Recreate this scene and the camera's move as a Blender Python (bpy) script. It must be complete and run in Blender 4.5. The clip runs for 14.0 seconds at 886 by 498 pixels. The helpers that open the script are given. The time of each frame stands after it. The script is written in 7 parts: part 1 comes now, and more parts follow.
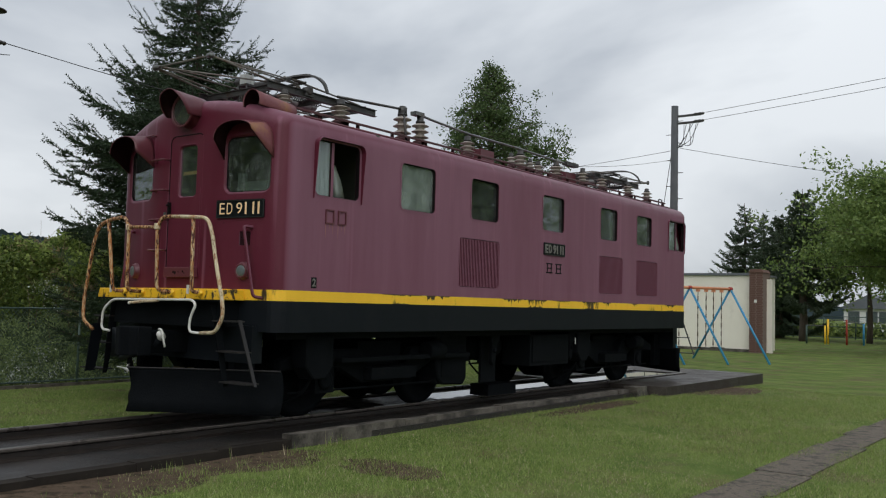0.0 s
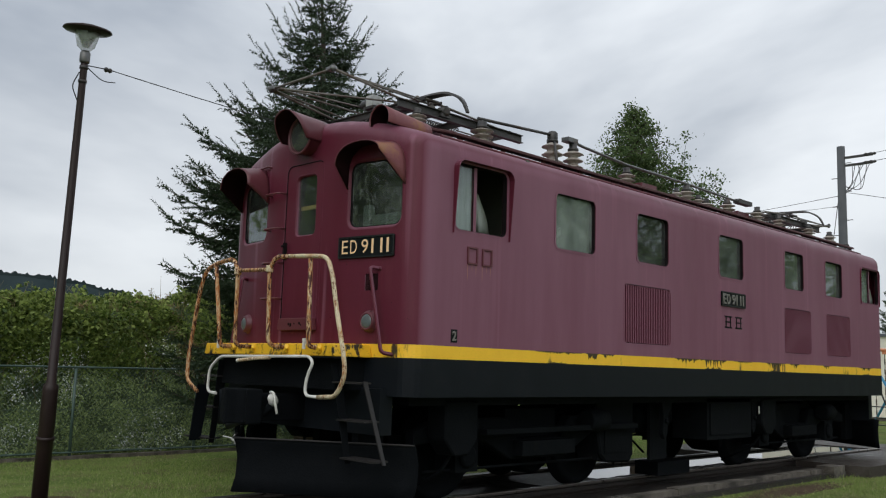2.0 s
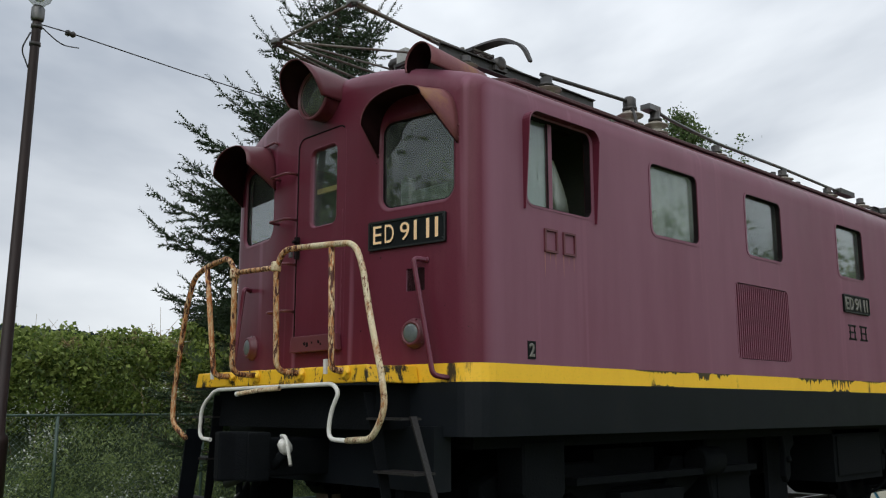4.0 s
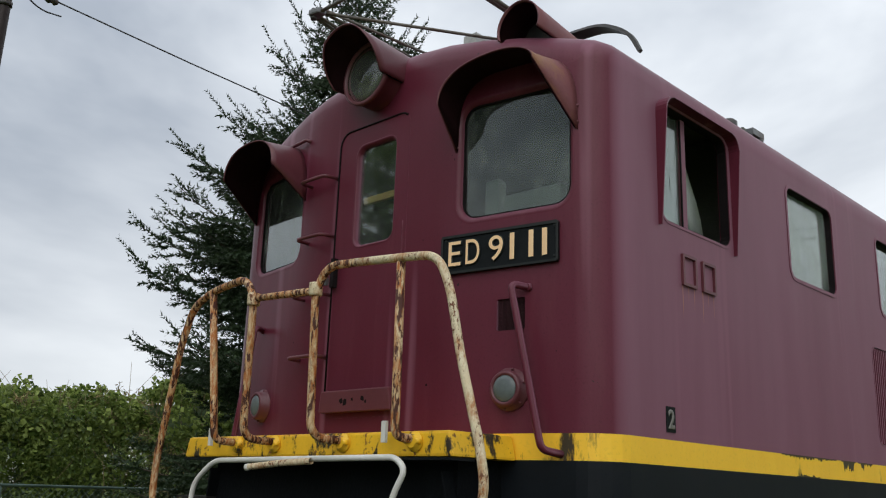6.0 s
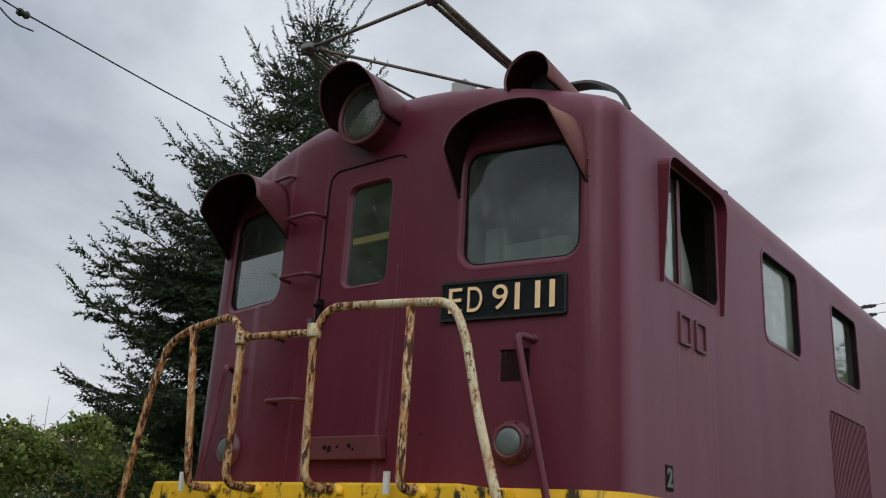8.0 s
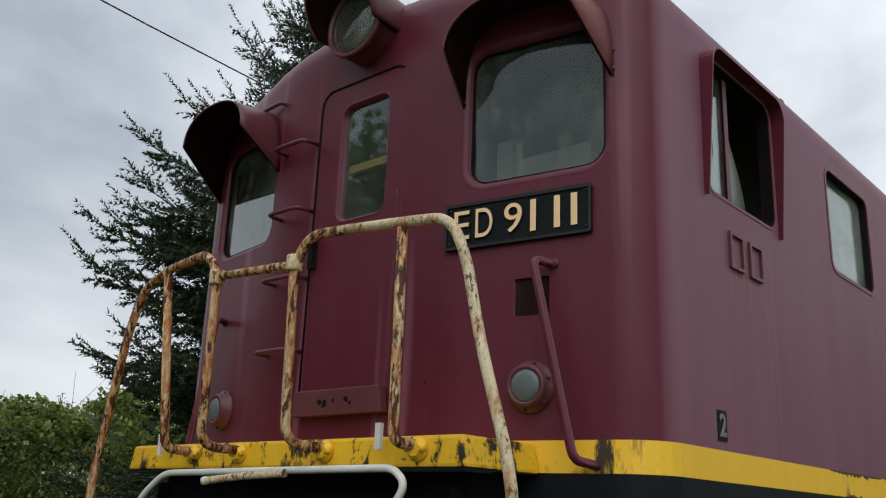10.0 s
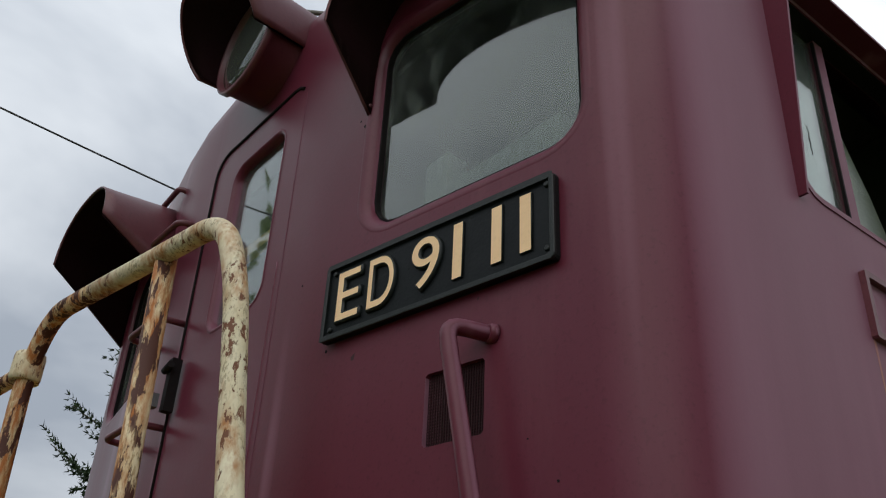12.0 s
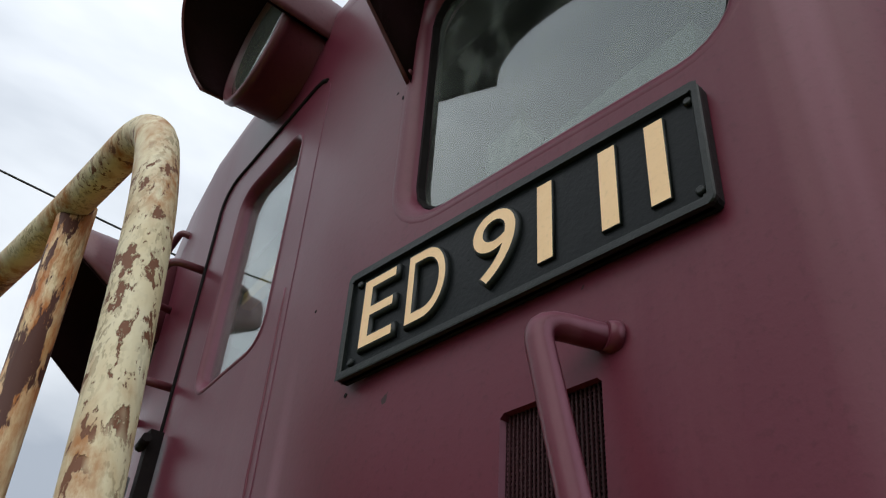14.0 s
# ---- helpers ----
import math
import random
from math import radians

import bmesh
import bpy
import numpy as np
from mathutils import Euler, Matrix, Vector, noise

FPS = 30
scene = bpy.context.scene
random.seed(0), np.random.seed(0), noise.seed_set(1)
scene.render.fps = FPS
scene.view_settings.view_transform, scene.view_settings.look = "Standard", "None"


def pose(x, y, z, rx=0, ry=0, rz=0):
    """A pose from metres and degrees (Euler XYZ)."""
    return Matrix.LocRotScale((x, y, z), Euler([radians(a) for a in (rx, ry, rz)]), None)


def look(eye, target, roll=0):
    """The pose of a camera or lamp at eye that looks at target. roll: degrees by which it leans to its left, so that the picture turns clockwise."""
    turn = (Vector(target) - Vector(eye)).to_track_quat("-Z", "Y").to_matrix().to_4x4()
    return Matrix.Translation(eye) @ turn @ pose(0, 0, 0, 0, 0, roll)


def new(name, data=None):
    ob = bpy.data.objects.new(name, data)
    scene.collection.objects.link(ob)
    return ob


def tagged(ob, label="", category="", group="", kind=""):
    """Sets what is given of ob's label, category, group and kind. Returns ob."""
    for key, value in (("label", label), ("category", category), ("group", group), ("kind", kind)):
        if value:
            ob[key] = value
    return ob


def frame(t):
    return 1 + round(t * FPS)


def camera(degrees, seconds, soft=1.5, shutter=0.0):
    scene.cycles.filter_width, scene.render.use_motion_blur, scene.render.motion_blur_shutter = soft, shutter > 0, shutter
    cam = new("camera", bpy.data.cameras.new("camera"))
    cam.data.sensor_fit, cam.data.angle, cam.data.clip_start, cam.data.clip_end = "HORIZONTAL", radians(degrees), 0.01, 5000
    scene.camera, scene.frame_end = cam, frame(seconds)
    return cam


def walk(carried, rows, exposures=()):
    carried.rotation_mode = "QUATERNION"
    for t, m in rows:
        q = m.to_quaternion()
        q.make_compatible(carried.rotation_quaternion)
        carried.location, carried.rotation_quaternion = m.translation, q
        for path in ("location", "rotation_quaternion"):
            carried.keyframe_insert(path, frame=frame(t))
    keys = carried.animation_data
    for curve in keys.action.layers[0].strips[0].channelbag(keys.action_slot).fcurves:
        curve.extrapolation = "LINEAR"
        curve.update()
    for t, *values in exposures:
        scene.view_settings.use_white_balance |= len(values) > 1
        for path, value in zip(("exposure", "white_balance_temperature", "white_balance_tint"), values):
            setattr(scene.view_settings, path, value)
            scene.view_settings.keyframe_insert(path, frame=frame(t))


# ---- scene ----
cam = camera(52.3, 14.0, soft=1.15)
PATH = [
    (0, (8.197, -6.135, 1.563), (6.993, -4.543, 1.687), 1.5),
    (0.5, (7.994, -5.894, 1.572), (6.773, -4.317, 1.72), 1.7),
    (1, (7.664, -5.622, 1.509), (6.396, -4.087, 1.696), 1.6),
    (1.5, (7.305, -5.25, 1.507), (5.935, -3.81, 1.731), 1.8),
    (2, (6.835, -4.947, 1.5), (5.428, -3.549, 1.758), 1.7),
    (2.5, (6.453, -4.589, 1.45), (4.99, -3.255, 1.729), 1.9),
    (3, (5.959, -4.274, 1.379), (4.485, -2.952, 1.66), 1.0),
    (3.2, (5.805, -4.157, 1.392), (4.335, -2.832, 1.683), 0.5),
    (5.3, (3.932, -3.067, 1.409), (2.567, -1.674, 1.852), 1.3),
    (5.5, (3.796, -3.031, 1.44), (2.436, -1.637, 1.892), 1.6),
    (6, (3.515, -2.998, 1.421), (2.157, -1.624, 1.939), 2.0),
    (6.5, (3.339, -3.003, 1.442), (2.033, -1.588, 1.982), 2.1),
    (7, (3.238, -3.1, 1.444), (2.001, -1.625, 1.983), 2.3),
    (7.5, (3.168, -3.205, 1.425), (1.987, -1.703, 2.017), 2.6),
    (8, (3.139, -3.234, 1.434), (1.948, -1.752, 2.053), 3.3),
    (8.5, (3.13, -3.229, 1.422), (1.92, -1.73, 1.958), 3.8),
    (8.7, (3.12, -3.221, 1.398), (1.904, -1.712, 1.894), 3.7),
    (10.8, (2.693, -1.85, 1.412), (1.353, -0.554, 2.135), 2.2),
    (11, (2.654, -1.65, 1.453), (1.293, -0.404, 2.224), 3.0),
    (11.5, (2.403, -1.252, 1.527), (1.041, -0.086, 2.415), 2.8),
    (12, (2.157, -0.925, 1.608), (0.79, 0.132, 2.616), 2.9),
    (12.5, (1.955, -0.687, 1.698), (0.587, 0.243, 2.822), 4.6),
    (13, (1.733, -0.594, 1.752), (0.457, 0.361, 2.961), 2.9),
    (13.5, (1.622, -0.562, 1.786), (0.373, 0.393, 3.022), 2.5),
    (14, (1.615, -0.552, 1.774), (0.295, 0.33, 2.99), 4.3),
]
walk(cam, [(t, look(eye, target, roll)) for t, eye, target, roll in PATH],
     exposures=[(0, 0.08), (3, 0.22), (5.5, 0.25), (7.5, 0.10), (8.5, 0.0), (11, 0.24), (11.5, 0.05), (12, 0.06), (12.5, 0.12), (13, 0.2), (13.5, 0.46), (14, 0.32)])

# ---- world and light ----
world = bpy.data.worlds.new("overcast")
scene.world = world
world.use_nodes = True
wn, wl = world.node_tree.nodes, world.node_tree.links
wn.clear()


def wnode(kind, **kw):
    n = wn.new(kind)
    for k, v in kw.items():
        n.inputs[k].default_value = v
    return n


SUN_EL, SUN_AZ = radians(42), radians(144)
sky = wn.new("ShaderNodeTexSky")
sky.sky_type = "NISHITA"
sky.sun_disc = False
sky.sun_elevation, sky.sun_rotation = SUN_EL, SUN_AZ
coord = wn.new("ShaderNodeTexCoord")
stretch = wn.new("ShaderNodeMapping")
stretch.inputs["Scale"].default_value = (1.0, 1.0, 1.9)
big = wnode("ShaderNodeTexNoise", Scale=1.5, Detail=6.0, Roughness=0.5, Distortion=0.25)
ramp = wn.new("ShaderNodeValToRGB")
ramp.color_ramp.elements[0].position, ramp.color_ramp.elements[0].color = 0.38, (0.33, 0.37, 0.43, 1)
ramp.color_ramp.elements[1].position, ramp.color_ramp.elements[1].color = 0.62, (0.775, 0.812, 0.850, 1)
tint = wn.new("ShaderNodeMixRGB")
tint.blend_type = "MIX"
tint.inputs[0].default_value = 0.04
skydim = wn.new("ShaderNodeMixRGB")
skydim.blend_type = "MULTIPLY"
skydim.inputs[0].default_value = 1.0
skydim.inputs[2].default_value = (0.1, 0.1, 0.1, 1)
back = wnode("ShaderNodeBackground", Strength=1.12)
out = wn.new("ShaderNodeOutputWorld")
rise = wn.new("ShaderNodeSeparateXYZ")
lift = wn.new("ShaderNodeMapRange")
lift.inputs[1].default_value, lift.inputs[2].default_value = 0.0, 0.75
lift.inputs[3].default_value, lift.inputs[4].default_value = 0.77, 1.20
zen = wn.new("ShaderNodeVectorMath")
zen.operation = "SCALE"
wl.new(coord.outputs["Generated"], rise.inputs[0])
wl.new(rise.outputs[2], lift.inputs[0])
wl.new(lift.outputs[0], zen.inputs["Scale"])
wl.new(coord.outputs["Generated"], stretch.inputs["Vector"])
wl.new(stretch.outputs[0], big.inputs["Vector"])
wl.new(big.outputs["Fac"], ramp.inputs[0])
wl.new(sky.outputs[0], skydim.inputs[1])
wl.new(ramp.outputs[0], tint.inputs[1])
wl.new(skydim.outputs[0], tint.inputs[2])
wl.new(tint.outputs[0], zen.inputs[0])
wl.new(zen.outputs[0], back.inputs[0])
wl.new(back.outputs[0], out.inputs[0])

sun = new("sun", bpy.data.lights.new("sun", "SUN"))
sun.data.energy, sun.data.angle, sun.data.color = 0.85, radians(60), (1.0, 0.97, 0.93)
sun.matrix_world = look((13, -18, 20), (0, 0, 0))

# ---- materials ----


def surf(name, c1, c2, scale=6.0, rough=0.6, metal=0.0, bump=0.2, fine=60.0, stretch=(1, 1, 1), c3=None, spots=3.0, edge=(0.55, 0.7),
         rvar=0.12, spec=0.5, dist=0.02, seed=0.0, chalk_and_sheen=None, c4=None, pits=60.0, edge4=(0.62, 0.66), wavy=0.0):
    """A noise-driven surface: c1 to c2 at two scales, c3 as stains or chips of their own shape."""
    m = bpy.data.materials.new(name)
    m.use_nodes = True
    n, l = m.node_tree.nodes, m.node_tree.links
    b = n["Principled BSDF"]
    tc = n.new("ShaderNodeTexCoord")
    mp = n.new("ShaderNodeMapping")
    mp.inputs["Scale"].default_value = stretch
    mp.inputs["Location"].default_value = (seed, seed * 0.7, seed * 1.3)
    l.new(tc.outputs["Object"], mp.inputs["Vector"])

    def tex(s, detail=5.0, rough_=0.6, plain=False):
        t = n.new("ShaderNodeTexNoise")
        t.inputs["Scale"].default_value, t.inputs["Detail"].default_value, t.inputs["Roughness"].default_value = s, detail, rough_
        l.new((tc.outputs["Object"] if plain else mp.outputs[0]), t.inputs["Vector"])
        return t

    def mix(fac, a, c):
        x = n.new("ShaderNodeMixRGB")
        l.new(fac, x.inputs[0])
        for i, v in ((1, a), (2, c)):
            if isinstance(v, tuple):
                x.inputs[i].default_value = (*v, 1)
            else:
                l.new(v, x.inputs[i])
        return x.outputs[0]

    def band(src, lo, hi):
        r = n.new("ShaderNodeMapRange")
        r.inputs[1].default_value, r.inputs[2].default_value = lo, hi
        l.new(src, r.inputs[0])
        return r.outputs[0]

    large, small = tex(scale), tex(fine, 3.0, plain=True)
    col = mix(band(large.outputs["Fac"], 0.3, 0.7), c1, c2)
    dark = tuple(v * 0.8 for v in c1)
    col = mix(band(small.outputs["Fac"], 0.55, 0.85), col, dark)
    if c3:
        st = tex(spots, 8.0, 0.7)
        col = mix(band(st.outputs["Fac"], *edge), col, c3)
    if c4:
        pt = tex(pits, 3.0, 0.6, plain=True)
        col = mix(band(pt.outputs["Fac"], *edge4), col, c4)
    # Paler on +x and upward faces: chalky fading plus sky sheen mixed into colour
    if chalk_and_sheen:
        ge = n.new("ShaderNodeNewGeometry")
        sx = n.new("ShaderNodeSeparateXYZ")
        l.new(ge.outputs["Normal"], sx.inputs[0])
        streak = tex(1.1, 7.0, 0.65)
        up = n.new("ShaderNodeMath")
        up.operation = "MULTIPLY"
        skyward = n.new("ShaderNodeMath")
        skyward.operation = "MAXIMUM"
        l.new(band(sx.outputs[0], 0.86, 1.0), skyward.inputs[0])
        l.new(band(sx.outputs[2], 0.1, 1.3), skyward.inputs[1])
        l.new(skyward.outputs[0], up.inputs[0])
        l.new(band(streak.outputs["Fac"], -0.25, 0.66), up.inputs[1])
        col = mix(up.outputs[0], col, chalk_and_sheen)
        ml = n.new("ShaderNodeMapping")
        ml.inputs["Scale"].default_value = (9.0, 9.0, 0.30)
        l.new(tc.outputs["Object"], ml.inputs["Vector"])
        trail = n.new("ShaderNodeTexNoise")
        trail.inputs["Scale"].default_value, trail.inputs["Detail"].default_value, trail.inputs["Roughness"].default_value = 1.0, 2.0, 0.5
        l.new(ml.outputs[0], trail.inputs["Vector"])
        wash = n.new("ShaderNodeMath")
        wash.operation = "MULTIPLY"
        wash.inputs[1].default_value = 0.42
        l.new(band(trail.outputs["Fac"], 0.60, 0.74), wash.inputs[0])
        col = mix(wash.outputs[0], col, tuple(v * 1.25 for v in chalk_and_sheen))
    l.new(col, b.inputs["Base Color"])
    rr = n.new("ShaderNodeMapRange")
    rr.inputs[3].default_value, rr.inputs[4].default_value = max(0.02, rough - rvar), min(1.0, rough + rvar)
    l.new(large.outputs["Fac"], rr.inputs[0])
    if chalk_and_sheen:
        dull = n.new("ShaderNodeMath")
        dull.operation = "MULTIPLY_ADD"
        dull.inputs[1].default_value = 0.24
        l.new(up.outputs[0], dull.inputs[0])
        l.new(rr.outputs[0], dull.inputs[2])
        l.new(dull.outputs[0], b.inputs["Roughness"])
    else:
        l.new(rr.outputs[0], b.inputs["Roughness"])
    b.inputs["Metallic"].default_value = metal
    b.inputs["Specular IOR Level"].default_value = spec
    if bump:
        bp = n.new("ShaderNodeBump")
        bp.inputs["Strength"].default_value, bp.inputs["Distance"].default_value = bump, dist
        l.new(small.outputs["Fac"], bp.inputs["Height"])
        l.new(bp.outputs[0], b.inputs["Normal"])
        if wavy:
            bw = n.new("ShaderNodeBump")
            bw.inputs["Strength"].default_value, bw.inputs["Distance"].default_value = 1.0, wavy
            l.new(tex(2.6, 1.5, 0.4, plain=True).outputs["Fac"], bw.inputs["Height"])
            l.new(bw.outputs[0], bp.inputs["Normal"])
    return m


def leafy(name, c1, c2, rough=0.55, trans=0.25):
    """Foliage that varies leaf by leaf."""
    m = bpy.data.materials.new(name)
    m.use_nodes = True
    n, l = m.node_tree.nodes, m.node_tree.links
    b = n["Principled BSDF"]
    g = n.new("ShaderNodeNewGeometry")
    x = n.new("ShaderNodeMixRGB")
    x.inputs[1].default_value, x.inputs[2].default_value = (*c1, 1), (*c2, 1)
    l.new(g.outputs["Random Per Island"], x.inputs[0])
    l.new(x.outputs[0], b.inputs["Base Color"])
    b.inputs["Roughness"].default_value = rough
    b.inputs["Specular IOR Level"].default_value = 0.3
    tr = n.new("ShaderNodeBsdfTranslucent")
    l.new(x.outputs[0], tr.inputs[0])
    mx = n.new("ShaderNodeMixShader")
    mx.inputs[0].default_value = trans
    l.new(b.outputs[0], mx.inputs[1])
    l.new(tr.outputs[0], mx.inputs[2])
    l.new(mx.outputs[0], n["Material Output"].inputs[0])
    return m


def glassy(name, tint_=(0.75, 0.82, 0.8), dirt=0.25, film_=None, sheen=0.07, ramp=4.2, stains=0.0):
    """A thin dusty pane: clear with a sharp reflection, and a film of dust."""
    m = bpy.data.materials.new(name)
    m.use_nodes = True
    n, l = m.node_tree.nodes, m.node_tree.links
    n.remove(n["Principled BSDF"])
    tr = n.new("ShaderNodeBsdfTransparent")
    tr.inputs[0].default_value = (*tint_, 1)
    gl = n.new("ShaderNodeBsdfGlossy")
    gl.inputs["Roughness"].default_value = 0.03
    gl.inputs[0].default_value = (0.95, 0.97, 0.97, 1)
    fr = n.new("ShaderNodeLayerWeight")
    fr.inputs[0].default_value = 0.5
    pw = n.new("ShaderNodeMath")
    pw.operation = "POWER"
    pw.inputs[1].default_value = ramp
    sc = n.new("ShaderNodeMapRange")
    sc.inputs[3].default_value, sc.inputs[4].default_value = sheen, 1.0
    l.new(fr.outputs["Facing"], pw.inputs[0])
    l.new(pw.outputs[0], sc.inputs[0])
    mx = n.new("ShaderNodeMixShader")
    l.new(sc.outputs[0], mx.inputs[0])
    l.new(tr.outputs[0], mx.inputs[1])
    l.new(gl.outputs[0], mx.inputs[2])
    df = n.new("ShaderNodeBsdfDiffuse")
    df.inputs[0].default_value = (0.47, 0.53, 0.48, 1)
    tc = n.new("ShaderNodeTexCoord")
    ns = n.new("ShaderNodeTexNoise")
    ns.inputs["Scale"].default_value, ns.inputs["Detail"].default_value = 5.0, 6.0
    l.new(tc.outputs["Object"], ns.inputs["Vector"])
    rg = n.new("ShaderNodeMapRange")
    rg.inputs[1].default_value, rg.inputs[2].default_value, rg.inputs[3].default_value, rg.inputs[4].default_value = 0.35, 0.8, *(film_ or (dirt * 0.35, dirt * 1.6))
    l.new(ns.outputs["Fac"], rg.inputs[0])
    m2 = n.new("ShaderNodeMixShader")
    film = rg.outputs[0]
    if stains:
        # dried splashes and runs, a few centimetres across
        mp = n.new("ShaderNodeMapping")
        mp.inputs["Scale"].default_value = (1.0, 1.0, 0.45)
        l.new(tc.outputs["Object"], mp.inputs["Vector"])
        sp = n.new("ShaderNodeTexNoise")
        sp.inputs["Scale"].default_value, sp.inputs["Detail"].default_value, sp.inputs["Roughness"].default_value = 16.0, 7.0, 0.7
        l.new(mp.outputs[0], sp.inputs["Vector"])
        sr = n.new("ShaderNodeMapRange")
        sr.inputs[1].default_value, sr.inputs[2].default_value, sr.inputs[4].default_value = 0.50, 0.66, stains
        l.new(sp.outputs["Fac"], sr.inputs[0])
        ad = n.new("ShaderNodeMath")
        l.new(rg.outputs[0], ad.inputs[0])
        l.new(sr.outputs[0], ad.inputs[1])
        film = ad.outputs[0]
    l.new(film, m2.inputs[0])
    l.new(mx.outputs[0], m2.inputs[1])
    l.new(df.outputs[0], m2.inputs[2])
    l.new(m2.outputs[0], n["Material Output"].inputs[0])
    return m


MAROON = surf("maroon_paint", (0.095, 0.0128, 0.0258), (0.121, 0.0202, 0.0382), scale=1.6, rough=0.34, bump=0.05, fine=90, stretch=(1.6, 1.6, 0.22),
              c3=(0.140, 0.036, 0.050), spots=2.2, edge=(0.54, 0.8), spec=0.27, wavy=0.006, dist=0.004, chalk_and_sheen=(0.238, 0.106, 0.149),
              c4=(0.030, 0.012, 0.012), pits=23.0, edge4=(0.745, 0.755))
MAROON_DARK = surf("maroon_hood", (0.096, 0.020, 0.029), (0.134, 0.036, 0.046), scale=3, rough=0.42, bump=0.1, fine=80,
                   c3=(0.16, 0.062, 0.035), spots=3.5, edge=(0.60, 0.74), dist=0.004)
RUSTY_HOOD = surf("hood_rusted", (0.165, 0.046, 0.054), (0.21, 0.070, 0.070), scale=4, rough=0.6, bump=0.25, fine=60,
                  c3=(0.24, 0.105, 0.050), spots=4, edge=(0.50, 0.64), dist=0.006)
ROOF_MAT = surf("roof_cover", (0.055, 0.022, 0.024), (0.09, 0.035, 0.036), scale=4, rough=0.75, bump=0.3)
YELLOW = surf("yellow_paint", (1.0, 0.60, 0.034), (0.95, 0.55, 0.030), scale=3, rough=0.45, bump=0.1, c3=(0.045, 0.030, 0.012), spots=1.7,
              edge=(0.58, 0.64), stretch=(2.4, 2.4, 0.6), dist=0.004, c4=(0.05, 0.035, 0.015), pits=9.0, edge4=(0.70, 0.74))
YELLOW_WORN = surf("yellow_worn", (0.90, 0.54, 0.022), (0.78, 0.44, 0.02), scale=5, rough=0.5, bump=0.2, c3=(0.028, 0.020, 0.012), spots=5,
                   edge=(0.54, 0.585), stretch=(1.6, 1.6, 0.8), dist=0.005, c4=(0.22, 0.085, 0.02), pits=17.0, edge4=(0.64, 0.70))
BLACK = surf("black_paint", (0.0060, 0.0080, 0.0105), (0.0100, 0.0124, 0.0158), scale=3, rough=0.5, bump=0.06, spec=0.14, c3=(0.013, 0.013, 0.013), spots=3, edge=(0.55, 0.8), dist=0.004)
GEAR = surf("running_gear", (0.0036, 0.0047, 0.0058), (0.0068, 0.0082, 0.0098), scale=5, rough=0.8, bump=0.3, spec=0.08, c3=(0.010, 0.0095, 0.0095), spots=5, edge=(0.58, 0.75))
DARKIN = surf("cab_lining", (0.075, 0.085, 0.065), (0.11, 0.12, 0.095), scale=2, rough=0.7, bump=0.1)


def rusted_pipe(name, cream, worn, rust, deep, cover, chips, bare, grain=48.0, drawn=0.28):
    """Old cream paint on a pipe: dull speckled wear, patches of orange rust, and flakes down to dark scale inside them."""
    m = bpy.data.materials.new(name)
    m.use_nodes = True
    n, l = m.node_tree.nodes, m.node_tree.links
    b = n["Principled BSDF"]
    tc = n.new("ShaderNodeTexCoord")
    mp = n.new("ShaderNodeMapping")
    mp.inputs["Scale"].default_value = (1, 1, drawn)
    l.new(tc.outputs["Object"], mp.inputs["Vector"])

    def mask(scale, lo, hi, detail=4.0):
        t = n.new("ShaderNodeTexNoise")
        t.inputs["Scale"].default_value, t.inputs["Detail"].default_value, t.inputs["Roughness"].default_value = scale, detail, 0.65
        l.new(mp.outputs[0], t.inputs["Vector"])
        r = n.new("ShaderNodeMapRange")
        r.inputs[1].default_value, r.inputs[2].default_value = lo, hi
        l.new(t.outputs["Fac"], r.inputs[0])
        return r.outputs[0]

    def calc(op, a, c):
        x = n.new("ShaderNodeMath")
        x.operation = op
        x.use_clamp = True
        for i, v in ((0, a), (1, c)):
            if isinstance(v, float):
                x.inputs[i].default_value = v
            else:
                l.new(v, x.inputs[i])
        return x.outputs[0]

    def over(fac, a, c):
        x = n.new("ShaderNodeMixRGB")
        l.new(fac, x.inputs[0])
        if isinstance(a, tuple):
            x.inputs[1].default_value = (*a, 1)
        else:
            l.new(a, x.inputs[1])
        x.inputs[2].default_value = (*c, 1)
        return x.outputs[0]

    area = mask(13.0, cover, cover + 0.16)
    col = over(mask(22.0, 0.35, 0.70), cream, worn)
    speck = calc("MULTIPLY", mask(210.0, 0.50, 0.58, 2.0), mask(17.0, 0.42, 0.62))
    col = over(calc("MULTIPLY", speck, 0.9), col, tuple(0.55 * v for v in worn))
    orange = calc("MULTIPLY", area, mask(75.0, 0.36, 0.58, 6.0))
    col = over(orange, col, rust)
    flake = calc("MULTIPLY", mask(grain, chips, chips + 0.035, 5.0), mask(9.0, bare, bare + 0.06))
    col = over(flake, col, deep)
    l.new(col, b.inputs["Base Color"])
    b.inputs["Roughness"].default_value = 0.62
    b.inputs["Specular IOR Level"].default_value = 0.35
    high = calc("SUBTRACT", 1.0, calc("MAXIMUM", flake, calc("MULTIPLY", speck, 0.4)))
    bp = n.new("ShaderNodeBump")
    bp.inputs["Strength"].default_value, bp.inputs["Distance"].default_value = 0.7, 0.0016
    l.new(high, bp.inputs["Height"])
    l.new(bp.outputs[0], b.inputs["Normal"])
    return m


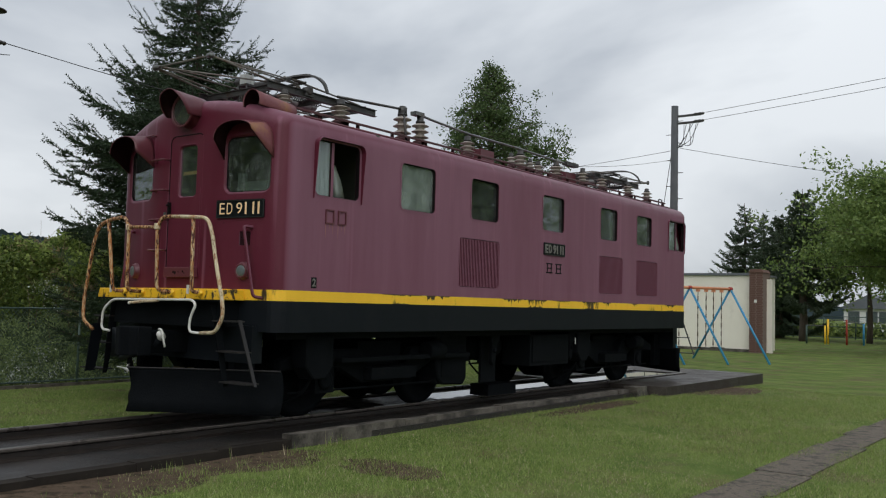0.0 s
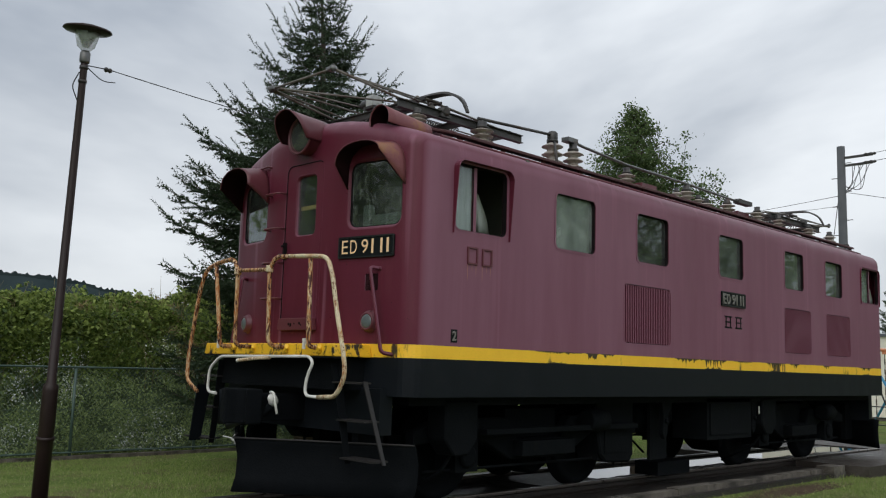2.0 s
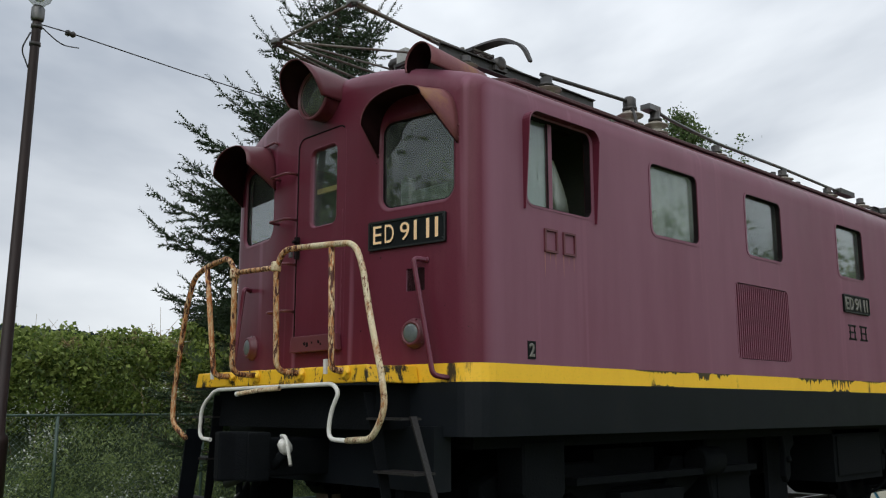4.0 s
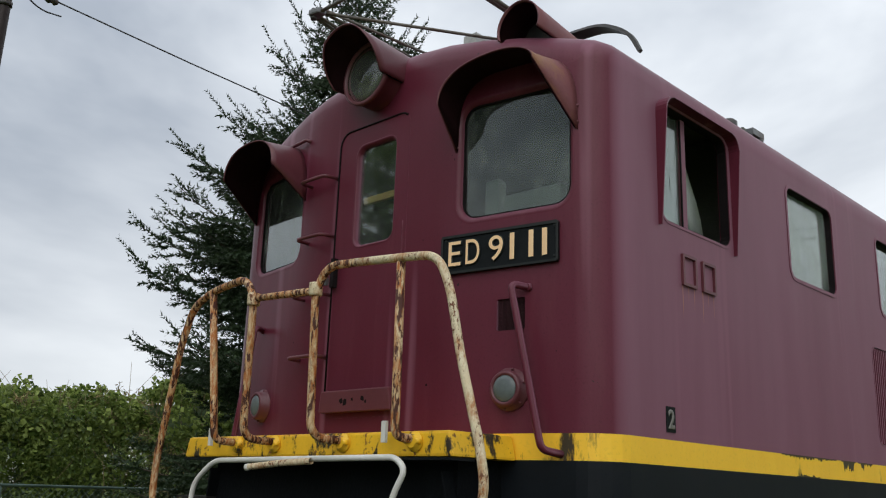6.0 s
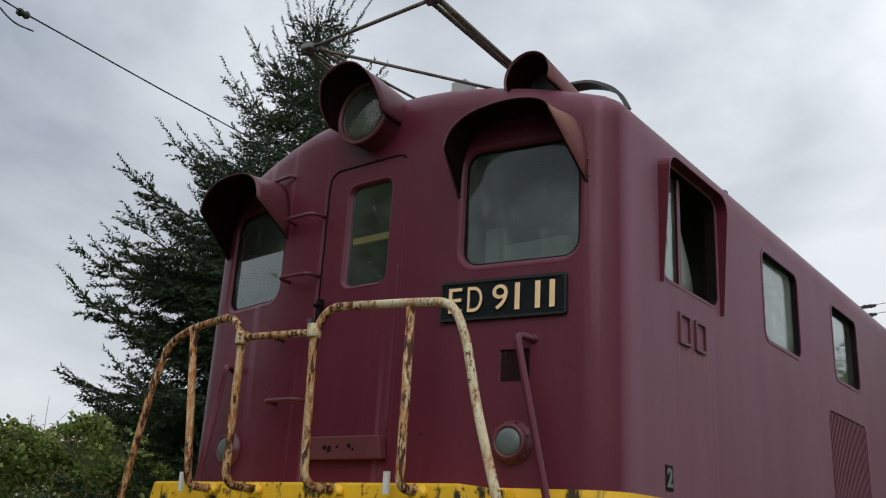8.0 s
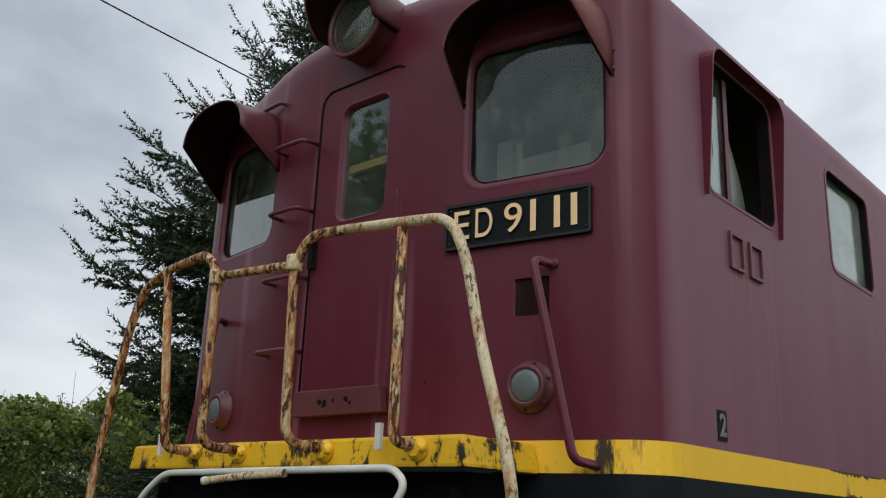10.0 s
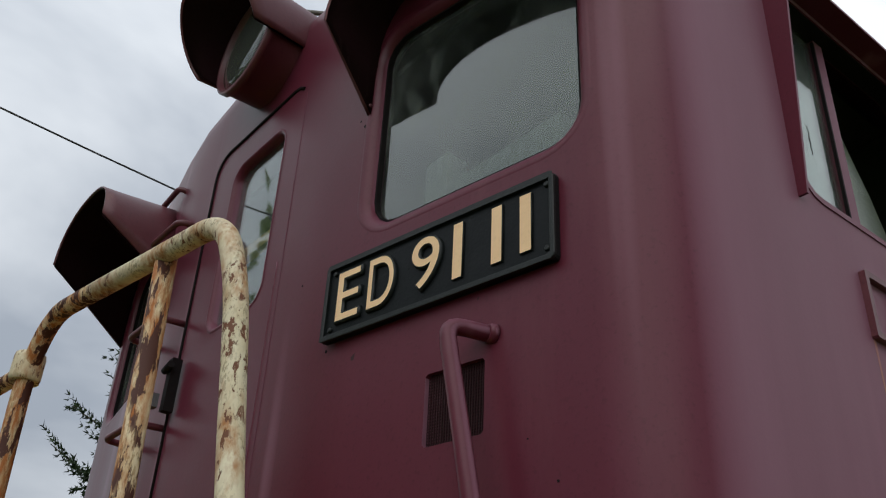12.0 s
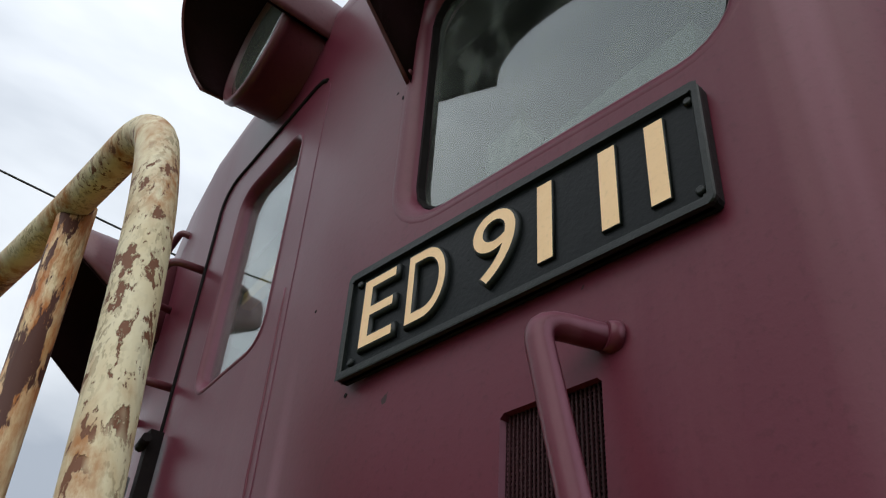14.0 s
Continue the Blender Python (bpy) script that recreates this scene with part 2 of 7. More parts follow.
RAILPAINT = rusted_pipe("cream_rust", (0.76, 0.69, 0.50), (0.62, 0.50, 0.30), (0.40, 0.165, 0.050), (0.17, 0.065, 0.030), 0.45, 0.545, 0.45, 95.0, 0.45)
RAILRUST = rusted_pipe("rust_cream", (0.72, 0.61, 0.40), (0.56, 0.36, 0.15), (0.38, 0.130, 0.030), (0.066, 0.020, 0.011), 0.28, 0.500, 0.39)
WHITE = surf("white_paint", (0.74, 0.74, 0.70), (0.62, 0.61, 0.55), scale=6, rough=0.5, bump=0.15, c3=(0.25, 0.17, 0.10), spots=9, edge=(0.62, 0.68), dist=0.003)
PLATE = surf("plate_black", (0.007, 0.009, 0.010), (0.012, 0.014, 0.015), scale=20, rough=0.33, bump=0.5, fine=140, c3=(0.03, 0.034, 0.032), spots=12, edge=(0.62, 0.78), dist=0.001, spec=0.10)
PLATE_RIM = surf("plate_rim", (0.009, 0.012, 0.012), (0.016, 0.020, 0.019), scale=25, rough=0.45, spec=0.3, bump=0.4, fine=120, dist=0.002)
BRASS = surf("figure_cream", (0.95, 0.66, 0.37), (0.88, 0.59, 0.32), scale=14, rough=0.5, bump=0.1, fine=150, c3=(0.45, 0.30, 0.15), spots=30, edge=(0.70, 0.74), dist=0.001)
SIDEFIG = surf("figure_weathered", (0.20, 0.19, 0.17), (0.13, 0.125, 0.11), scale=25, rough=0.5, bump=0.1, dist=0.001)
GASKET = surf("rubber_seal", (0.008, 0.006, 0.007), (0.014, 0.011, 0.011), scale=20, rough=0.7, spec=0.1, bump=0.2, dist=0.003)
GREYMETAL = surf("grey_metal", (0.13, 0.135, 0.14), (0.2, 0.2, 0.195), scale=10, rough=0.45, metal=0.7, bump=0.2, c3=(0.09, 0.05, 0.03), spots=7, edge=(0.55, 0.7), dist=0.004)
PANTO = surf("dark_steel", (0.045, 0.045, 0.046), (0.085, 0.08, 0.075), scale=8, rough=0.5, metal=0.5, bump=0.2, c3=(0.08, 0.045, 0.028), spots=6, edge=(0.55, 0.7), dist=0.004)
RODS = surf("weathered_rod", (0.115, 0.108, 0.096), (0.19, 0.175, 0.15), scale=9, rough=0.6, metal=0.25, bump=0.2, c3=(0.075, 0.040, 0.024), spots=8, edge=(0.50, 0.64), dist=0.003)
BOXGREY = surf("box_grey", (0.34, 0.36, 0.35), (0.44, 0.45, 0.43), scale=9, rough=0.6, bump=0.2, c3=(0.12, 0.09, 0.07), spots=8, edge=(0.55, 0.68), dist=0.003)
PORCELAIN = surf("porcelain", (0.40, 0.37, 0.33), (0.30, 0.26, 0.22), scale=9, rough=0.25, bump=0.05, c3=(0.12, 0.07, 0.05), spots=7, edge=(0.55, 0.7), dist=0.002)
LENS = surf("lamp_lens", (0.083, 0.105, 0.109), (0.135, 0.161, 0.161), scale=16, rough=0.32, bump=0.3, fine=70, metal=0.0, dist=0.002)
REFLECTOR = surf("reflector", (0.26, 0.25, 0.20), (0.40, 0.39, 0.33), scale=6, rough=0.22, metal=1.0, bump=0.0)
GLASS = glassy("pane_glass", dirt=0.10)
GLASS_FRONT = glassy("pane_glass_front", (0.42, 0.48, 0.45), film_=(0.015, 0.12), sheen=0.05, ramp=2.9, stains=0.13)
GLASS_DUSTY = glassy("pane_glass_dusty", dirt=0.28)
GLASS_CLEAR = glassy("pane_glass_clear", dirt=0.05)
CURTAIN = surf("curtain_cloth", (0.64, 0.68, 0.65), (0.52, 0.56, 0.54), scale=3, rough=0.9, stretch=(4, 4, 0.2), bump=0.1)
CONCRETE = surf("kerb_concrete", (0.080, 0.068, 0.053), (0.175, 0.155, 0.130), scale=5, rough=0.8, bump=0.6, fine=50, c3=(0.030, 0.026, 0.020), spots=2.2, edge=(0.45, 0.60))
WETSLAB = surf("wet_slab", (0.018, 0.015, 0.013), (0.042, 0.035, 0.030), scale=3, rough=0.46, bump=0.9, spec=0.42, fine=130, dist=0.006, c3=(0.02, 0.019, 0.018), spots=2, edge=(0.45, 0.6), rvar=0.2)
SLABEDGE = surf("slab_edge", (0.016, 0.013, 0.011), (0.034, 0.028, 0.022), scale=4, rough=0.8, bump=0.4, fine=60, spec=0.15, dist=0.006, c3=(0.05, 0.05, 0.03), spots=3, edge=(0.6, 0.72))
RAILSTEEL = surf("rail_steel", (0.018, 0.0145, 0.0125), (0.036, 0.027, 0.021), scale=6, rough=0.5, metal=0.3, bump=0.3)
RAILHEAD = surf("rail_head", (0.10, 0.085, 0.075), (0.15, 0.13, 0.115), scale=6, rough=0.3, metal=0.6, bump=0.15)
PAVE = surf("path_concrete", (0.105, 0.083, 0.062), (0.185, 0.150, 0.112), scale=5, rough=0.85, bump=0.8, fine=45, c3=(0.055, 0.050, 0.034), spots=5, edge=(0.48, 0.60), c4=(0.035, 0.028, 0.020), pits=26.0, edge4=(0.60, 0.64))
POSTBROWN = surf("post_brown", (0.021, 0.013, 0.012), (0.031, 0.019, 0.017), scale=5, rough=0.45, bump=0.1, spec=0.3)
FENCEWIRE = surf("fence_wire", (0.10, 0.155, 0.135), (0.15, 0.21, 0.19), scale=5, rough=0.45, bump=0)
FENCEGREEN = surf("fence_green", (0.040, 0.075, 0.060), (0.080, 0.125, 0.105), scale=5, rough=0.5, bump=0.1)
BARK = surf("bark", (0.065, 0.048, 0.036), (0.11, 0.085, 0.065), scale=6, rough=0.9, bump=0.8, fine=25, stretch=(1, 1, 0.3))
NEEDLES = leafy("conifer_needles", (0.015, 0.030, 0.014), (0.050, 0.080, 0.034), trans=0.12)
LEAVES = leafy("larch_leaves", (0.052, 0.092, 0.032), (0.135, 0.190, 0.066), trans=0.35)
LEAVES2 = leafy("broad_leaves", (0.095, 0.155, 0.042), (0.255, 0.335, 0.100), trans=0.42)
PINE = leafy("pine_needles", (0.042, 0.066, 0.038), (0.105, 0.140, 0.080), trans=0.2)
# Dark maroon of the vent mesh; also holds the shade painted inside the hoods
HOODSHADE_VENT = surf("hood_shade_and_vent", (0.028, 0.009, 0.011), (0.042, 0.013, 0.017), scale=4, rough=0.6, bump=0.1, spec=0.2)
TREAD = surf("step_iron", (0.008, 0.0072, 0.0072), (0.017, 0.0135, 0.0125), scale=8, rough=0.6, bump=0.3)
DRYSLAB = surf("dark_slab", (0.032, 0.026, 0.022), (0.055, 0.045, 0.038), scale=2.5, rough=0.5, rvar=0.35, bump=0.4, spec=0.3, c3=(0.09, 0.08, 0.068), spots=1.6, edge=(0.58, 0.7))
KUDZU = leafy("bank_leaves", (0.042, 0.078, 0.015), (0.330, 0.405, 0.104), trans=0.42)
KUDZU_DIM = leafy("bank_leaves_low", (0.120, 0.180, 0.055), (0.470, 0.570, 0.230), trans=0.42)
SILVER = leafy("silvery_leaves", (0.42, 0.46, 0.40), (0.82, 0.84, 0.80), trans=0.1)
STRAW = leafy("dry_stalks", (0.14, 0.11, 0.05), (0.22, 0.17, 0.08), trans=0.1)
GRASSB = leafy("grass_blades", (0.095, 0.165, 0.030), (0.360, 0.440, 0.135), trans=0.25)
DRYGRASS = leafy("dry_grass", (0.26, 0.21, 0.12), (0.56, 0.49, 0.32), trans=0.15)
LAWN = surf("lawn", (0.085, 0.140, 0.028), (0.205, 0.255, 0.074), scale=1.3, rough=0.95, bump=0.9, fine=38, c3=(0.155, 0.125, 0.068), spots=0.8, edge=(0.50, 0.66), spec=0.1, dist=0.05)
CREAMWALL = surf("cream_render", (0.84, 0.80, 0.70), (0.77, 0.73, 0.63), scale=0.9, rough=0.9, bump=0.3, c3=(0.62, 0.58, 0.49), spots=0.8, edge=(0.60, 0.80))
BRICK = surf("brown_brick", (0.105, 0.058, 0.045), (0.155, 0.080, 0.060), scale=7, rough=0.85, bump=0.5)
MORTAR = surf("mortar", (0.17, 0.12, 0.10), (0.22, 0.16, 0.14), scale=9, rough=0.9)
ORANGE = surf("orange_paint", (0.62, 0.22, 0.09), (0.70, 0.30, 0.16), scale=5, rough=0.5, bump=0.1)
BLUE = surf("blue_paint", (0.035, 0.24, 0.46), (0.05, 0.30, 0.52), scale=5, rough=0.5, bump=0.1)
RED = surf("red_paint", (0.35, 0.03, 0.02), (0.42, 0.05, 0.03), scale=5, rough=0.5, bump=0.1)
CHAIN = surf("chain_steel", (0.10, 0.07, 0.05), (0.16, 0.12, 0.09), scale=20, rough=0.6, metal=0.4, bump=0.2)
POLECON = surf("pole_concrete", (0.075, 0.080, 0.085), (0.11, 0.115, 0.12), scale=3, rough=0.85, bump=0.4)
WIRE = surf("cable_black", (0.02, 0.02, 0.022), (0.035, 0.035, 0.036), scale=8, rough=0.6, bump=0)
HILL = surf("far_woods", (0.024, 0.036, 0.038), (0.036, 0.050, 0.052), scale=0.05, rough=1, bump=0, fine=0.4, spec=0)
FARWALL = surf("far_wall", (0.78, 0.78, 0.76), (0.66, 0.67, 0.67), scale=0.6, rough=0.8, bump=0)
FARROOF = surf("far_roof", (0.10, 0.11, 0.13), (0.14, 0.15, 0.16), scale=0.6, rough=0.8, bump=0)

# ---- mesh helpers ----


def thing(name, at, label, category, group="", kind=""):
    e = new(name)
    e.empty_display_size = 0.2
    e.location = at
    return tagged(e, label, category, group, kind)


def mesh_of(name, bm, mat):
    me = bpy.data.meshes.new(name)
    bm.normal_update()
    bm.to_mesh(me)
    bm.free()
    for mm in (mat if isinstance(mat, (list, tuple)) else [mat]):
        me.materials.append(mm)
    return me


def part(name, bm, mat, parent, label="", kind=""):
    """One mesh, modelled in world places, under a thing or a part."""
    ob = new(name, bm if isinstance(bm, bpy.types.Mesh) else mesh_of(name, bm, mat))
    if parent is not None:
        ob.parent = parent
        if parent.type == "EMPTY":
            ob.matrix_parent_inverse = Matrix.Translation(parent.location).inverted()
    return tagged(ob, label, kind=kind)


def smooth(bm, on=True):
    for f in bm.faces:
        f.smooth = on
    return bm


def bevel(bm, w, seg=2):
    es = [e for e in bm.edges if len(e.link_faces) == 2 and e.calc_face_angle(0) > 0.6]
    bmesh.ops.bevel(bm, geom=es, offset=w, segments=seg, affect="EDGES", profile=0.6)
    return bm


def box(bm, x0, x1, y0, y1, z0, z1):
    v = [bm.verts.new((x, y, z)) for z in (z0, z1) for y in (y0, y1) for x in (x0, x1)]
    for q in ((0, 2, 3, 1), (4, 5, 7, 6), (0, 1, 5, 4), (2, 6, 7, 3), (0, 4, 6, 2), (1, 3, 7, 5)):
        bm.faces.new([v[i] for i in q])
    return bm


def block(x0, x1, y0, y1, z0, z1, w=0.0, seg=2):
    bm = box(bmesh.new(), x0, x1, y0, y1, z0, z1)
    return bevel(bm, w, seg) if w else bm


def frame_axes(d):
    d = Vector(d).normalized()
    a = Vector((0, 0, 1)) if abs(d.z) < 0.9 else Vector((1, 0, 0))
    u = d.cross(a).normalized()
    return u, u.cross(d).normalized() * -1


def fillet(pts, r, n=5):
    """A polyline whose inner corners are rounded."""
    pts = [Vector(p) for p in pts]
    res = [pts[0]]
    for i in range(1, len(pts) - 1):
        a, b, c = pts[i - 1], pts[i], pts[i + 1]
        k = min(r, (a - b).length * 0.49, (c - b).length * 0.49)
        s, e = b + (a - b).normalized() * k, b + (c - b).normalized() * k
        for j in range(n + 1):
            t = j / n
            res.append(s * (1 - t) ** 2 + b * 2 * t * (1 - t) + e * t ** 2)
    return res + [pts[-1]]


def tube(bm, pts, r, seg=10, caps=True, taper=None):
    pts = [Vector(p) for p in pts]
    u = None
    rings = []
    for i, p in enumerate(pts):
        d = (pts[min(i + 1, len(pts) - 1)] - pts[max(i - 1, 0)]).normalized()
        if u is None:
            u = frame_axes(d)[0]
        u = (u - d * u.dot(d)).normalized()
        v = d.cross(u)
        rr = r if taper is None else r + (taper - r) * i / (len(pts) - 1)
        rings.append([bm.verts.new(p + (u * math.cos(a) + v * math.sin(a)) * rr) for a in [2 * math.pi * k / seg for k in range(seg)]])
    for a, b in zip(rings, rings[1:]):
        for k in range(seg):
            bm.faces.new((a[k], a[(k + 1) % seg], b[(k + 1) % seg], b[k])).smooth = True
    if caps:
        bm.faces.new(rings[0][::-1])
        bm.faces.new(rings[-1])
    return bm


def lathe(bm, prof, base=(0, 0, 0), axis=(0, 0, 1), seg=24):
    """prof: (radius, height) pairs turned about the axis through base."""
    ax, base = Vector(axis).normalized(), Vector(base)
    u, v = frame_axes(ax)
    rings = []
    for r, h in prof:
        c = base + ax * h
        rings.append([bm.verts.new(c + (u * math.cos(a) + v * math.sin(a)) * max(r, 1e-4)) for a in [2 * math.pi * i / seg for i in range(seg)]])
    for a, b in zip(rings, rings[1:]):
        for i in range(seg):
            bm.faces.new((a[i], a[(i + 1) % seg], b[(i + 1) % seg], b[i])).smooth = True
    bm.faces.new(rings[0][::-1])
    bm.faces.new(rings[-1])
    bmesh.ops.recalc_face_normals(bm, faces=bm.faces)
    return bm


def rrect(a0, a1, b0, b1, r, n=4):
    res = []
    for cx, cy, s in ((a1 - r, b1 - r, 0), (a0 + r, b1 - r, 1), (a0 + r, b0 + r, 2), (a1 - r, b0 + r, 3)):
        for i in range(n + 1):
            t = (s + i / n) * math.pi / 2
            res.append((cx + r * math.cos(t), cy + r * math.sin(t)))
    return res


def prism(bm, outline, lo, hi, put):
    """Extrude a closed outline between lo and hi; put(a, b, h) gives the place."""
    n = len(outline)
    A = [bm.verts.new(put(a, b, lo)) for a, b in outline]
    B = [bm.verts.new(put(a, b, hi)) for a, b in outline]
    bm.faces.new(A[::-1])
    bm.faces.new(B)
    for i in range(n):
        bm.faces.new((A[i], A[(i + 1) % n], B[(i + 1) % n], B[i]))
    bmesh.ops.recalc_face_normals(bm, faces=bm.faces)
    return bm


def ring(bm, outer, inner, lo, hi, put):
    """A frame between two outlines of the same count."""
    n = len(outer)
    L = [[bm.verts.new(put(a, b, h)) for a, b in o] for o, h in ((outer, lo), (outer, hi), (inner, hi), (inner, lo))]
    for i in range(n):
        j = (i + 1) % n
        for k in range(4):
            m = (k + 1) % 4
            bm.faces.new((L[k][i], L[k][j], L[m][j], L[m][i]))
    bmesh.ops.recalc_face_normals(bm, faces=bm.faces)
    return bm


def side_put(a, b, h):
    return (h, a, b)


def front_put(a, b, h):
    return (a, h, b)


def carve(base, cutters):
    """base minus every cutter, as a new bmesh."""
    ob = new("blank", mesh_of("blank", base, MAROON))
    tools = []
    for i, c in enumerate(cutters):
        t = new("tool", mesh_of("tool", c, MAROON))
        md = ob.modifiers.new("cut", "BOOLEAN")
        md.operation, md.solver, md.object = "DIFFERENCE", "EXACT", t
        tools.append(t)
    got = bpy.data.meshes.new_from_object(ob.evaluated_get(bpy.context.evaluated_depsgraph_get()))
    bm = bmesh.new()
    bm.from_mesh(got)
    for o in (ob, *tools):
        me = o.data
        bpy.data.objects.remove(o)
        bpy.data.meshes.remove(me)
    bpy.data.meshes.remove(got)
    return bm

# ---- ground, track and paths ----
def lawn_z(x, y):
    """The lawn swells gently towards the track."""
    if abs(x) > 15 or abs(y) > 40:
        return 0.0
    return 0.015 * noise.noise((x * 0.6, y * 0.6, 0)) + 0.07 * math.exp(-((x + 0.2) / 3.4) ** 4) * math.exp(-((y - 2) / 11) ** 6)


ground = bmesh.new()
xs = [-900, -120, -40, -20, -12, -8, -6, -5, -4, -3, -2, -1, 1, 1.5, 2, 2.5, 3, 3.5, 4, 4.5, 5, 5.5, 6, 7, 9, 12, 20, 60, 900]
ys = [-900, -100, -30, -12, -8, -6, -4, -2, 0, 2, 4, 6, 8, 10, 13, 16, 20, 26, 34, 45, 60, 100, 300, 900]
gv = [[ground.verts.new((x, y, lawn_z(x, y))) for x in xs] for y in ys]
for j in range(len(ys) - 1):
    for i in range(len(xs) - 1):
        ground.faces.new((gv[j][i], gv[j][i + 1], gv[j + 1][i + 1], gv[j + 1][i])).smooth = True
tagged(part("ground", ground, LAWN, None), "green mown lawn with a few worn bare patches", "ground", kind="structure")

# slab under the track, wet and dark
tagged(part("track_slab", block(-1.35, 1.42, -9.0, 14.2, -0.1, 0.135, 0.02), WETSLAB, None), "dark wet concrete slab under the rails", "slab", kind="structure")
plat = thing("end_platform", (0, 11.6, 0), "dark concrete platform around the end of the track", "platform", kind="structure")
for x0, x1, y0, y1 in ((-1.9, -0.66, 9.0, 12.7), (0.66, 1.75, 9.0, 12.7), (-1.9, 1.75, 12.71, 14.3)):
    part("slab_piece", block(x0, x1, y0, y1, -0.1, 0.225, 0.02), DRYSLAB, plat)
tagged(part("track_infill", block(-0.525, 0.525, 3.2, 12.7, 0.12, 0.206, 0.01), WETSLAB, None), "wet grit packed between the rails", "infill", kind="structure")


def sleeper_bed():
    """Two rails with foot, web and head on the slab."""
    for s in (-1, 1):
        r = thing("rail", (s * 0.568, 2.5, 0.13), "rusty steel rail lying on the wet slab", "rail", "rails of the track")
        shape = [(-0.06, 0), (0.06, 0), (0.06, 0.012), (0.012, 0.03), (0.01, 0.075), (0.032, 0.085)]
        shape += [(-x, z) for x, z in shape[::-1]]
        part("rail_web", prism(bmesh.new(), [(s * 0.568 + a, 0.13 + b) for a, b in shape], -8.8, 12.6, lambda a, b, h: (a, h, b)), RAILSTEEL, r)
        part("rail_head", prism(bmesh.new(), [(s * 0.568 + a, 0.215 + b) for a, b in rrect(-0.034, 0.034, 0, 0.034, 0.009, 2)], -8.8, 12.6, lambda a, b, h: (a, h, b)), RAILHEAD, r, "worn brighter rail head")


sleeper_bed()

# rain water standing between the rails
WATER = surf("rain_water", (0.010, 0.010, 0.009), (0.014, 0.013, 0.012), scale=3, rough=0.03, rvar=0.01, bump=0.02, fine=9, spec=0.6, dist=0.002)
pud = bmesh.new()
pn = 240
rim = []
for k in range(pn):
    a = 2 * math.pi * k / pn
    c_, s_ = math.cos(a), math.sin(a)
    rim.append(pud.verts.new((max(-0.522, min(0.522, -0.19 + 0.36 * math.copysign(abs(c_) ** 0.25, c_) + 0.30 * max(0, 1.5 * abs(s_) - 0.8) + 0.10 * noise.noise((c_ * 4, s_ * 34, 1)))), 8.45 + 4.15 * math.copysign(abs(s_) ** 0.9, s_) + 0.12 * noise.noise((c_ * 5, s_ * 40, 3)), 0.210)))
pud.faces.new(rim)
tagged(part("puddle", pud, WATER, None), "rain puddle standing on the slab between the rails", "puddle", kind="structure")

# kerb stones along the slab
kerb = thing("kerb", (1.45, 5, 0), "grey mossy concrete kerb stones beside the slab", "kerb", kind="structure")
y = 0.35
rk = random.Random(5)
while y < 8.9:
    ln = 0.62 if y < 3 else 0.9
    x0 = 1.44 - 0.02 * min(y, 5)
    part("stone", block(x0 - 0.14 + rk.uniform(-0.008, 0.008), x0 + rk.uniform(-0.01, 0.012), y, y + ln - 0.012, -0.05, 0.205 + rk.uniform(-0.012, 0.006), 0.014), CONCRETE, kerb)
    y += ln
part("stone", block(1.25, 1.5, 8.35, 8.75, -0.05, 0.24, 0.02), CONCRETE, kerb)
for k in range(9):
    part("stone", block(1.30, 1.44 + rk.uniform(-0.01, 0.01), 0.34 - 0.9 * (k + 1), 0.338 - 0.9 * k, -0.06, 0.160 - 0.008 * k, 0.012), SLABEDGE, kerb, "wet dark kerb stone")

path = thing("footpath", (5.5, 6, 0), "narrow grey concrete path across the lawn", "path", kind="structure")
y = -9.0
while y < 40:
    part("slab_piece", block(5.25 + rk.uniform(-0.04, 0.04), 5.75 + rk.uniform(-0.04, 0.04), y, y + 1.195, -0.05, 0.016 + rk.uniform(-0.005, 0.005), 0.008, 1), PAVE, path)
    y += 1.2

# ---- locomotive ----
LOCO = thing("locomotive", (0, 5.4, 0.24), "weathered maroon electric locomotive with yellow stripe and black underframe", "locomotive")
BLEN, HALFW, CR = 10.86, 1.4, 0.15


SLOPE, BEND0, BEND1 = 0.160, 0.38, 0.68
COLS = [0.68, 0.64, 0.60, 0.56, 0.52, 0.48, 0.44, 0.41, 0.38]


def sweep(x):
    """How far the front falls back: flat in the middle, then a soft bend into two swept panels."""
    x = abs(x)
    if x < BEND0:
        return 0.0
    if x < BEND1:
        return SLOPE * (x - BEND0) ** 2 / (2 * (BEND1 - BEND0))
    return SLOPE * (x - (BEND0 + BEND1) / 2)


def half_profile(zb, inset):
    pts = [(HALFW, zb), (HALFW, 3.34), (1.396, 3.39), (1.380, 3.435), (1.348, 3.476), (1.295, 3.508), (1.2, 3.542)]
    pts += [(x, 3.745 - 0.141 * x * x) for x in (1.05, 0.9, 0.7, 0.5, 0.3, 0.14)] + [(0, 3.745)]
    res = []
    for i, (x, z) in enumerate(pts):
        a, b = pts[max(i - 1, 0)], pts[min(i + 1, len(pts) - 1)]
        tx, tz = b[0] - a[0], b[1] - a[1]
        k = math.hypot(tx, tz)
        nx, nz = tz / k, -tx / k
        if i == 0:
            nx, nz = 1, 0
        if i == len(pts) - 1:
            nx, nz = 0, 1
        res.append((max(0.0, x - inset * nx), z - inset * nz))
    return res


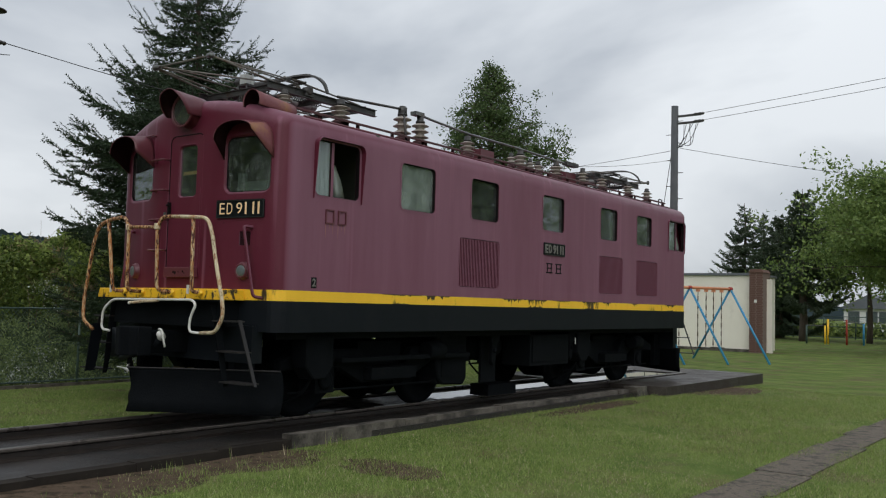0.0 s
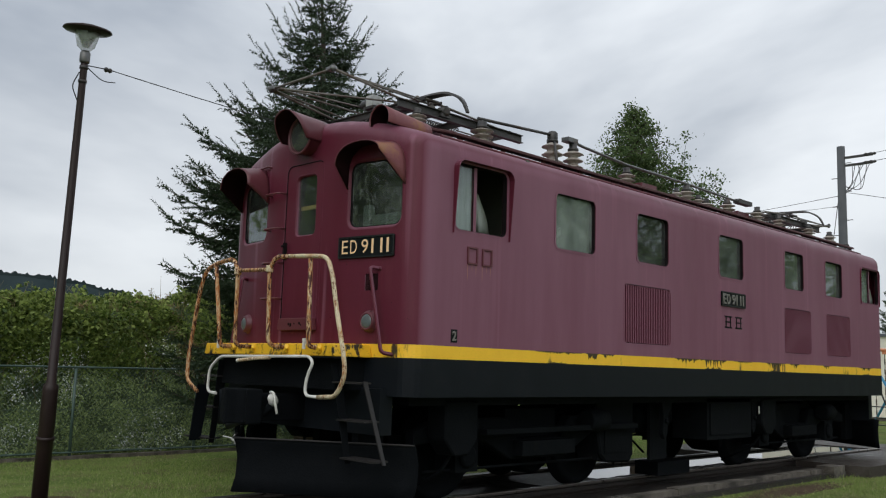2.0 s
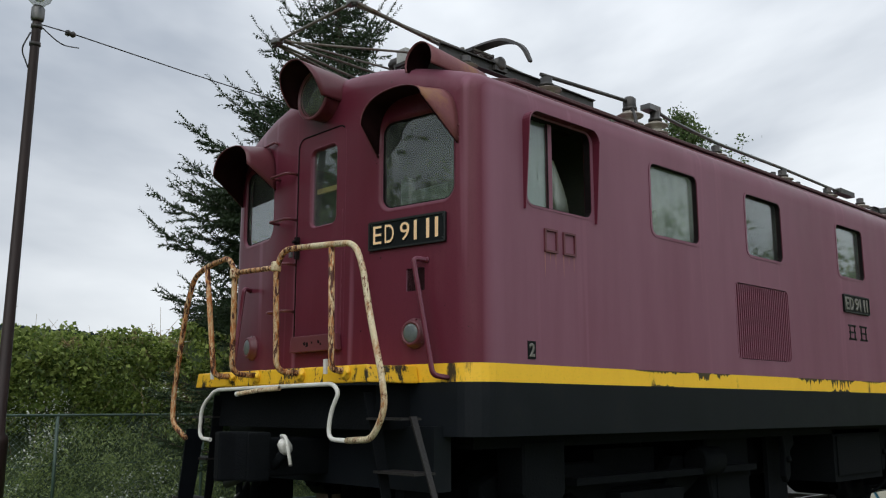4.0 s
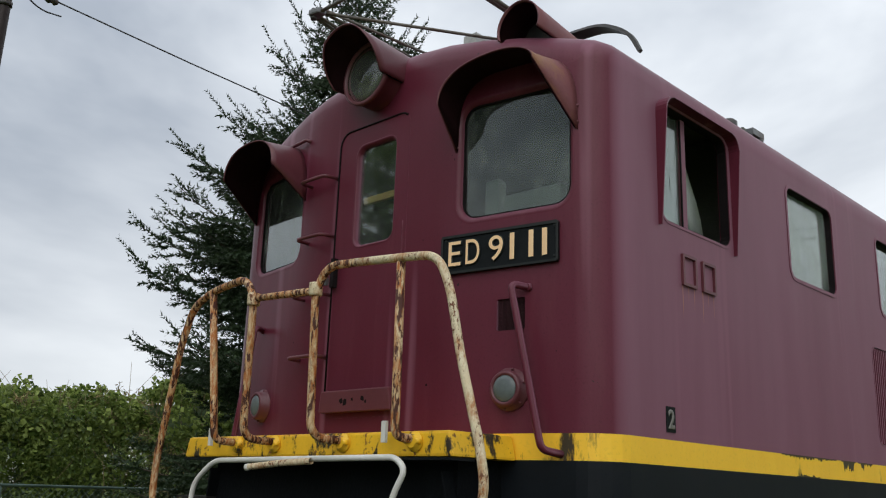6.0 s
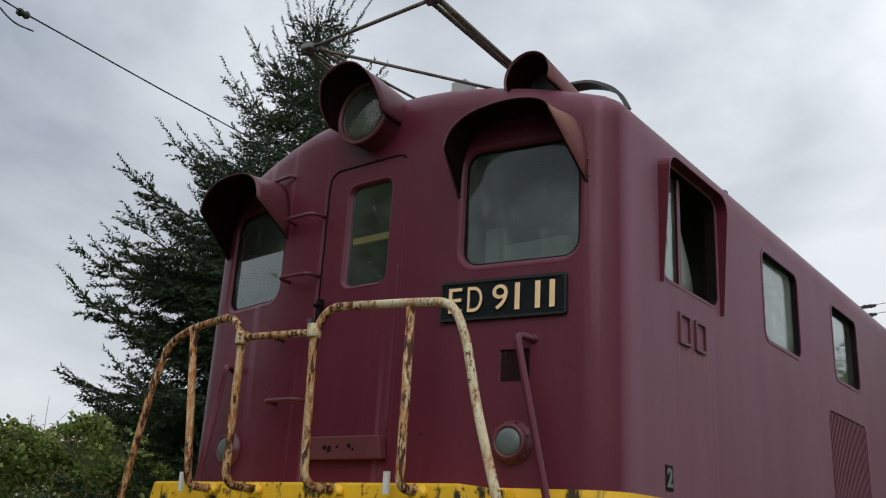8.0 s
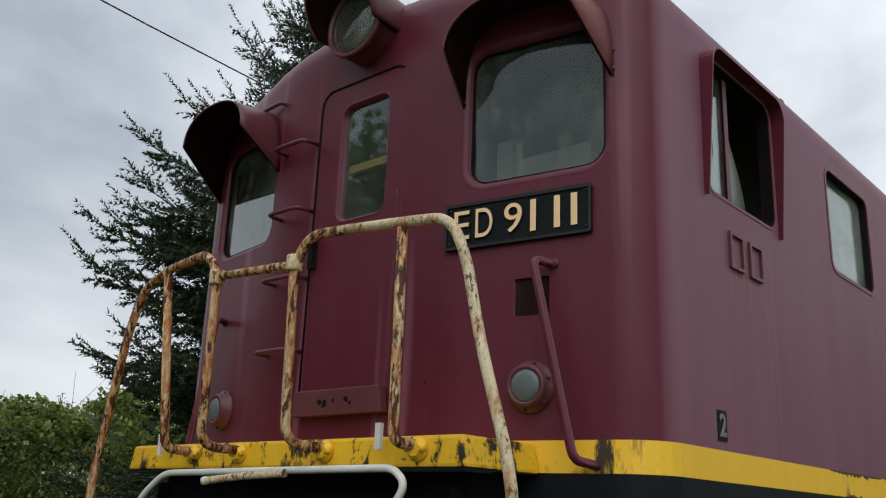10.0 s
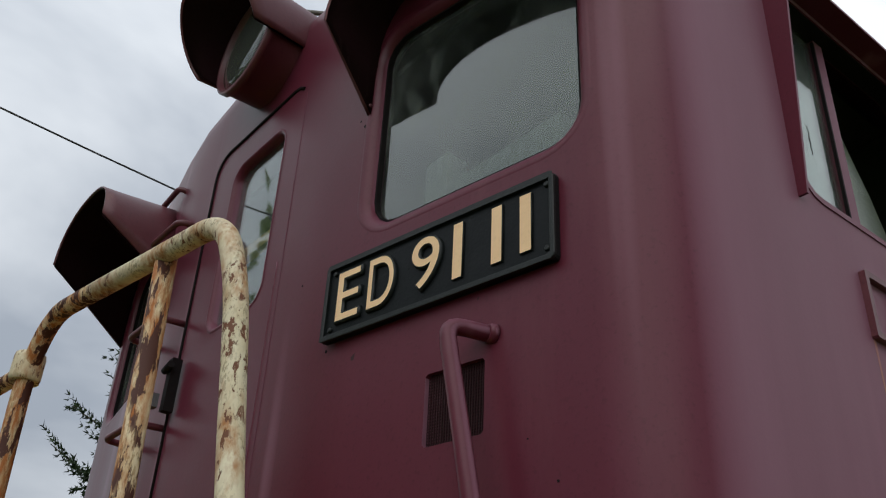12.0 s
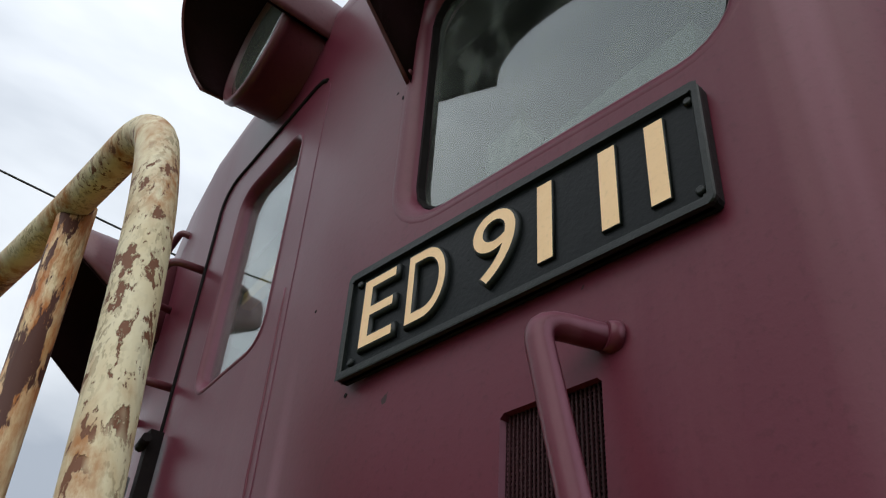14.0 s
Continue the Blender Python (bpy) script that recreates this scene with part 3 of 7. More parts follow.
def body_shell(zb, inset):
    bm = bmesh.new()
    steps = [0, 18, 36, 54, 72, 90]
    rings = []
    for end in (0, 1):
        for a in (steps if not end else steps[::-1]):
            d, back_ = CR * (1 - math.sin(radians(a))), CR * (1 - math.cos(radians(a)))
            hp = half_profile(zb, inset + d)
            row = []
            for x, z in hp:
                yy = sweep(x) + back_ + inset
                yy = BLEN - yy if end else yy
                row.append((bm.verts.new((x, yy, z)), bm.verts.new((-x, yy, z)) if x > 1e-6 else None))
            rings.append((row, [p[0] for p in row] + [p[1] for p in row[-2::-1]]))
    for (_, fa), (_, fb) in zip(rings, rings[1:]):
        for i in range(len(fa) - 1):
            bm.faces.new((fa[i], fa[i + 1], fb[i + 1], fb[i])).smooth = True
    caps = []
    for row, _ in (rings[0], rings[-1]):
        end = row is rings[-1][0]
        rows = []
        for r_, l_ in row[:-1]:
            k_ = min(1.0, r_.co.x / 1.1)
            half = [(c * k_, (BLEN - inset - sweep(c * k_)) if end else inset + sweep(c * k_)) for c in COLS]
            rows.append([r_] + [bm.verts.new((x, yy, r_.co.z)) for x, yy in half] + [bm.verts.new((-x, yy, r_.co.z)) for x, yy in half[::-1]] + [l_])
        for p, q in zip(rows, rows[1:]):
            for k in range(len(p) - 1):
                bm.faces.new((p[k], p[k + 1], q[k + 1], q[k])).smooth = True
        bm.faces.new((*rows[-1], row[-1][0]))
        caps.append(rows[0])
    for k in range(len(rings) - 1):
        a, b = rings[k][0][0], rings[k + 1][0][0]
        first = caps[0] if k == 0 else [a[0], a[1]]
        last = caps[1] if k == len(rings) - 2 else [b[0], b[1]]
        bm.faces.new((*first, *last[::-1]))
    bmesh.ops.recalc_face_normals(bm, faces=bm.faces)
    return bm


def plan_outline(proud):
    pts = []
    for a in (0, 18, 36, 54, 72, 90):
        d, back_ = CR * (1 - math.sin(radians(a))), CR * (1 - math.cos(radians(a)))
        x = HALFW - d
        pts.append((x + proud, sweep(x) + back_ - proud))
    right = [(c, sweep(c) - proud) for c in COLS[::-1]] + pts
    q = right + [(x, BLEN - y_) for x, y_ in right[::-1]]
    return q + [(-x, y_) for x, y_ in q[::-1]]


# side windows: start, end, sill, head along the body
SIDE_WINS = [(0.590, 1.275, 2.685, 3.295), (1.995, 2.675, 2.672, 3.245), (3.43, 4.095, 2.685, 3.245), (5.25, 5.90, 2.69, 3.235),
             (7.08, 7.71, 2.69, 3.235), (8.45, 9.09, 2.69, 3.235), (9.84, 10.58, 2.70, 3.255)]
LOUVERS = [(3.19, 4.13, 1.80, 2.445, 27), (7.06, 7.92, 1.815, 2.44, 26), (8.46, 9.35, 1.815, 2.44, 26)]
FRONT_WINS = [(0.613, 1.242, 2.666, 3.295), (-1.205, -0.627, 2.662, 3.295)]
DOOR_WIN = (-0.135, 0.185, 2.665, 3.245)

cuts = [body_shell(1.5, 0.045)]
for y0, y1, z0, z1 in SIDE_WINS:
    cuts.append(prism(bmesh.new(), rrect(y0, y1, z0, z1, 0.07), 1.0, 1.6, side_put))
for y0, y1, z0, z1, _ in LOUVERS:
    cuts.append(prism(bmesh.new(), rrect(y0, y1, z0, z1, 0.06), 1.25, 1.6, side_put))
for x0, x1, z0, z1 in FRONT_WINS:
    cuts.append(prism(bmesh.new(), rrect(x0, x1, z0, z1, 0.105, 6), -0.3, 0.45, front_put))
cuts.append(prism(bmesh.new(), rrect(-0.24, 0.24, 1.85, 3.30, 0.06), -0.3, 0.3, front_put))
cuts.append(prism(bmesh.new(), rrect(0.858, 1.004, 2.128, 2.273, 0.006, 1), -0.3, 0.4, front_put))
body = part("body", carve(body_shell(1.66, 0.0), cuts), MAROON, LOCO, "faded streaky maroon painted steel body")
for p_ in body.data.polygons:
    p_.use_smooth = True
body.data.set_sharp_from_angle(angle=radians(32))
part("stripe", prism(bmesh.new(), plan_outline(0.002), 1.56, 1.672, lambda a, b, h: (a, b, h)), YELLOW, LOCO, "yellow stripe with dark flaking stains")
part("side_sill", prism(bmesh.new(), plan_outline(0.005), 1.24, 1.56, lambda a, b, h: (a, b, h)), BLACK, LOCO, "glossy black side sill")


STAIN = surf("flaked_stain", (0.040, 0.030, 0.012), (0.085, 0.062, 0.020), scale=30, rough=0.8, bump=0.4, fine=120, dist=0.003)


def stripe_stain(y0, y1, deep, seed, from_top=True):
    """Dark flaking along one edge of the stripe, hanging in uneven teeth."""
    rn = random.Random(seed)
    n = max(6, int((y1 - y0) / 0.014))
    edge_z, sg = (1.6735, -1) if from_top else (1.5585, 1)
    pts = [(y0, edge_z)]
    for k in range(n + 1):
        u = k / n
        env = min(1.0, 4 * u, 4 * (1 - u))
        pts.append((y0 + (y1 - y0) * u, edge_z + sg * (0.005 + deep * env * rn.random() ** 1.8)))
    pts.append((y1, edge_z))
    part("stain", prism(bmesh.new(), pts, HALFW + 0.0015, HALFW + 0.0032, side_put), STAIN, LOCO, "dark flaking stain hanging over the stripe")


for k, (ya, yb, dp) in enumerate(((1.72, 2.45, 0.018), (2.52, 2.74, 0.09), (2.78, 3.02, 0.05), (4.22, 4.75, 0.06), (4.78, 5.42, 0.10), (5.6, 6.1, 0.02), (6.5, 7.0, 0.085), (7.2, 7.5, 0.06), (8.3, 8.6, 0.05), (9.7, 10.2, 0.06))):
    stripe_stain(ya, yb, dp, 40 + k)
for k, (ya, yb, dp) in enumerate(((1.9, 2.2, 0.02), (4.9, 5.3, 0.04), (6.6, 6.9, 0.03), (9.8, 10.1, 0.03))):
    stripe_stain(ya, yb, dp, 70 + k, False)


def window(name, outline_args, put, at, depth, glass, r=0.07, rim=0.009, proud=0.004, sign=1, kind_label=""):
    """A rubber-sealed pane set into the wall."""
    a0, a1, b0, b1 = outline_args
    fr = part(name, ring(bmesh.new(), rrect(a0 - rim, a1 + rim, b0 - rim, b1 + rim, r + rim), rrect(a0 + 0.012, a1 - 0.012, b0 + 0.012, b1 - 0.012, r - 0.012),
                         at - sign * 0.044, at + sign * proud, put), MAROON, LOCO, kind_label)
    part("seal", ring(bmesh.new(), rrect(a0 + 0.011, a1 - 0.011, b0 + 0.011, b1 - 0.011, r - 0.011), rrect(a0 + 0.016, a1 - 0.016, b0 + 0.016, b1 - 0.016, r - 0.016),
                      at - sign * 0.0395, at - sign * 0.004, put), GASKET, fr, "black rubber seal")
    g = part("pane", prism(bmesh.new(), rrect(a0, a1, b0, b1, r), at - sign * (depth + 0.004), at - sign * depth, put), glass, fr, "dusty window glass")
    g.visible_shadow = False
    return fr


for i, w in enumerate(SIDE_WINS[1:6]):
    window("window", w, side_put, HALFW, 0.040, (GLASS_DUSTY, GLASS_CLEAR, GLASS, GLASS, GLASS)[i])


def recess(x0, x1, z0, z1, r, face, put, wide=0.014):
    """A pressed, rounded lip that rolls from the wall down to the pane."""
    bm = bmesh.new()
    loops = []
    for u, d in ((-0.55, 0.0012), (-0.35, -0.0004), (-0.07, -0.0003), (0.28, 0.002), (0.64, 0.008), (0.90, 0.018), (1.0, 0.034), (1.0, 0.05), (-0.14, 0.05)):
        off, h = u * wide, face + d
        loops.append([bm.verts.new(put(a, b, h)) for a, b in rrect(x0 + off, x1 - off, z0 + off, z1 - off, r - off, 6)])
    n = len(loops[0])
    for p, q in zip(loops, loops[1:]):
        for k in range(n):
            bm.faces.new((p[k], p[(k + 1) % n], q[(k + 1) % n], q[k])).smooth = True
    bmesh.ops.recalc_face_normals(bm, faces=bm.faces)
    return bm


def front_window(x0, x1, z0, z1):
    """A pane on the swept front panel, so that it follows the panel's angle."""
    def put(a, b, h):
        return (a, sweep(a) + h, b)
    r = 0.105
    fr = part("window", recess(x0, x1, z0, z1, r, 0.0, put, 0.026), MAROON, LOCO)
    g = part("pane", prism(bmesh.new(), rrect(x0 + 0.01, x1 - 0.01, z0 + 0.01, z1 - 0.01, r - 0.01), 0.034, 0.038, put), GLASS_FRONT, fr, "dusty window glass")
    g.visible_shadow = False
    part("seal", ring(bmesh.new(), rrect(x0 + 0.025, x1 - 0.025, z0 + 0.025, z1 - 0.025, r - 0.025), rrect(x0 + 0.030, x1 - 0.030, z0 + 0.030, z1 - 0.030, r - 0.030), 0.020, 0.0335, put), GASKET, fr, "black rubber seal")


for w in FRONT_WINS:
    front_window(*w)


def fin_hood(y0, y1, z0, z1, r, deep_top, deep_low):
    """A rain fin bent round the top and both sides of a window, deep above and tapering down."""
    top = [(y0, z0)] + [(y0 + r - r * math.cos(a * 0.2618), z1 - r + r * math.sin(a * 0.2618)) for a in range(7)]
    top += [(y1 - r + r * math.sin(a * 0.2618), z1 - r + r * math.cos(a * 0.2618)) for a in range(7)] + [(y1, z0)]
    bm = bmesh.new()
    t = 0.007
    loops = []
    for y_, z_ in top:
        k = (z_ - z0) / (z1 - z0)
        d = deep_low + (deep_top - deep_low) * min(1.0, k * 1.15)
        iy, iz = (t if y_ < y0 + r else -t if y_ > y1 - r else 0), (-t if z_ > z1 - r else 0)
        loops.append([bm.verts.new(p) for p in ((1.392, y_, z_), (1.40 + d, y_, z_), (1.40 + d, y_ + iy, z_ + iz), (1.392, y_ + iy, z_ + iz))])
    for p, q in zip(loops, loops[1:]):
        for k in range(4):
            bm.faces.new((p[k], p[(k + 1) % 4], q[(k + 1) % 4], q[k]))
    bm.faces.new(loops[0][::-1])
    bm.faces.new(loops[-1])
    bmesh.ops.recalc_face_normals(bm, faces=bm.faces)
    return bm


def cab_side_window(y0, y1, z0, z1, flip):
    """Sliding cab window with a mullion, a rain fin round it, a pale reflection sheet and a curtain behind."""
    fr = part("cab_window", ring(bmesh.new(), rrect(y0 - 0.008, y1 + 0.008, z0 - 0.008, z1 + 0.008, 0.078), rrect(y0 + 0.006, y1 - 0.006, z0 + 0.006, z1 - 0.006, 0.064), 1.345, 1.403, side_put), MAROON, LOCO)
    part("seal", ring(bmesh.new(), rrect(y0 + 0.005, y1 - 0.005, z0 + 0.005, z1 - 0.005, 0.065), rrect(y0 + 0.010, y1 - 0.010, z0 + 0.010, z1 - 0.010, 0.060), 1.35, 1.399, side_put), GASKET, fr, "black rubber seal")
    ym = y0 + (y1 - y0) * (0.58 if flip else 0.42)
    part("mullion", block(1.342, 1.366, ym - 0.024, ym + 0.018, z0 + 0.01, z1 - 0.01, 0.005), MAROON, fr, "maroon sash bar")
    part("sash_seal", block(1.360, 1.368, ym - 0.030, ym - 0.024, z0 + 0.02, z1 - 0.02, 0.001), GASKET, fr)
    g = part("pane", block(1.350, 1.354, y0 + 0.006, ym - 0.02, z0 + 0.006, z1 - 0.006), GLASS, fr, "dusty window glass")
    g.visible_shadow = False
    part("rain_fin", fin_hood(y0 - 0.026, y1 + 0.036, z0 - 0.030, z1 + 0.016, 0.085, 0.022 if flip else 0.062, 0.012 if flip else 0.020), MAROON, fr, "maroon rain fin bent over the window")
    # Pale sheet behind the pane: the reflected sky is put into its colour
    cv = bmesh.new()
    n = 14
    a = [cv.verts.new((1.325 + 0.008 * math.sin(k * 1.9), y0 + 0.01 + (ym - y0 - 0.02) * k / n, z1)) for k in range(n + 1)]
    b = [cv.verts.new((1.325 + 0.010 * math.sin(k * 1.9 + 0.4), y0 + 0.01 + (ym - y0 - 0.01) * k / n, z0)) for k in range(n + 1)]
    for k in range(n):
        cv.faces.new((a[k], a[k + 1], b[k + 1], b[k])).smooth = True
    bmesh.ops.solidify(cv, geom=cv.faces[:], thickness=0.003)
    part("curtain", cv, CURTAIN, fr, "pale grey sheet standing for the sky reflected in the pane")
    rt = random.Random(8)
    for yc, zc, ln in ((y0 + 0.165, z0 + 0.235, 0.085), (y0 + 0.045, z0 + 0.205, 0.10)):
        left = [(yc + rt.uniform(-0.004, 0.002), zc + ln * (k / 8 - 0.5)) for k in range(9)]
        right = [(p + 0.002 + rt.uniform(0.001, 0.006) * (1 - abs(k - 4) / 5), q) for k, (p, q) in enumerate(left)]
        part("tear", prism(bmesh.new(), left + right[::-1], 1.3545, 1.3550, side_put), GASKET, fr, "thin dark tear in the film on the glass")
    cv = bmesh.new()
    edge = [(0.0, 0.045), (0.2, 0.085), (0.45, 0.140), (0.7, 0.180), (1.0, 0.205)]
    zt, zb = z1 - 0.24, z0 + 0.012
    a = [cv.verts.new((1.340, ym + 0.018, zt + (zb - zt) * u)) for u, _ in edge]
    m_ = [cv.verts.new((1.328, ym + 0.018 + w * 0.5, zt + (zb - zt) * u)) for u, w in edge]
    b = [cv.verts.new((1.342, ym + 0.018 + w, zt + (zb - zt) * u)) for u, w in edge]
    for p, q in ((a, m_), (m_, b)):
        for k in range(len(edge) - 1):
            cv.faces.new((p[k], p[k + 1], q[k + 1], q[k])).smooth = True
    bmesh.ops.solidify(cv, geom=cv.faces[:], thickness=0.003)
    part("curtain", cv, CURTAIN, fr, "pale curtain gathered aside")


cab_side_window(*SIDE_WINS[0], False)
cab_side_window(*SIDE_WINS[6], True)

# curtain behind one middle window; added boards carry the reflected grey-green of two
for w, off, mat_ in ((SIDE_WINS[1], 0.06, CURTAIN), (SIDE_WINS[4], 0.10, DARKIN), (SIDE_WINS[5], 0.10, DARKIN)):
    cv = bmesh.new()
    n = 22
    a = [[cv.verts.new((1.355 - off + (0.008 * math.sin(k * 1.7) if mat_ is CURTAIN else 0), w[0] - 0.03 + (w[1] - w[0] + 0.06) * k / n, z)) for k in range(n + 1)] for z in (w[2] - 0.03, w[3] + 0.03)]
    for k in range(n):
        cv.faces.new((a[0][k], a[0][k + 1], a[1][k + 1], a[1][k])).smooth = True
    bmesh.ops.solidify(cv, geom=cv.faces[:], thickness=0.004)
    part("blind", cv, mat_, LOCO, "pale blind behind the glass" if mat_ is CURTAIN else "added board behind the glass, in the grey-green of its reflection")

# cab fittings seen through the glass
part("bulkhead", block(-1.34, 1.34, 1.62, 1.66, 1.69, 3.5), DARKIN, LOCO, "grey-green cab wall")
part("driver_desk", block(0.45, 1.25, 0.36, 0.70, 1.69, 2.80, 0.02), DARKIN, LOCO, "grey-green driver's desk")
part("instrument_box", block(0.685, 0.765, 0.150, 0.21, 2.68, 2.905, 0.008), CURTAIN, LOCO, "small white box behind the glass")
part("sill_board", block(0.80, 1.14, 0.150, 0.20, 2.66, 2.805, 0.012), CURTAIN, LOCO, "pale board along the window sill")
part("shelf_bar", block(-0.128, 0.178, 0.055, 0.080, 2.925, 2.962, 0.004), surf("yellow_wood", (0.5, 0.30, 0.10), (0.42, 0.25, 0.08), scale=9, rough=0.6), LOCO, "yellow wooden bar inside the door")
part("ceiling_lining", block(-1.2, 1.2, 0.25, 1.6, 3.46, 3.48), DARKIN, LOCO)


def louver(y0, y1, z0, z1, n):
    lv = part("louver_panel", ring(bmesh.new(), rrect(y0 - 0.004, y1 + 0.004, z0 - 0.004, z1 + 0.004, 0.062), rrect(y0 + 0.006, y1 - 0.006, z0 + 0.006, z1 - 0.006, 0.054), 1.36, 1.402, side_put), MAROON, LOCO)
    part("louver_back", block(1.335, 1.342, y0 - 0.01, y1 + 0.01, z0 - 0.01, z1 + 0.01), GEAR, lv)
    pitch = (y1 - y0) / n
    me = mesh_of("slat", block(1.384, 1.397, -pitch * 0.21, pitch * 0.21, z0 + 0.012, z1 - 0.012, 0.004, 1), MAROON)
    for i in range(n):
        s = part("slat", me, None, lv)
        s.matrix_basis = Matrix.Translation((0, y0 + pitch * (i + 0.5), 0))


for lv in LOUVERS:
    louver(*lv)

RUNRUST = surf("rust_runs", (0.36, 0.165, 0.095), (0.34, 0.145, 0.14), scale=12, rough=0.7, bump=0.1)
# two card holders under the cab window
for y0, y1 in ((0.755, 0.885), (0.945, 1.075)):
    for yk, ln, wd in ((y0 + 0.01, 0.16, 0.009), (y1 - 0.012, 0.11, 0.007), ((y0 + y1) / 2, 0.07, 0.006)):
        part("rust_run", prism(bmesh.new(), [(yk - wd / 2, 2.402), (yk + wd / 2, 2.402), (yk + wd * 0.3, 2.402 - ln * 0.6), (yk, 2.402 - ln), (yk - wd * 0.35, 2.402 - ln * 0.5)], 1.3995, 1.4004, side_put), RUNRUST, LOCO, "thin rusty run below the card holder")
    part("card_holder", ring(bmesh.new(), rrect(y0, y1, 2.40, 2.555, 0.004, 1), rrect(y0 + 0.014, y1 - 0.014, 2.414, 2.541, 0.004, 1), 1.398, 1.414, side_put), MAROON_DARK, LOCO)


def text_mesh(body_, size, depth, bold, fit_w=None, fit_h=None, spacing=1.0):
    """Characters in the built-in font, as a mesh lying in x and y."""
    cu = bpy.data.curves.new("figure", "FONT")
    cu.body, cu.size, cu.extrude, cu.offset, cu.bevel_depth = body_, size, depth, 0.0, bold
    cu.bevel_resolution = 1
    cu.space_character = spacing
    ob = new("figure", cu)
    me = bpy.data.meshes.new_from_object(ob.evaluated_get(bpy.context.evaluated_depsgraph_get()))
    bpy.data.objects.remove(ob)
    co = np.empty(len(me.vertices) * 3)
    me.vertices.foreach_get("co", co)
    co = co.reshape(-1, 3)
    lo, hi = co.min(0), co.max(0)
    if fit_w:
        co[:, 0] = (co[:, 0] - lo[0]) / (hi[0] - lo[0]) * fit_w
    if fit_h:
        co[:, 1] = (co[:, 1] - lo[1]) / (hi[1] - lo[1]) * fit_h
    me.vertices.foreach_set("co", co.ravel())
    return me


def to_side(me, y, z):
    me.transform(Matrix.Translation((1.40, y, z)) @ Matrix.Rotation(radians(90), 4, "Z") @ Matrix.Rotation(radians(90), 4, "X"))
    return me


# front plate: characters as (text, left, width) on a plate 0.632 wide and 0.184 high
FIGS = [("E", 0.038, 0.080), ("D", 0.138, 0.083), ("9", 0.265, 0.086), ("I", 0.379, 0.027), ("I", 0.478, 0.028), ("I", 0.547, 0.029)]
ANG = math.atan(SLOPE)


def front_plate():
    w, h, x0, z0 = 0.632, 0.184, 0.556, 2.419
    m = Matrix.Translation((x0, SLOPE * (x0 - (BEND0 + BEND1) / 2) - 0.002, z0)) @ Matrix.Rotation(ANG, 4, "Z") @ Matrix.Rotation(radians(90), 4, "X")

    def lay(bm):
        bm.transform(m)
        return bm
    flat = lambda a, b, hh: (a, b, hh)
    pl = part("number_plate", lay(prism(bmesh.new(), rrect(-0.005, w - 0.004, -0.004, h, 0.008, 2), 0, 0.012, flat)), PLATE, LOCO, "black cast plate with raised cream figures")
    rim_ = ring(bmesh.new(), rrect(-0.005, w - 0.004, -0.004, h, 0.009, 2), rrect(0.006, w - 0.015, 0.007, h - 0.011, 0.004, 2), 0.006, 0.020, flat)
    part("plate_rim", bevel(lay(rim_), 0.002, 1), PLATE_RIM, pl, "raised black rim")
    for ch, fx, fw in FIGS:
        me = text_mesh(ch, 0.18, 0.0015, 0.0048 if ch != "I" else 0.001, fw, 0.128)
        me.materials.clear()
        me.materials.append(BRASS)
        me.materials.append(PLATE_RIM)
        for p_ in me.polygons:
            p_.material_index = 0 if p_.normal.z > 0.97 else 1
        me.transform(m @ Matrix.Translation((fx, 0.030, 0.0145)))
        part("figure", me, None, pl)
    for sx, sz in ((0.022, h - 0.022), (w - 0.022, h - 0.022), (0.022, 0.022), (w - 0.022, 0.022)):
        part("screw", lay(lathe(bmesh.new(), [(0.0065, 0.010), (0.0065, 0.016), (0.004, 0.018)], (sx, sz, 0), (0, 0, 1), 10)), PLATE_RIM, pl)


front_plate()


def side_plate():
    w, h, y0, z0 = 0.61, 0.180, 5.295, 2.342
    m = Matrix.Translation((1.40, y0, z0)) @ Matrix.Rotation(radians(90), 4, "Z") @ Matrix.Rotation(radians(90), 4, "X")
    flat = lambda a, b, hh: (a, b, hh)

    def lay(bm):
        bm.transform(m)
        return bm
    pl = part("number_plate", lay(prism(bmesh.new(), rrect(0, w, 0, h, 0.008, 2), 0, 0.014, flat)), PLATE, LOCO, "black cast plate with raised figures on the side")
    part("plate_rim", lay(ring(bmesh.new(), rrect(0, w, 0, h, 0.009, 2), rrect(0.013, w - 0.013, 0.013, h - 0.013, 0.004, 2), 0.010, 0.022, flat)), PLATE_RIM, pl)
    for ch, fx, fw in FIGS:
        me = text_mesh(ch, 0.18, 0.003, 0.0048 if ch != "I" else 0.001, fw, 0.128)
        me.materials.clear()
        me.materials.append(SIDEFIG)
        me.transform(m @ Matrix.Translation((fx - 0.012, 0.026, 0.0170)))
        part("figure", me, None, pl)


side_plate()
# maker's mark: plain shapes
for y0 in (5.385, 5.655):
    for k, (a, b, c, d) in enumerate([(0, 0.18, 0.132, 0.150), (0.015, 0.165, 0.066, 0.084), (0.0, 0.18, 0.0, 0.018), (0.025, 0.045, 0.0, 0.15), (0.135, 0.155, 0.0, 0.15)]):
        part("mark_bar", block(1.399, 1.404, y0 + a, y0 + b, 2.075 + c, 2.075 + d), PLATE, LOCO, "dark cast maker's mark")
# end numeral on the side
sq = part("end_mark", block(1.395, 1.403, 0.578, 0.655, 1.705, 1.818, 0.002, 1), PLATE, LOCO, "small black square with a white numeral")
me = text_mesh("2", 0.1, 0.001, 0.003, 0.05, 0.085)
me.materials.clear()
me.materials.append(SIDEFIG)
part("figure", to_side(me, 0.592, 1.720), None, sq).matrix_basis = Matrix.Translation((0.0045, 0, 0))

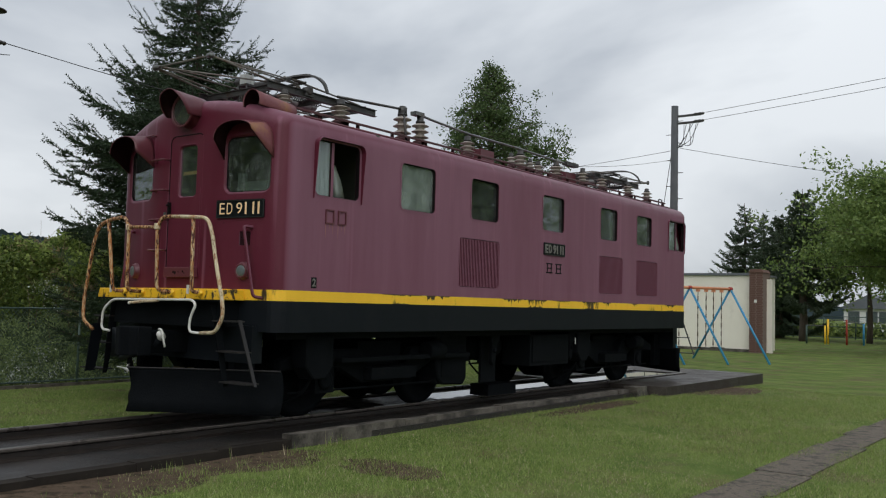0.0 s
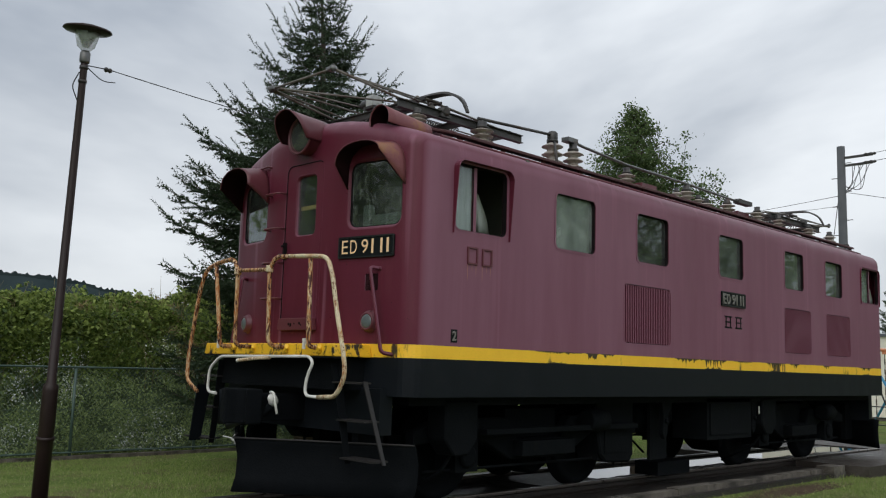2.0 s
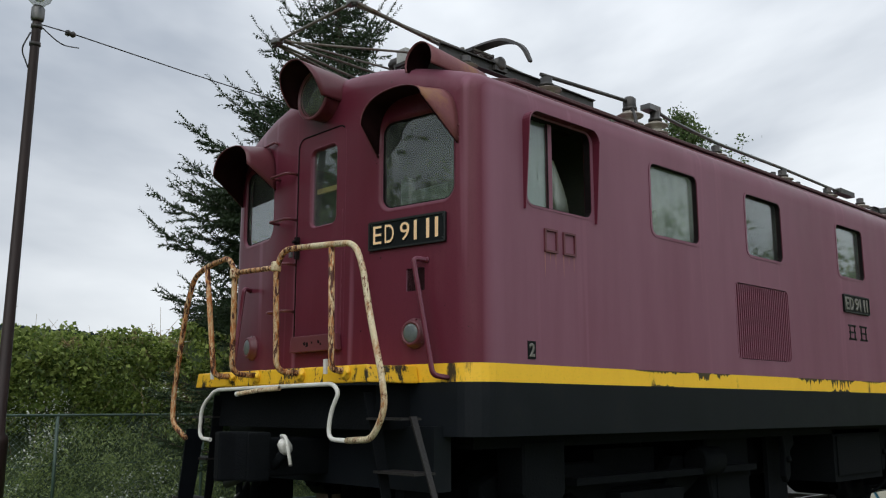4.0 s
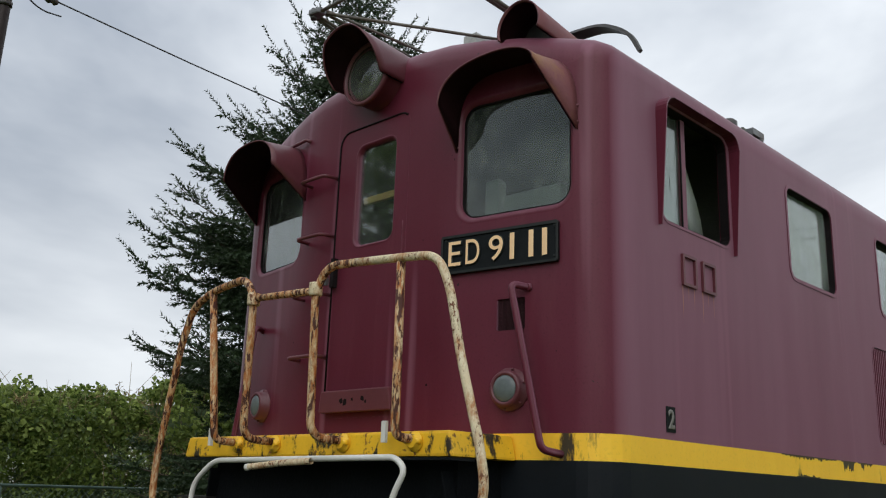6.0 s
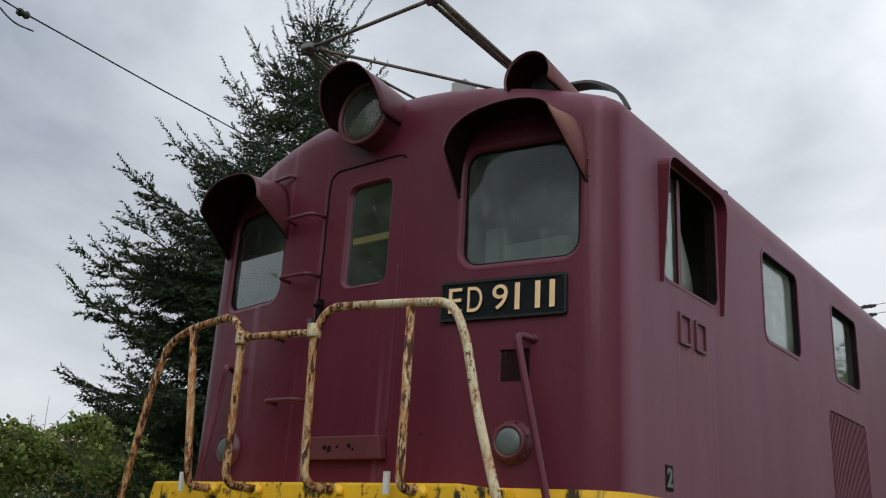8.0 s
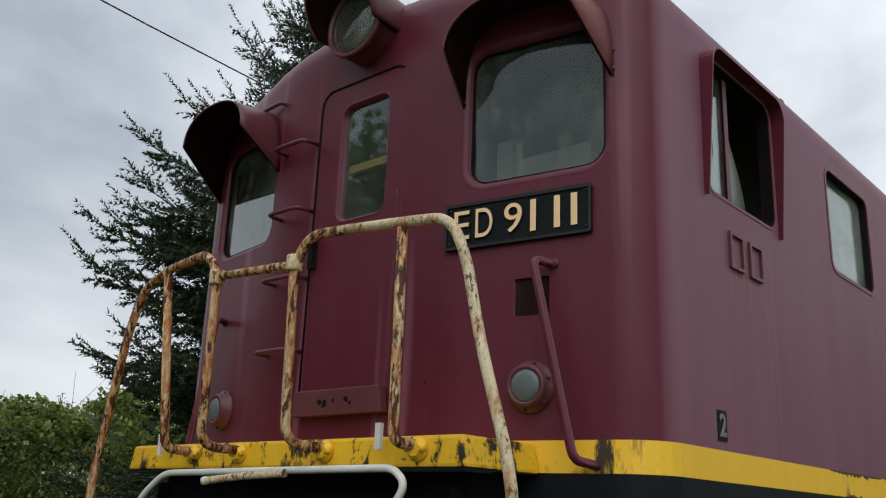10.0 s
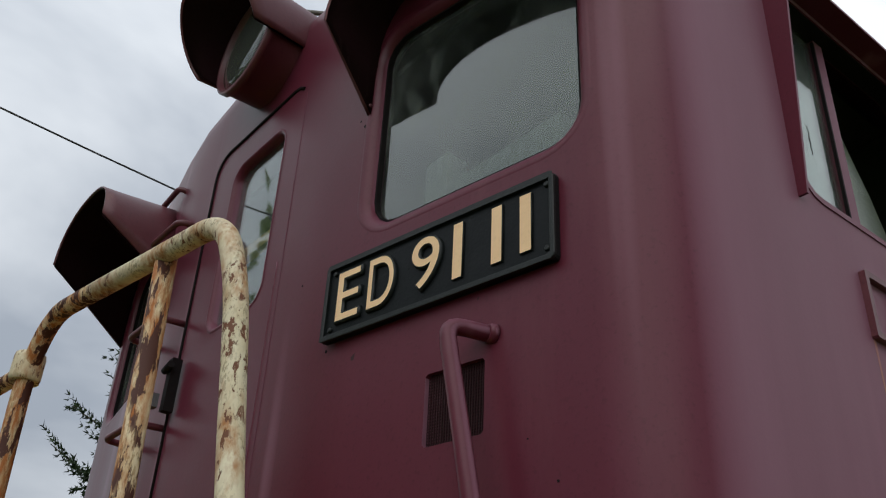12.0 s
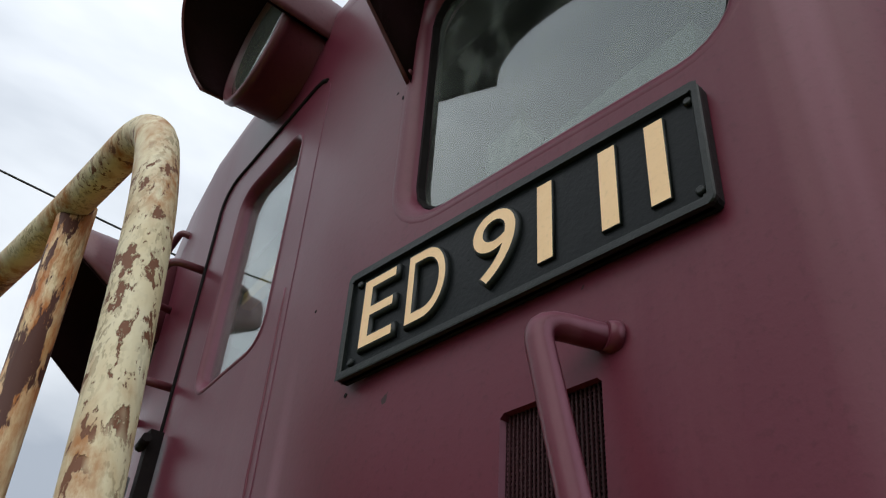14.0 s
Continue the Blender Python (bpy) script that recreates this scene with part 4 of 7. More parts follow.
# front door
dbm = carve(prism(bmesh.new(), rrect(-0.283, 0.283, 1.765, 3.355, 0.07), -0.0012, 0.03, front_put),
            [prism(bmesh.new(), rrect(*DOOR_WIN[:2], *DOOR_WIN[2:], 0.06), -0.2, 0.2, front_put)])
door = part("door", dbm, MAROON, LOCO, "maroon end door with a rounded window")
outl = rrect(-0.283, 0.283, 1.70, 3.355, 0.075)
arc = [(x, -0.004, z) for x, z in outl if z > 1.9]
arc = [p for p in arc if p[0] < 0.262] + [(-0.287, -0.004, 1.80)]
rs = random.Random(2)
part("door_seal", tube(bmesh.new(), [(x + rs.uniform(-0.0015, 0.0015), y_ + 0.002, z) for x, y_, z in arc], 0.0058, 8), GASKET, door, "dark rubber seal")
wf = part("door_window", recess(-0.135, 0.185, 2.665, 3.245, 0.06, -0.003, front_put), MAROON, door)
g = part("pane", prism(bmesh.new(), rrect(-0.13, 0.18, 2.67, 3.24, 0.055), 0.022, 0.026, front_put), GLASS_CLEAR, wf, "dusty window glass")
g.visible_shadow = False
part("kick_flap", bevel(prism(bmesh.new(), [(-0.27, 1.79), (0.28, 1.79), (0.26, 1.90), (-0.26, 1.90)], -0.05, -0.008, front_put), 0.006), MAROON_DARK, door, "hinged tread flap with peeling paint")
rc = random.Random(9)
for cx, cz, cr in ((-0.09, 1.845, 0.018), (-0.06, 1.835, 0.022), (-0.005, 1.85, 0.012), (0.075, 1.852, 0.018), (0.10, 1.835, 0.010)):
    part("paint_chip", prism(bmesh.new(), [(cx + cr * rc.uniform(0.5, 1.2) * math.cos(a * 0.785), cz + cr * rc.uniform(0.5, 1.1) * math.sin(a * 0.785)) for a in range(8)], -0.0506, -0.049, front_put), GASKET, door, "dark hole where the paint has peeled")
for cx, cz, cr in ((0.548, 2.405, 0.004), (0.60, 3.005, 0.004), (0.582, 3.03, 0.003), (1.16, 2.02, 0.003), (1.10, 2.10, 0.002), (0.47, 1.90, 0.006), (-0.62, 2.2, 0.004), (0.41, 2.62, 0.003)):
    part("paint_chip", prism(bmesh.new(), [(cx + cr * rc.uniform(0.5, 1.1) * math.cos(a * 0.785), cz + cr * rc.uniform(0.6, 1.5) * math.sin(a * 0.785)) for a in range(8)], -0.0008, 0.002, lambda a, b, h: (a, sweep(a) + h, b)), GASKET, body, "small dark chip in the paint")
for bx, bz in ((1.262, 3.06), (1.262, 3.14), (0.612, 3.06)):
    part("hood_bolt", lathe(bmesh.new(), [(0.009, 0), (0.009, 0.006), (0.005, 0.010)], (bx, sweep(bx) + (0.004 if bx > 1 else 0.0), bz), (0.16, -1, 0), 6), MAROON_DARK, body, "rusty bolt head")
lt = part("latch", block(-0.262, -0.235, -0.04, -0.01, 2.46, 2.62, 0.004), GASKET, door, "black latch with padlock")
part("bolt", tube(bmesh.new(), [(-0.27, -0.045, 2.585), (-0.215, -0.05, 2.59)], 0.011, 8), GASKET, lt)
part("padlock", block(-0.285, -0.255, -0.07, -0.05, 2.47, 2.51, 0.004), GREYMETAL, lt)

# footholds up the front
for z in (2.09, 2.43, 2.76, 3.10):
    part("foothold", tube(bmesh.new(), fillet([(-0.54, 0.02, z), (-0.53, -0.085, z), (-0.31, -0.085, z), (-0.30, 0.01, z)], 0.03), 0.0105, 8), MAROON_DARK, LOCO, "welded foothold bar")
part("foothold", tube(bmesh.new(), fillet([(-0.85, 0.12, 3.36), (-0.84, 0.0, 3.40), (-0.60, -0.01, 3.41), (-0.59, 0.09, 3.37)], 0.03), 0.0105, 8), MAROON_DARK, LOCO, "welded foothold bar")

# vent mesh, marker lamps, grab rails
vm = bmesh.new()
def vent_put(a, b, h):
    return (a, sweep(a) + 0.010 + h, b)


for k in range(27):
    x = 0.857 + k * 0.158 / 26
    prism(vm, [(x - 0.0011, 2.128), (x + 0.0011, 2.128), (x + 0.0011, 2.283), (x - 0.0011, 2.283)], 0, 0.0022, vent_put)
for k in range(25):
    z = 2.131 + k * 0.0062
    prism(vm, [(0.847, z - 0.0011), (1.017, z - 0.0011), (1.017, z + 0.0011), (0.847, z + 0.0011)], 0.0024, 0.0046, vent_put)
part("weld_bead", tube(bmesh.new(), [(0.258 + 0.0012 * math.sin(k * 2.3), 0.0005, 1.92 + 0.83 * k / 24) for k in range(25)], 0.0042, 8), MAROON, LOCO, "uneven welded seam beside the door")
vent = part("vent_back", block(0.83, 1.03, 0.122, 0.128, 2.12, 2.30), GASKET, LOCO)
part("vent_mesh", vm, HOODSHADE_VENT, vent, "fine maroon wire mesh")
for s in (-1, 1):
    cx = s * 0.935
    yl = sweep(cx)
    dirv = Vector((s * math.sin(ANG), -math.cos(ANG), 0)) * 1.0
    ml = part("marker_lamp", lathe(bmesh.new(), [(0.095, -0.01), (0.095, 0.012), (0.082, 0.014), (0.080, 0.045), (0.072, 0.055), (0.060, 0.055), (0.058, 0.03)], (cx, yl, 1.862), dirv, 28), MAROON_DARK, LOCO)
    part("lens", lathe(bmesh.new(), [(0.062, 0.046), (0.055, 0.054), (0.035, 0.060), (0.01, 0.062)], (cx, yl, 1.862), dirv, 24), LENS, ml, "cloudy round lens")
    for k in range(6):
        a = k * math.pi / 3 + 0.3
        part("screw", lathe(bmesh.new(), [(0.006, 0.01), (0.006, 0.017), (0.003, 0.02)], (cx + 0.088 * math.cos(a), yl, 1.862 + 0.088 * math.sin(a)), dirv, 6), MAROON_DARK, ml)
    gx = s * 0.983
    part("grab_rail", tube(bmesh.new(), fillet([(gx + s * 0.045, 0.10, 2.312), (gx, -0.002, 2.322), (gx + s * 0.165, 0.012, 1.60), (gx + s * 0.20, 0.11, 1.585)], 0.035), 0.0165, 14), MAROON, LOCO, "maroon painted grab rail")
    part("grab_foot", lathe(bmesh.new(), [(0.0195, -0.004), (0.0190, 0.004), (0.0168, 0.012)], (gx + s * 0.040, sweep(gx + s * 0.04), 2.314), (-0.3 * s, -1, 0), 14), MAROON, LOCO)


def hood(arc_back, arc_front, mat_a, label, thick=0.006, rusty=False):
    """A sheet lofted between an arc on the wall and one in front of it."""
    bm = bmesh.new()
    n = 6
    rows = [[bm.verts.new(Vector(a).lerp(Vector(b), j / n)) for a, b in zip(arc_back, arc_front)] for j in range(n + 1)]
    for p, q in zip(rows, rows[1:]):
        for k in range(len(p) - 1):
            bm.faces.new((p[k], p[k + 1], q[k + 1], q[k])).smooth = True
    bmesh.ops.recalc_face_normals(bm, faces=bm.faces)
    bmesh.ops.solidify(bm, geom=bm.faces[:], thickness=thick)
    bm.normal_update()
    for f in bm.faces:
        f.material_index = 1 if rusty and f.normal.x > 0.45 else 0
    hd_ = part("window_hood" if "window" in label else "lamp_hood", bm, [mat_a, RUSTY_HOOD], LOCO, label)
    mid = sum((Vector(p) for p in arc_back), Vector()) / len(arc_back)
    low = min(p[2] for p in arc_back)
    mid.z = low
    # Added inner sheet: the shade under the hood is put into its dark colour
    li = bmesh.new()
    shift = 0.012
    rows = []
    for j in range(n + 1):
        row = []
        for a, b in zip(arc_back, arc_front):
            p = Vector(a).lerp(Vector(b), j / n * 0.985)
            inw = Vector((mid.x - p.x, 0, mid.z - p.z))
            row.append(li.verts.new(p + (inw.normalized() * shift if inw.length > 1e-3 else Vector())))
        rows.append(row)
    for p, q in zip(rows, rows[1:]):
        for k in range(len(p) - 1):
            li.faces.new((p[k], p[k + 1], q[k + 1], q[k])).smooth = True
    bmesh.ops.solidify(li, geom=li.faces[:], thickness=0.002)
    part("hood_shade", li, HOODSHADE_VENT, hd_, "dark sheet inside the hood with its shade in the colour")
    return hd_


def arch(x0, x1, z_low0, z_low1, z_top, yf, flat=2.6, n=22):
    res = []
    for k in range(n + 1):
        a = math.pi * (1 - k / n)
        c, s = math.cos(a), math.sin(a)
        cx = (x0 + x1) / 2 + (x1 - x0) / 2 * math.copysign(abs(c) ** (2 / flat), c)
        low = z_low0 + (z_low1 - z_low0) * k / n
        cz = low + (z_top - low) * abs(s) ** (2 / flat)
        res.append((cx, yf(cx), cz))
    return res


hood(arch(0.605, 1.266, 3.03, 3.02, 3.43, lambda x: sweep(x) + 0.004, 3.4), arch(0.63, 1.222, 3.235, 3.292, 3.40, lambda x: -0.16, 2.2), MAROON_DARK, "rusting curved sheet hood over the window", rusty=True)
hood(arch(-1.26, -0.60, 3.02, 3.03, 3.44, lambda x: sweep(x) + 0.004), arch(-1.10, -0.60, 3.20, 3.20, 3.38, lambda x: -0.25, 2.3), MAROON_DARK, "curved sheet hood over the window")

# headlight
hl = part("headlight", lathe(bmesh.new(), [(0.11, 0.62), (0.158, 0.40), (0.172, 0.10), (0.175, 0.012), (0.183, 0.008), (0.184, -0.010), (0.178, -0.014), (0.166, -0.014), (0.162, 0.01), (0.07, 0.10)], (0.03, -0.11, 3.60), (0, 1, -0.02), 32), MAROON_DARK, LOCO, "round headlight housing")
part("reflector", lathe(bmesh.new(), [(0.162, 0.012), (0.14, 0.05), (0.09, 0.09), (0.01, 0.10)], (0.03, -0.115, 3.60), (0, 1, 0), 28), REFLECTOR, hl, "silvered reflector")
g = part("lens", lathe(bmesh.new(), [(0.163, 0.0), (0.12, -0.012), (0.055, -0.018), (0.01, -0.020)], (0.03, -0.108, 3.60), (0, 1, 0), 28), glassy("lamp_glass", (0.50, 0.50, 0.42), 0.10), hl, "cloudy domed glass")
g.visible_shadow = False


def half_barrel(cx, cz, r0, y0, r1, y1, a0, a1, drop=0.0, n=36):
    A, B = [], []
    for k in range(n + 1):
        a = radians(a0 + (a1 - a0) * k / n)
        A.append((cx + r1 * math.cos(a), y1, cz - drop + r1 * math.sin(a)))
        B.append((cx + r0 * math.cos(a), y0, cz + r0 * math.sin(a)))
    return A, B


A, B = half_barrel(0.03, 3.605, 0.205, -0.31, 0.184, 0.12, 200, -20, 0.01)
for k, p in enumerate(B):
    q = abs(k - len(B) / 2 + 0.5) / (len(B) / 2)
    B[k] = (p[0], p[1] + 0.24 * max(0, q - 0.35) ** 1.3, p[2])
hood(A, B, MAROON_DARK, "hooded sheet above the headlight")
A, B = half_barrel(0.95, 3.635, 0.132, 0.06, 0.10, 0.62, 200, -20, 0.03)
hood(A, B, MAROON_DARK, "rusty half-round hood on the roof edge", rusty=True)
part("horn_body", lathe(bmesh.new(), [(0.06, 0.3), (0.075, 0.2), (0.10, 0.12), (0.105, 0.1)], (0.95, 0.14, 3.63), (0, 1, 0), 16), PANTO, LOCO)

# front deck, handrails, steps
deck = part("front_deck", bevel(prism(bmesh.new(), [(-1.06, 1.555), (0.98, 1.555), (0.955, 1.66), (-1.03, 1.66)], -0.335, 0.06, front_put), 0.012), YELLOW_WORN, LOCO, "yellow deck edge with flaking black patches")
pipes = {
    "post": ([(0.30, -0.34, 1.625), (0.26, -0.50, 1.63), (0.255, -0.52, 2.29), (0.33, -0.515, 2.395), (0.50, -0.493, 2.391)], RAILRUST, 0.08),
    "right": ([(0.50, -0.493, 2.391), (0.755, -0.462, 2.381), (0.962, -0.444, 2.366), (1.030, -0.436, 2.225), (1.097, -0.43, 1.93), (1.215, -0.43, 1.56), (1.24, -0.43, 1.40), (1.12, -0.42, 1.235), (0.84, -0.38, 1.22)], RAILPAINT, 0.08),
    "left": ([(-0.22, -0.34, 1.625), (-0.22, -0.53, 1.63), (-0.19, -0.555, 2.31), (-0.28, -0.55, 2.415), (-0.59, -0.54, 2.39), (-0.79, -0.53, 2.33), (-0.88, -0.53, 2.13), (-1.03, -0.52, 1.52), (-1.03, -0.52, 1.30), (-0.86, -0.50, 1.20)], RAILRUST, 0.08)}
hr = {}
for k, (pts, m_, rad) in pipes.items():
    hr[k] = part("handrail", tube(bmesh.new(), fillet(pts, rad, 8), 0.0188, 18), m_, LOCO, "cream handrail pipe with rust showing through")
for k, x, yt, xb, yb_ in (("right", 0.753, -0.455, 0.725, -0.42), ("left", -0.59, -0.54, -0.58, -0.46)):
    part("upright", tube(bmesh.new(), fillet([(xb + 0.04, -0.34, 1.625), (xb, yb_, 1.63), (x, yt, 2.385)], 0.05, 5), 0.0190, 16), RAILRUST, hr[k], "badly rusted upright")
part("link", tube(bmesh.new(), [(-0.19, -0.555, 2.30), (0.255, -0.52, 2.29)], 0.017, 10), RAILRUST, hr["right"])
for x, yc in ((0.255, -0.52), (-0.19, -0.555)):
    part("collar", lathe(bmesh.new(), [(0.03, -0.03), (0.032, -0.02), (0.032, 0.02), (0.03, 0.03)], (x, yc, 2.295), (0, 0, 1), 14), RAILPAINT, hr["right"])
for x in (0.30, 0.765, -0.22, -0.54):
    fl = part("flange", lathe(bmesh.new(), [(0.043, 0), (0.043, 0.010), (0.027, 0.014), (0.026, 0.028)], (x, -0.336, 1.615), (0, -1, 0), 14), YELLOW_WORN, deck)
    for dx in (-0.033, 0.033):
        part("nut", lathe(bmesh.new(), [(0.013, 0.01), (0.013, 0.026), (0.007, 0.034)], (x + dx, -0.336, 1.615), (0, -1, 0), 6), YELLOW_WORN, fl)
part("deck_lip", block(-1.055, 0.975, -0.340, -0.20, 1.541, 1.553, 0.004), BLACK, deck, "black lower edge of the deck")
for x in (0.63, -0.72):
    part("stub", block(x - 0.013, x + 0.013, -0.40, -0.385, 1.61, 1.70, 0.005), WHITE, deck, "white painted stub")
part("lower_rail", tube(bmesh.new(), fillet([(0.84, -0.385, 1.22), (0.66, -0.385, 1.225), (0.68, -0.385, 1.38), (0.76, -0.385, 1.50), (0.70, -0.385, 1.55), (-0.68, -0.385, 1.535), (-0.86, -0.385, 1.42), (-0.88, -0.385, 1.20), (-0.72, -0.385, 1.19)], 0.07, 5), 0.0135, 12), WHITE, LOCO, "white painted lower safety rail")
ub = part("lower_rail", tube(bmesh.new(), [(-0.27, -0.46, 1.500), (-0.05, -0.425, 1.522), (0.16, -0.405, 1.532)], 0.0150, 12, caps=False), RAILPAINT, LOCO, "white uncoupling bar with a rusty open end")
part("bore", lathe(bmesh.new(), [(0.0112, 0.0), (0.0112, 0.012), (0.001, 0.013)], (-0.271, -0.4602, 1.4999), (0.985, 0.155, 0.08), 12), GASKET, ub, "dark open end of the bar")
part("end_ring", lathe(bmesh.new(), [(0.011, 0.0), (0.0165, 0.0), (0.0165, 0.02), (0.011, 0.02)], (-0.271, -0.4602, 1.4999), (0.985, 0.155, 0.08), 14), WHITE, ub)


def ladder(s, end=0):
    def far(y):
        return BLEN - y if end else y

    def plate(x0, x1, y0, y1, z0, z1, w0, w1):
        bm = bmesh.new()
        v = [bm.verts.new((s * (x + dx), far(y + dy * w), z)) for x, y, z, w in ((x0, y0, z0, w0), (x1, y1, z1, w1)) for dx in (-0.006, 0.006) for dy in (-0.5, 0.5)]
        for q in ((0, 1, 3, 2), (4, 6, 7, 5), (0, 2, 6, 4), (1, 5, 7, 3), (0, 4, 5, 1), (2, 3, 7, 6)):
            bm.faces.new([v[i] for i in q])
        bmesh.ops.recalc_face_normals(bm, faces=bm.faces)
        return bm
    ld = part("steps", plate(0.865, 1.045, -0.23, -0.21, 1.50, 0.70, 0.11, 0.05), GEAR, LOCO, "black iron steps")
    part("stringer", plate(1.20, 1.445, -0.19, -0.17, 1.36, 0.72, 0.045, 0.036), TREAD, ld)
    if s < 0 and not end:
        part("guard_plate", plate(1.02, 1.17, -0.34, -0.32, 1.26, 0.72, 0.14, 0.12), BLACK, ld, "black plate beside the steps")
    for z in (0.745, 1.045, 1.345):
        xa, xb = 1.035 - (z - 0.72) * 0.235, 1.445 - (z - 0.72) * 0.40
        part("tread", block(min(s * xa, s * xb), max(s * xa, s * xb), *sorted((far(-0.28), far(-0.12))), z - 0.007, z + 0.007, 0.003), TREAD, ld)


for s, end in ((1, 0), (-1, 0), (1, 1), (-1, 1)):
    ladder(s, end)

# buffer beam, coupler, hoses, plough
part("buffer_beam", block(-1.15, 1.15, 0.02, 0.16, 0.92, 1.30, 0.02), BLACK, LOCO)
part("front_frame", block(-0.9, 0.9, -0.22, 0.1, 1.28, 1.555, 0.02), GEAR, LOCO)
cp = part("coupler", bevel(prism(bmesh.new(), [(-0.12, 0.98), (0.12, 0.98), (0.13, 1.22), (-0.13, 1.22)], -0.50, 0.1, front_put), 0.02), GEAR, LOCO, "black knuckle coupler")
part("knuckle", bevel(prism(bmesh.new(), [(-0.18, -0.66), (-0.05, -0.70), (-0.02, -0.60), (0.06, -0.56), (0.16, -0.62), (0.17, -0.46), (-0.19, -0.46)], 0.96, 1.26, lambda a, b, h: (a, b, h)), 0.015), GEAR, cp)
part("lock_lever", tube(bmesh.new(), [(-0.50, -0.37, 0.90), (-0.20, -0.40, 0.98), (0.19, -0.36, 1.13)], 0.03, 10), BLACK, LOCO, "black coupler release lever")
part("brake_hose", tube(bmesh.new(), fillet([(0.19, -0.37, 1.13), (0.10, -0.41, 1.03), (-0.06, -0.42, 0.95), (-0.14, -0.38, 0.84)], 0.08, 5), 0.027, 12), GEAR, LOCO, "black rubber brake hose")
part("brake_hose", tube(bmesh.new(), fillet([(-0.42, 0.02, 1.10), (-0.42, -0.28, 1.10), (-0.40, -0.34, 0.85), (-0.32, -0.36, 0.79)], 0.1, 5), 0.022, 10), GEAR, LOCO, "black rubber brake hose")
ck = part("air_cock", lathe(bmesh.new(), [(0.036, 0), (0.044, 0.025), (0.040, 0.07), (0.024, 0.09)], (0.20, -0.36, 1.14), (0.2, -0.5, 0.6), 14), WHITE, LOCO, "white painted air cock")
part("cock_handle", tube(bmesh.new(), fillet([(0.19, -0.40, 1.235), (0.27, -0.42, 1.235), (0.345, -0.43, 1.06)], 0.04), 0.012, 8), WHITE, ck)
ck = part("air_cock", lathe(bmesh.new(), [(0.014, 0), (0.020, 0.02), (0.018, 0.06), (0.010, 0.075)], (-0.30, -0.37, 0.785), (-0.6, -0.4, 0.1), 10), WHITE, LOCO, "white painted air cock")
part("cock_handle", tube(bmesh.new(), [(-0.29, -0.39, 0.765), (-0.36, -0.40, 0.80), (-0.49, -0.42, 0.812)], 0.0065, 6), WHITE, ck)
part("cock_nut", tube(bmesh.new(), [(-0.345, -0.39, 0.84), (-0.325, -0.40, 0.755)], 0.009, 6), WHITE, ck)
part("jumper_box", smooth(block(-0.80, -0.58, -0.30, -0.10, 0.90, 1.22, 0.07, 4)), BLACK, LOCO, "rounded black jumper cable box")
def plough(y0, d):
    """A wedge plough: two concave wings that meet in a nose."""
    bm = bmesh.new()
    n = 12
    for s_ in (-1, 1):
        rows = []
        for z, fwd in ((0.40, 0.05), (0.52, 0.01), (0.68, 0.0), (0.80, 0.025), (0.845, 0.05)):
            rows.append([bm.verts.new((0.04 + s_ * 1.30 * k / n, y0 + d * (0.90 * (k / n) ** 0.95 - fwd), z)) for k in range(n + 1)])
        for p, q in zip(rows, rows[1:]):
            for k in range(n):
                bm.faces.new((p[k], p[k + 1], q[k + 1], q[k])).smooth = True
    bmesh.ops.remove_doubles(bm, verts=bm.verts[:], dist=0.001)
    bmesh.ops.recalc_face_normals(bm, faces=bm.faces)
    bmesh.ops.solidify(bm, geom=bm.faces[:], thickness=0.018)
    pw = part("plough", bm, GEAR, LOCO, "black wedge-shaped snow plough")
    for s_ in (-1, 1):
        part("plough_stay", block(s_ * 0.8 - 0.04, s_ * 0.8 + 0.04, *sorted((y0 + d * 0.66, y0 + d * 0.95)), 0.5, 1.1, 0.01), GEAR, pw)
        part("plough_lip", tube(bmesh.new(), [(0.04 + s_ * 1.30 * k / n, y0 + d * (0.90 * (k / n) ** 0.95 - 0.05), 0.845) for k in range(n + 1)], 0.009, 6), TREAD, pw)


plough(-0.60, 1)
plough(BLEN + 0.60, -1)


def wheelset(y):
    for s in (-1, 1):
        x = s * 0.565
        wh = part("wheel", lathe(bmesh.new(), [(0.05, -0.07), (0.12, -0.07), (0.13, -0.03), (0.34, -0.02), (0.36, -0.05), (0.43, -0.05), (0.435, 0.03), (0.46, 0.04), (0.46, 0.065), (0.36, 0.065), (0.34, 0.02), (0.13, 0.03), (0.12, 0.08), (0.05, 0.08)], (x, y, 0.685), (-s, 0, 0), 36), GEAR, LOCO)
        part("axle_box", block(s * 0.86 - 0.13, s * 0.86 + 0.13, y - 0.15, y + 0.15, 0.54, 0.84, 0.03), GEAR, wh)
        part("axle_cap", lathe(bmesh.new(), [(0.11, 0), (0.11, 0.02), (0.08, 0.035)], (s * 0.99, y, 0.685), (s, 0, 0), 16), GEAR, wh)
        part("spring", tube(bmesh.new(), [(s * 0.9 + 0.055 * math.cos(a * 0.6), y + 0.22 + 0.055 * math.sin(a * 0.6), 0.78 + a * 0.0042) for a in range(52)], 0.013, 6), GEAR, wh)
        part("brake_shoe", block(s * 0.565 - 0.05, s * 0.565 + 0.05, y - 0.56, y - 0.475, 0.52, 0.86, 0.02), GEAR, wh)


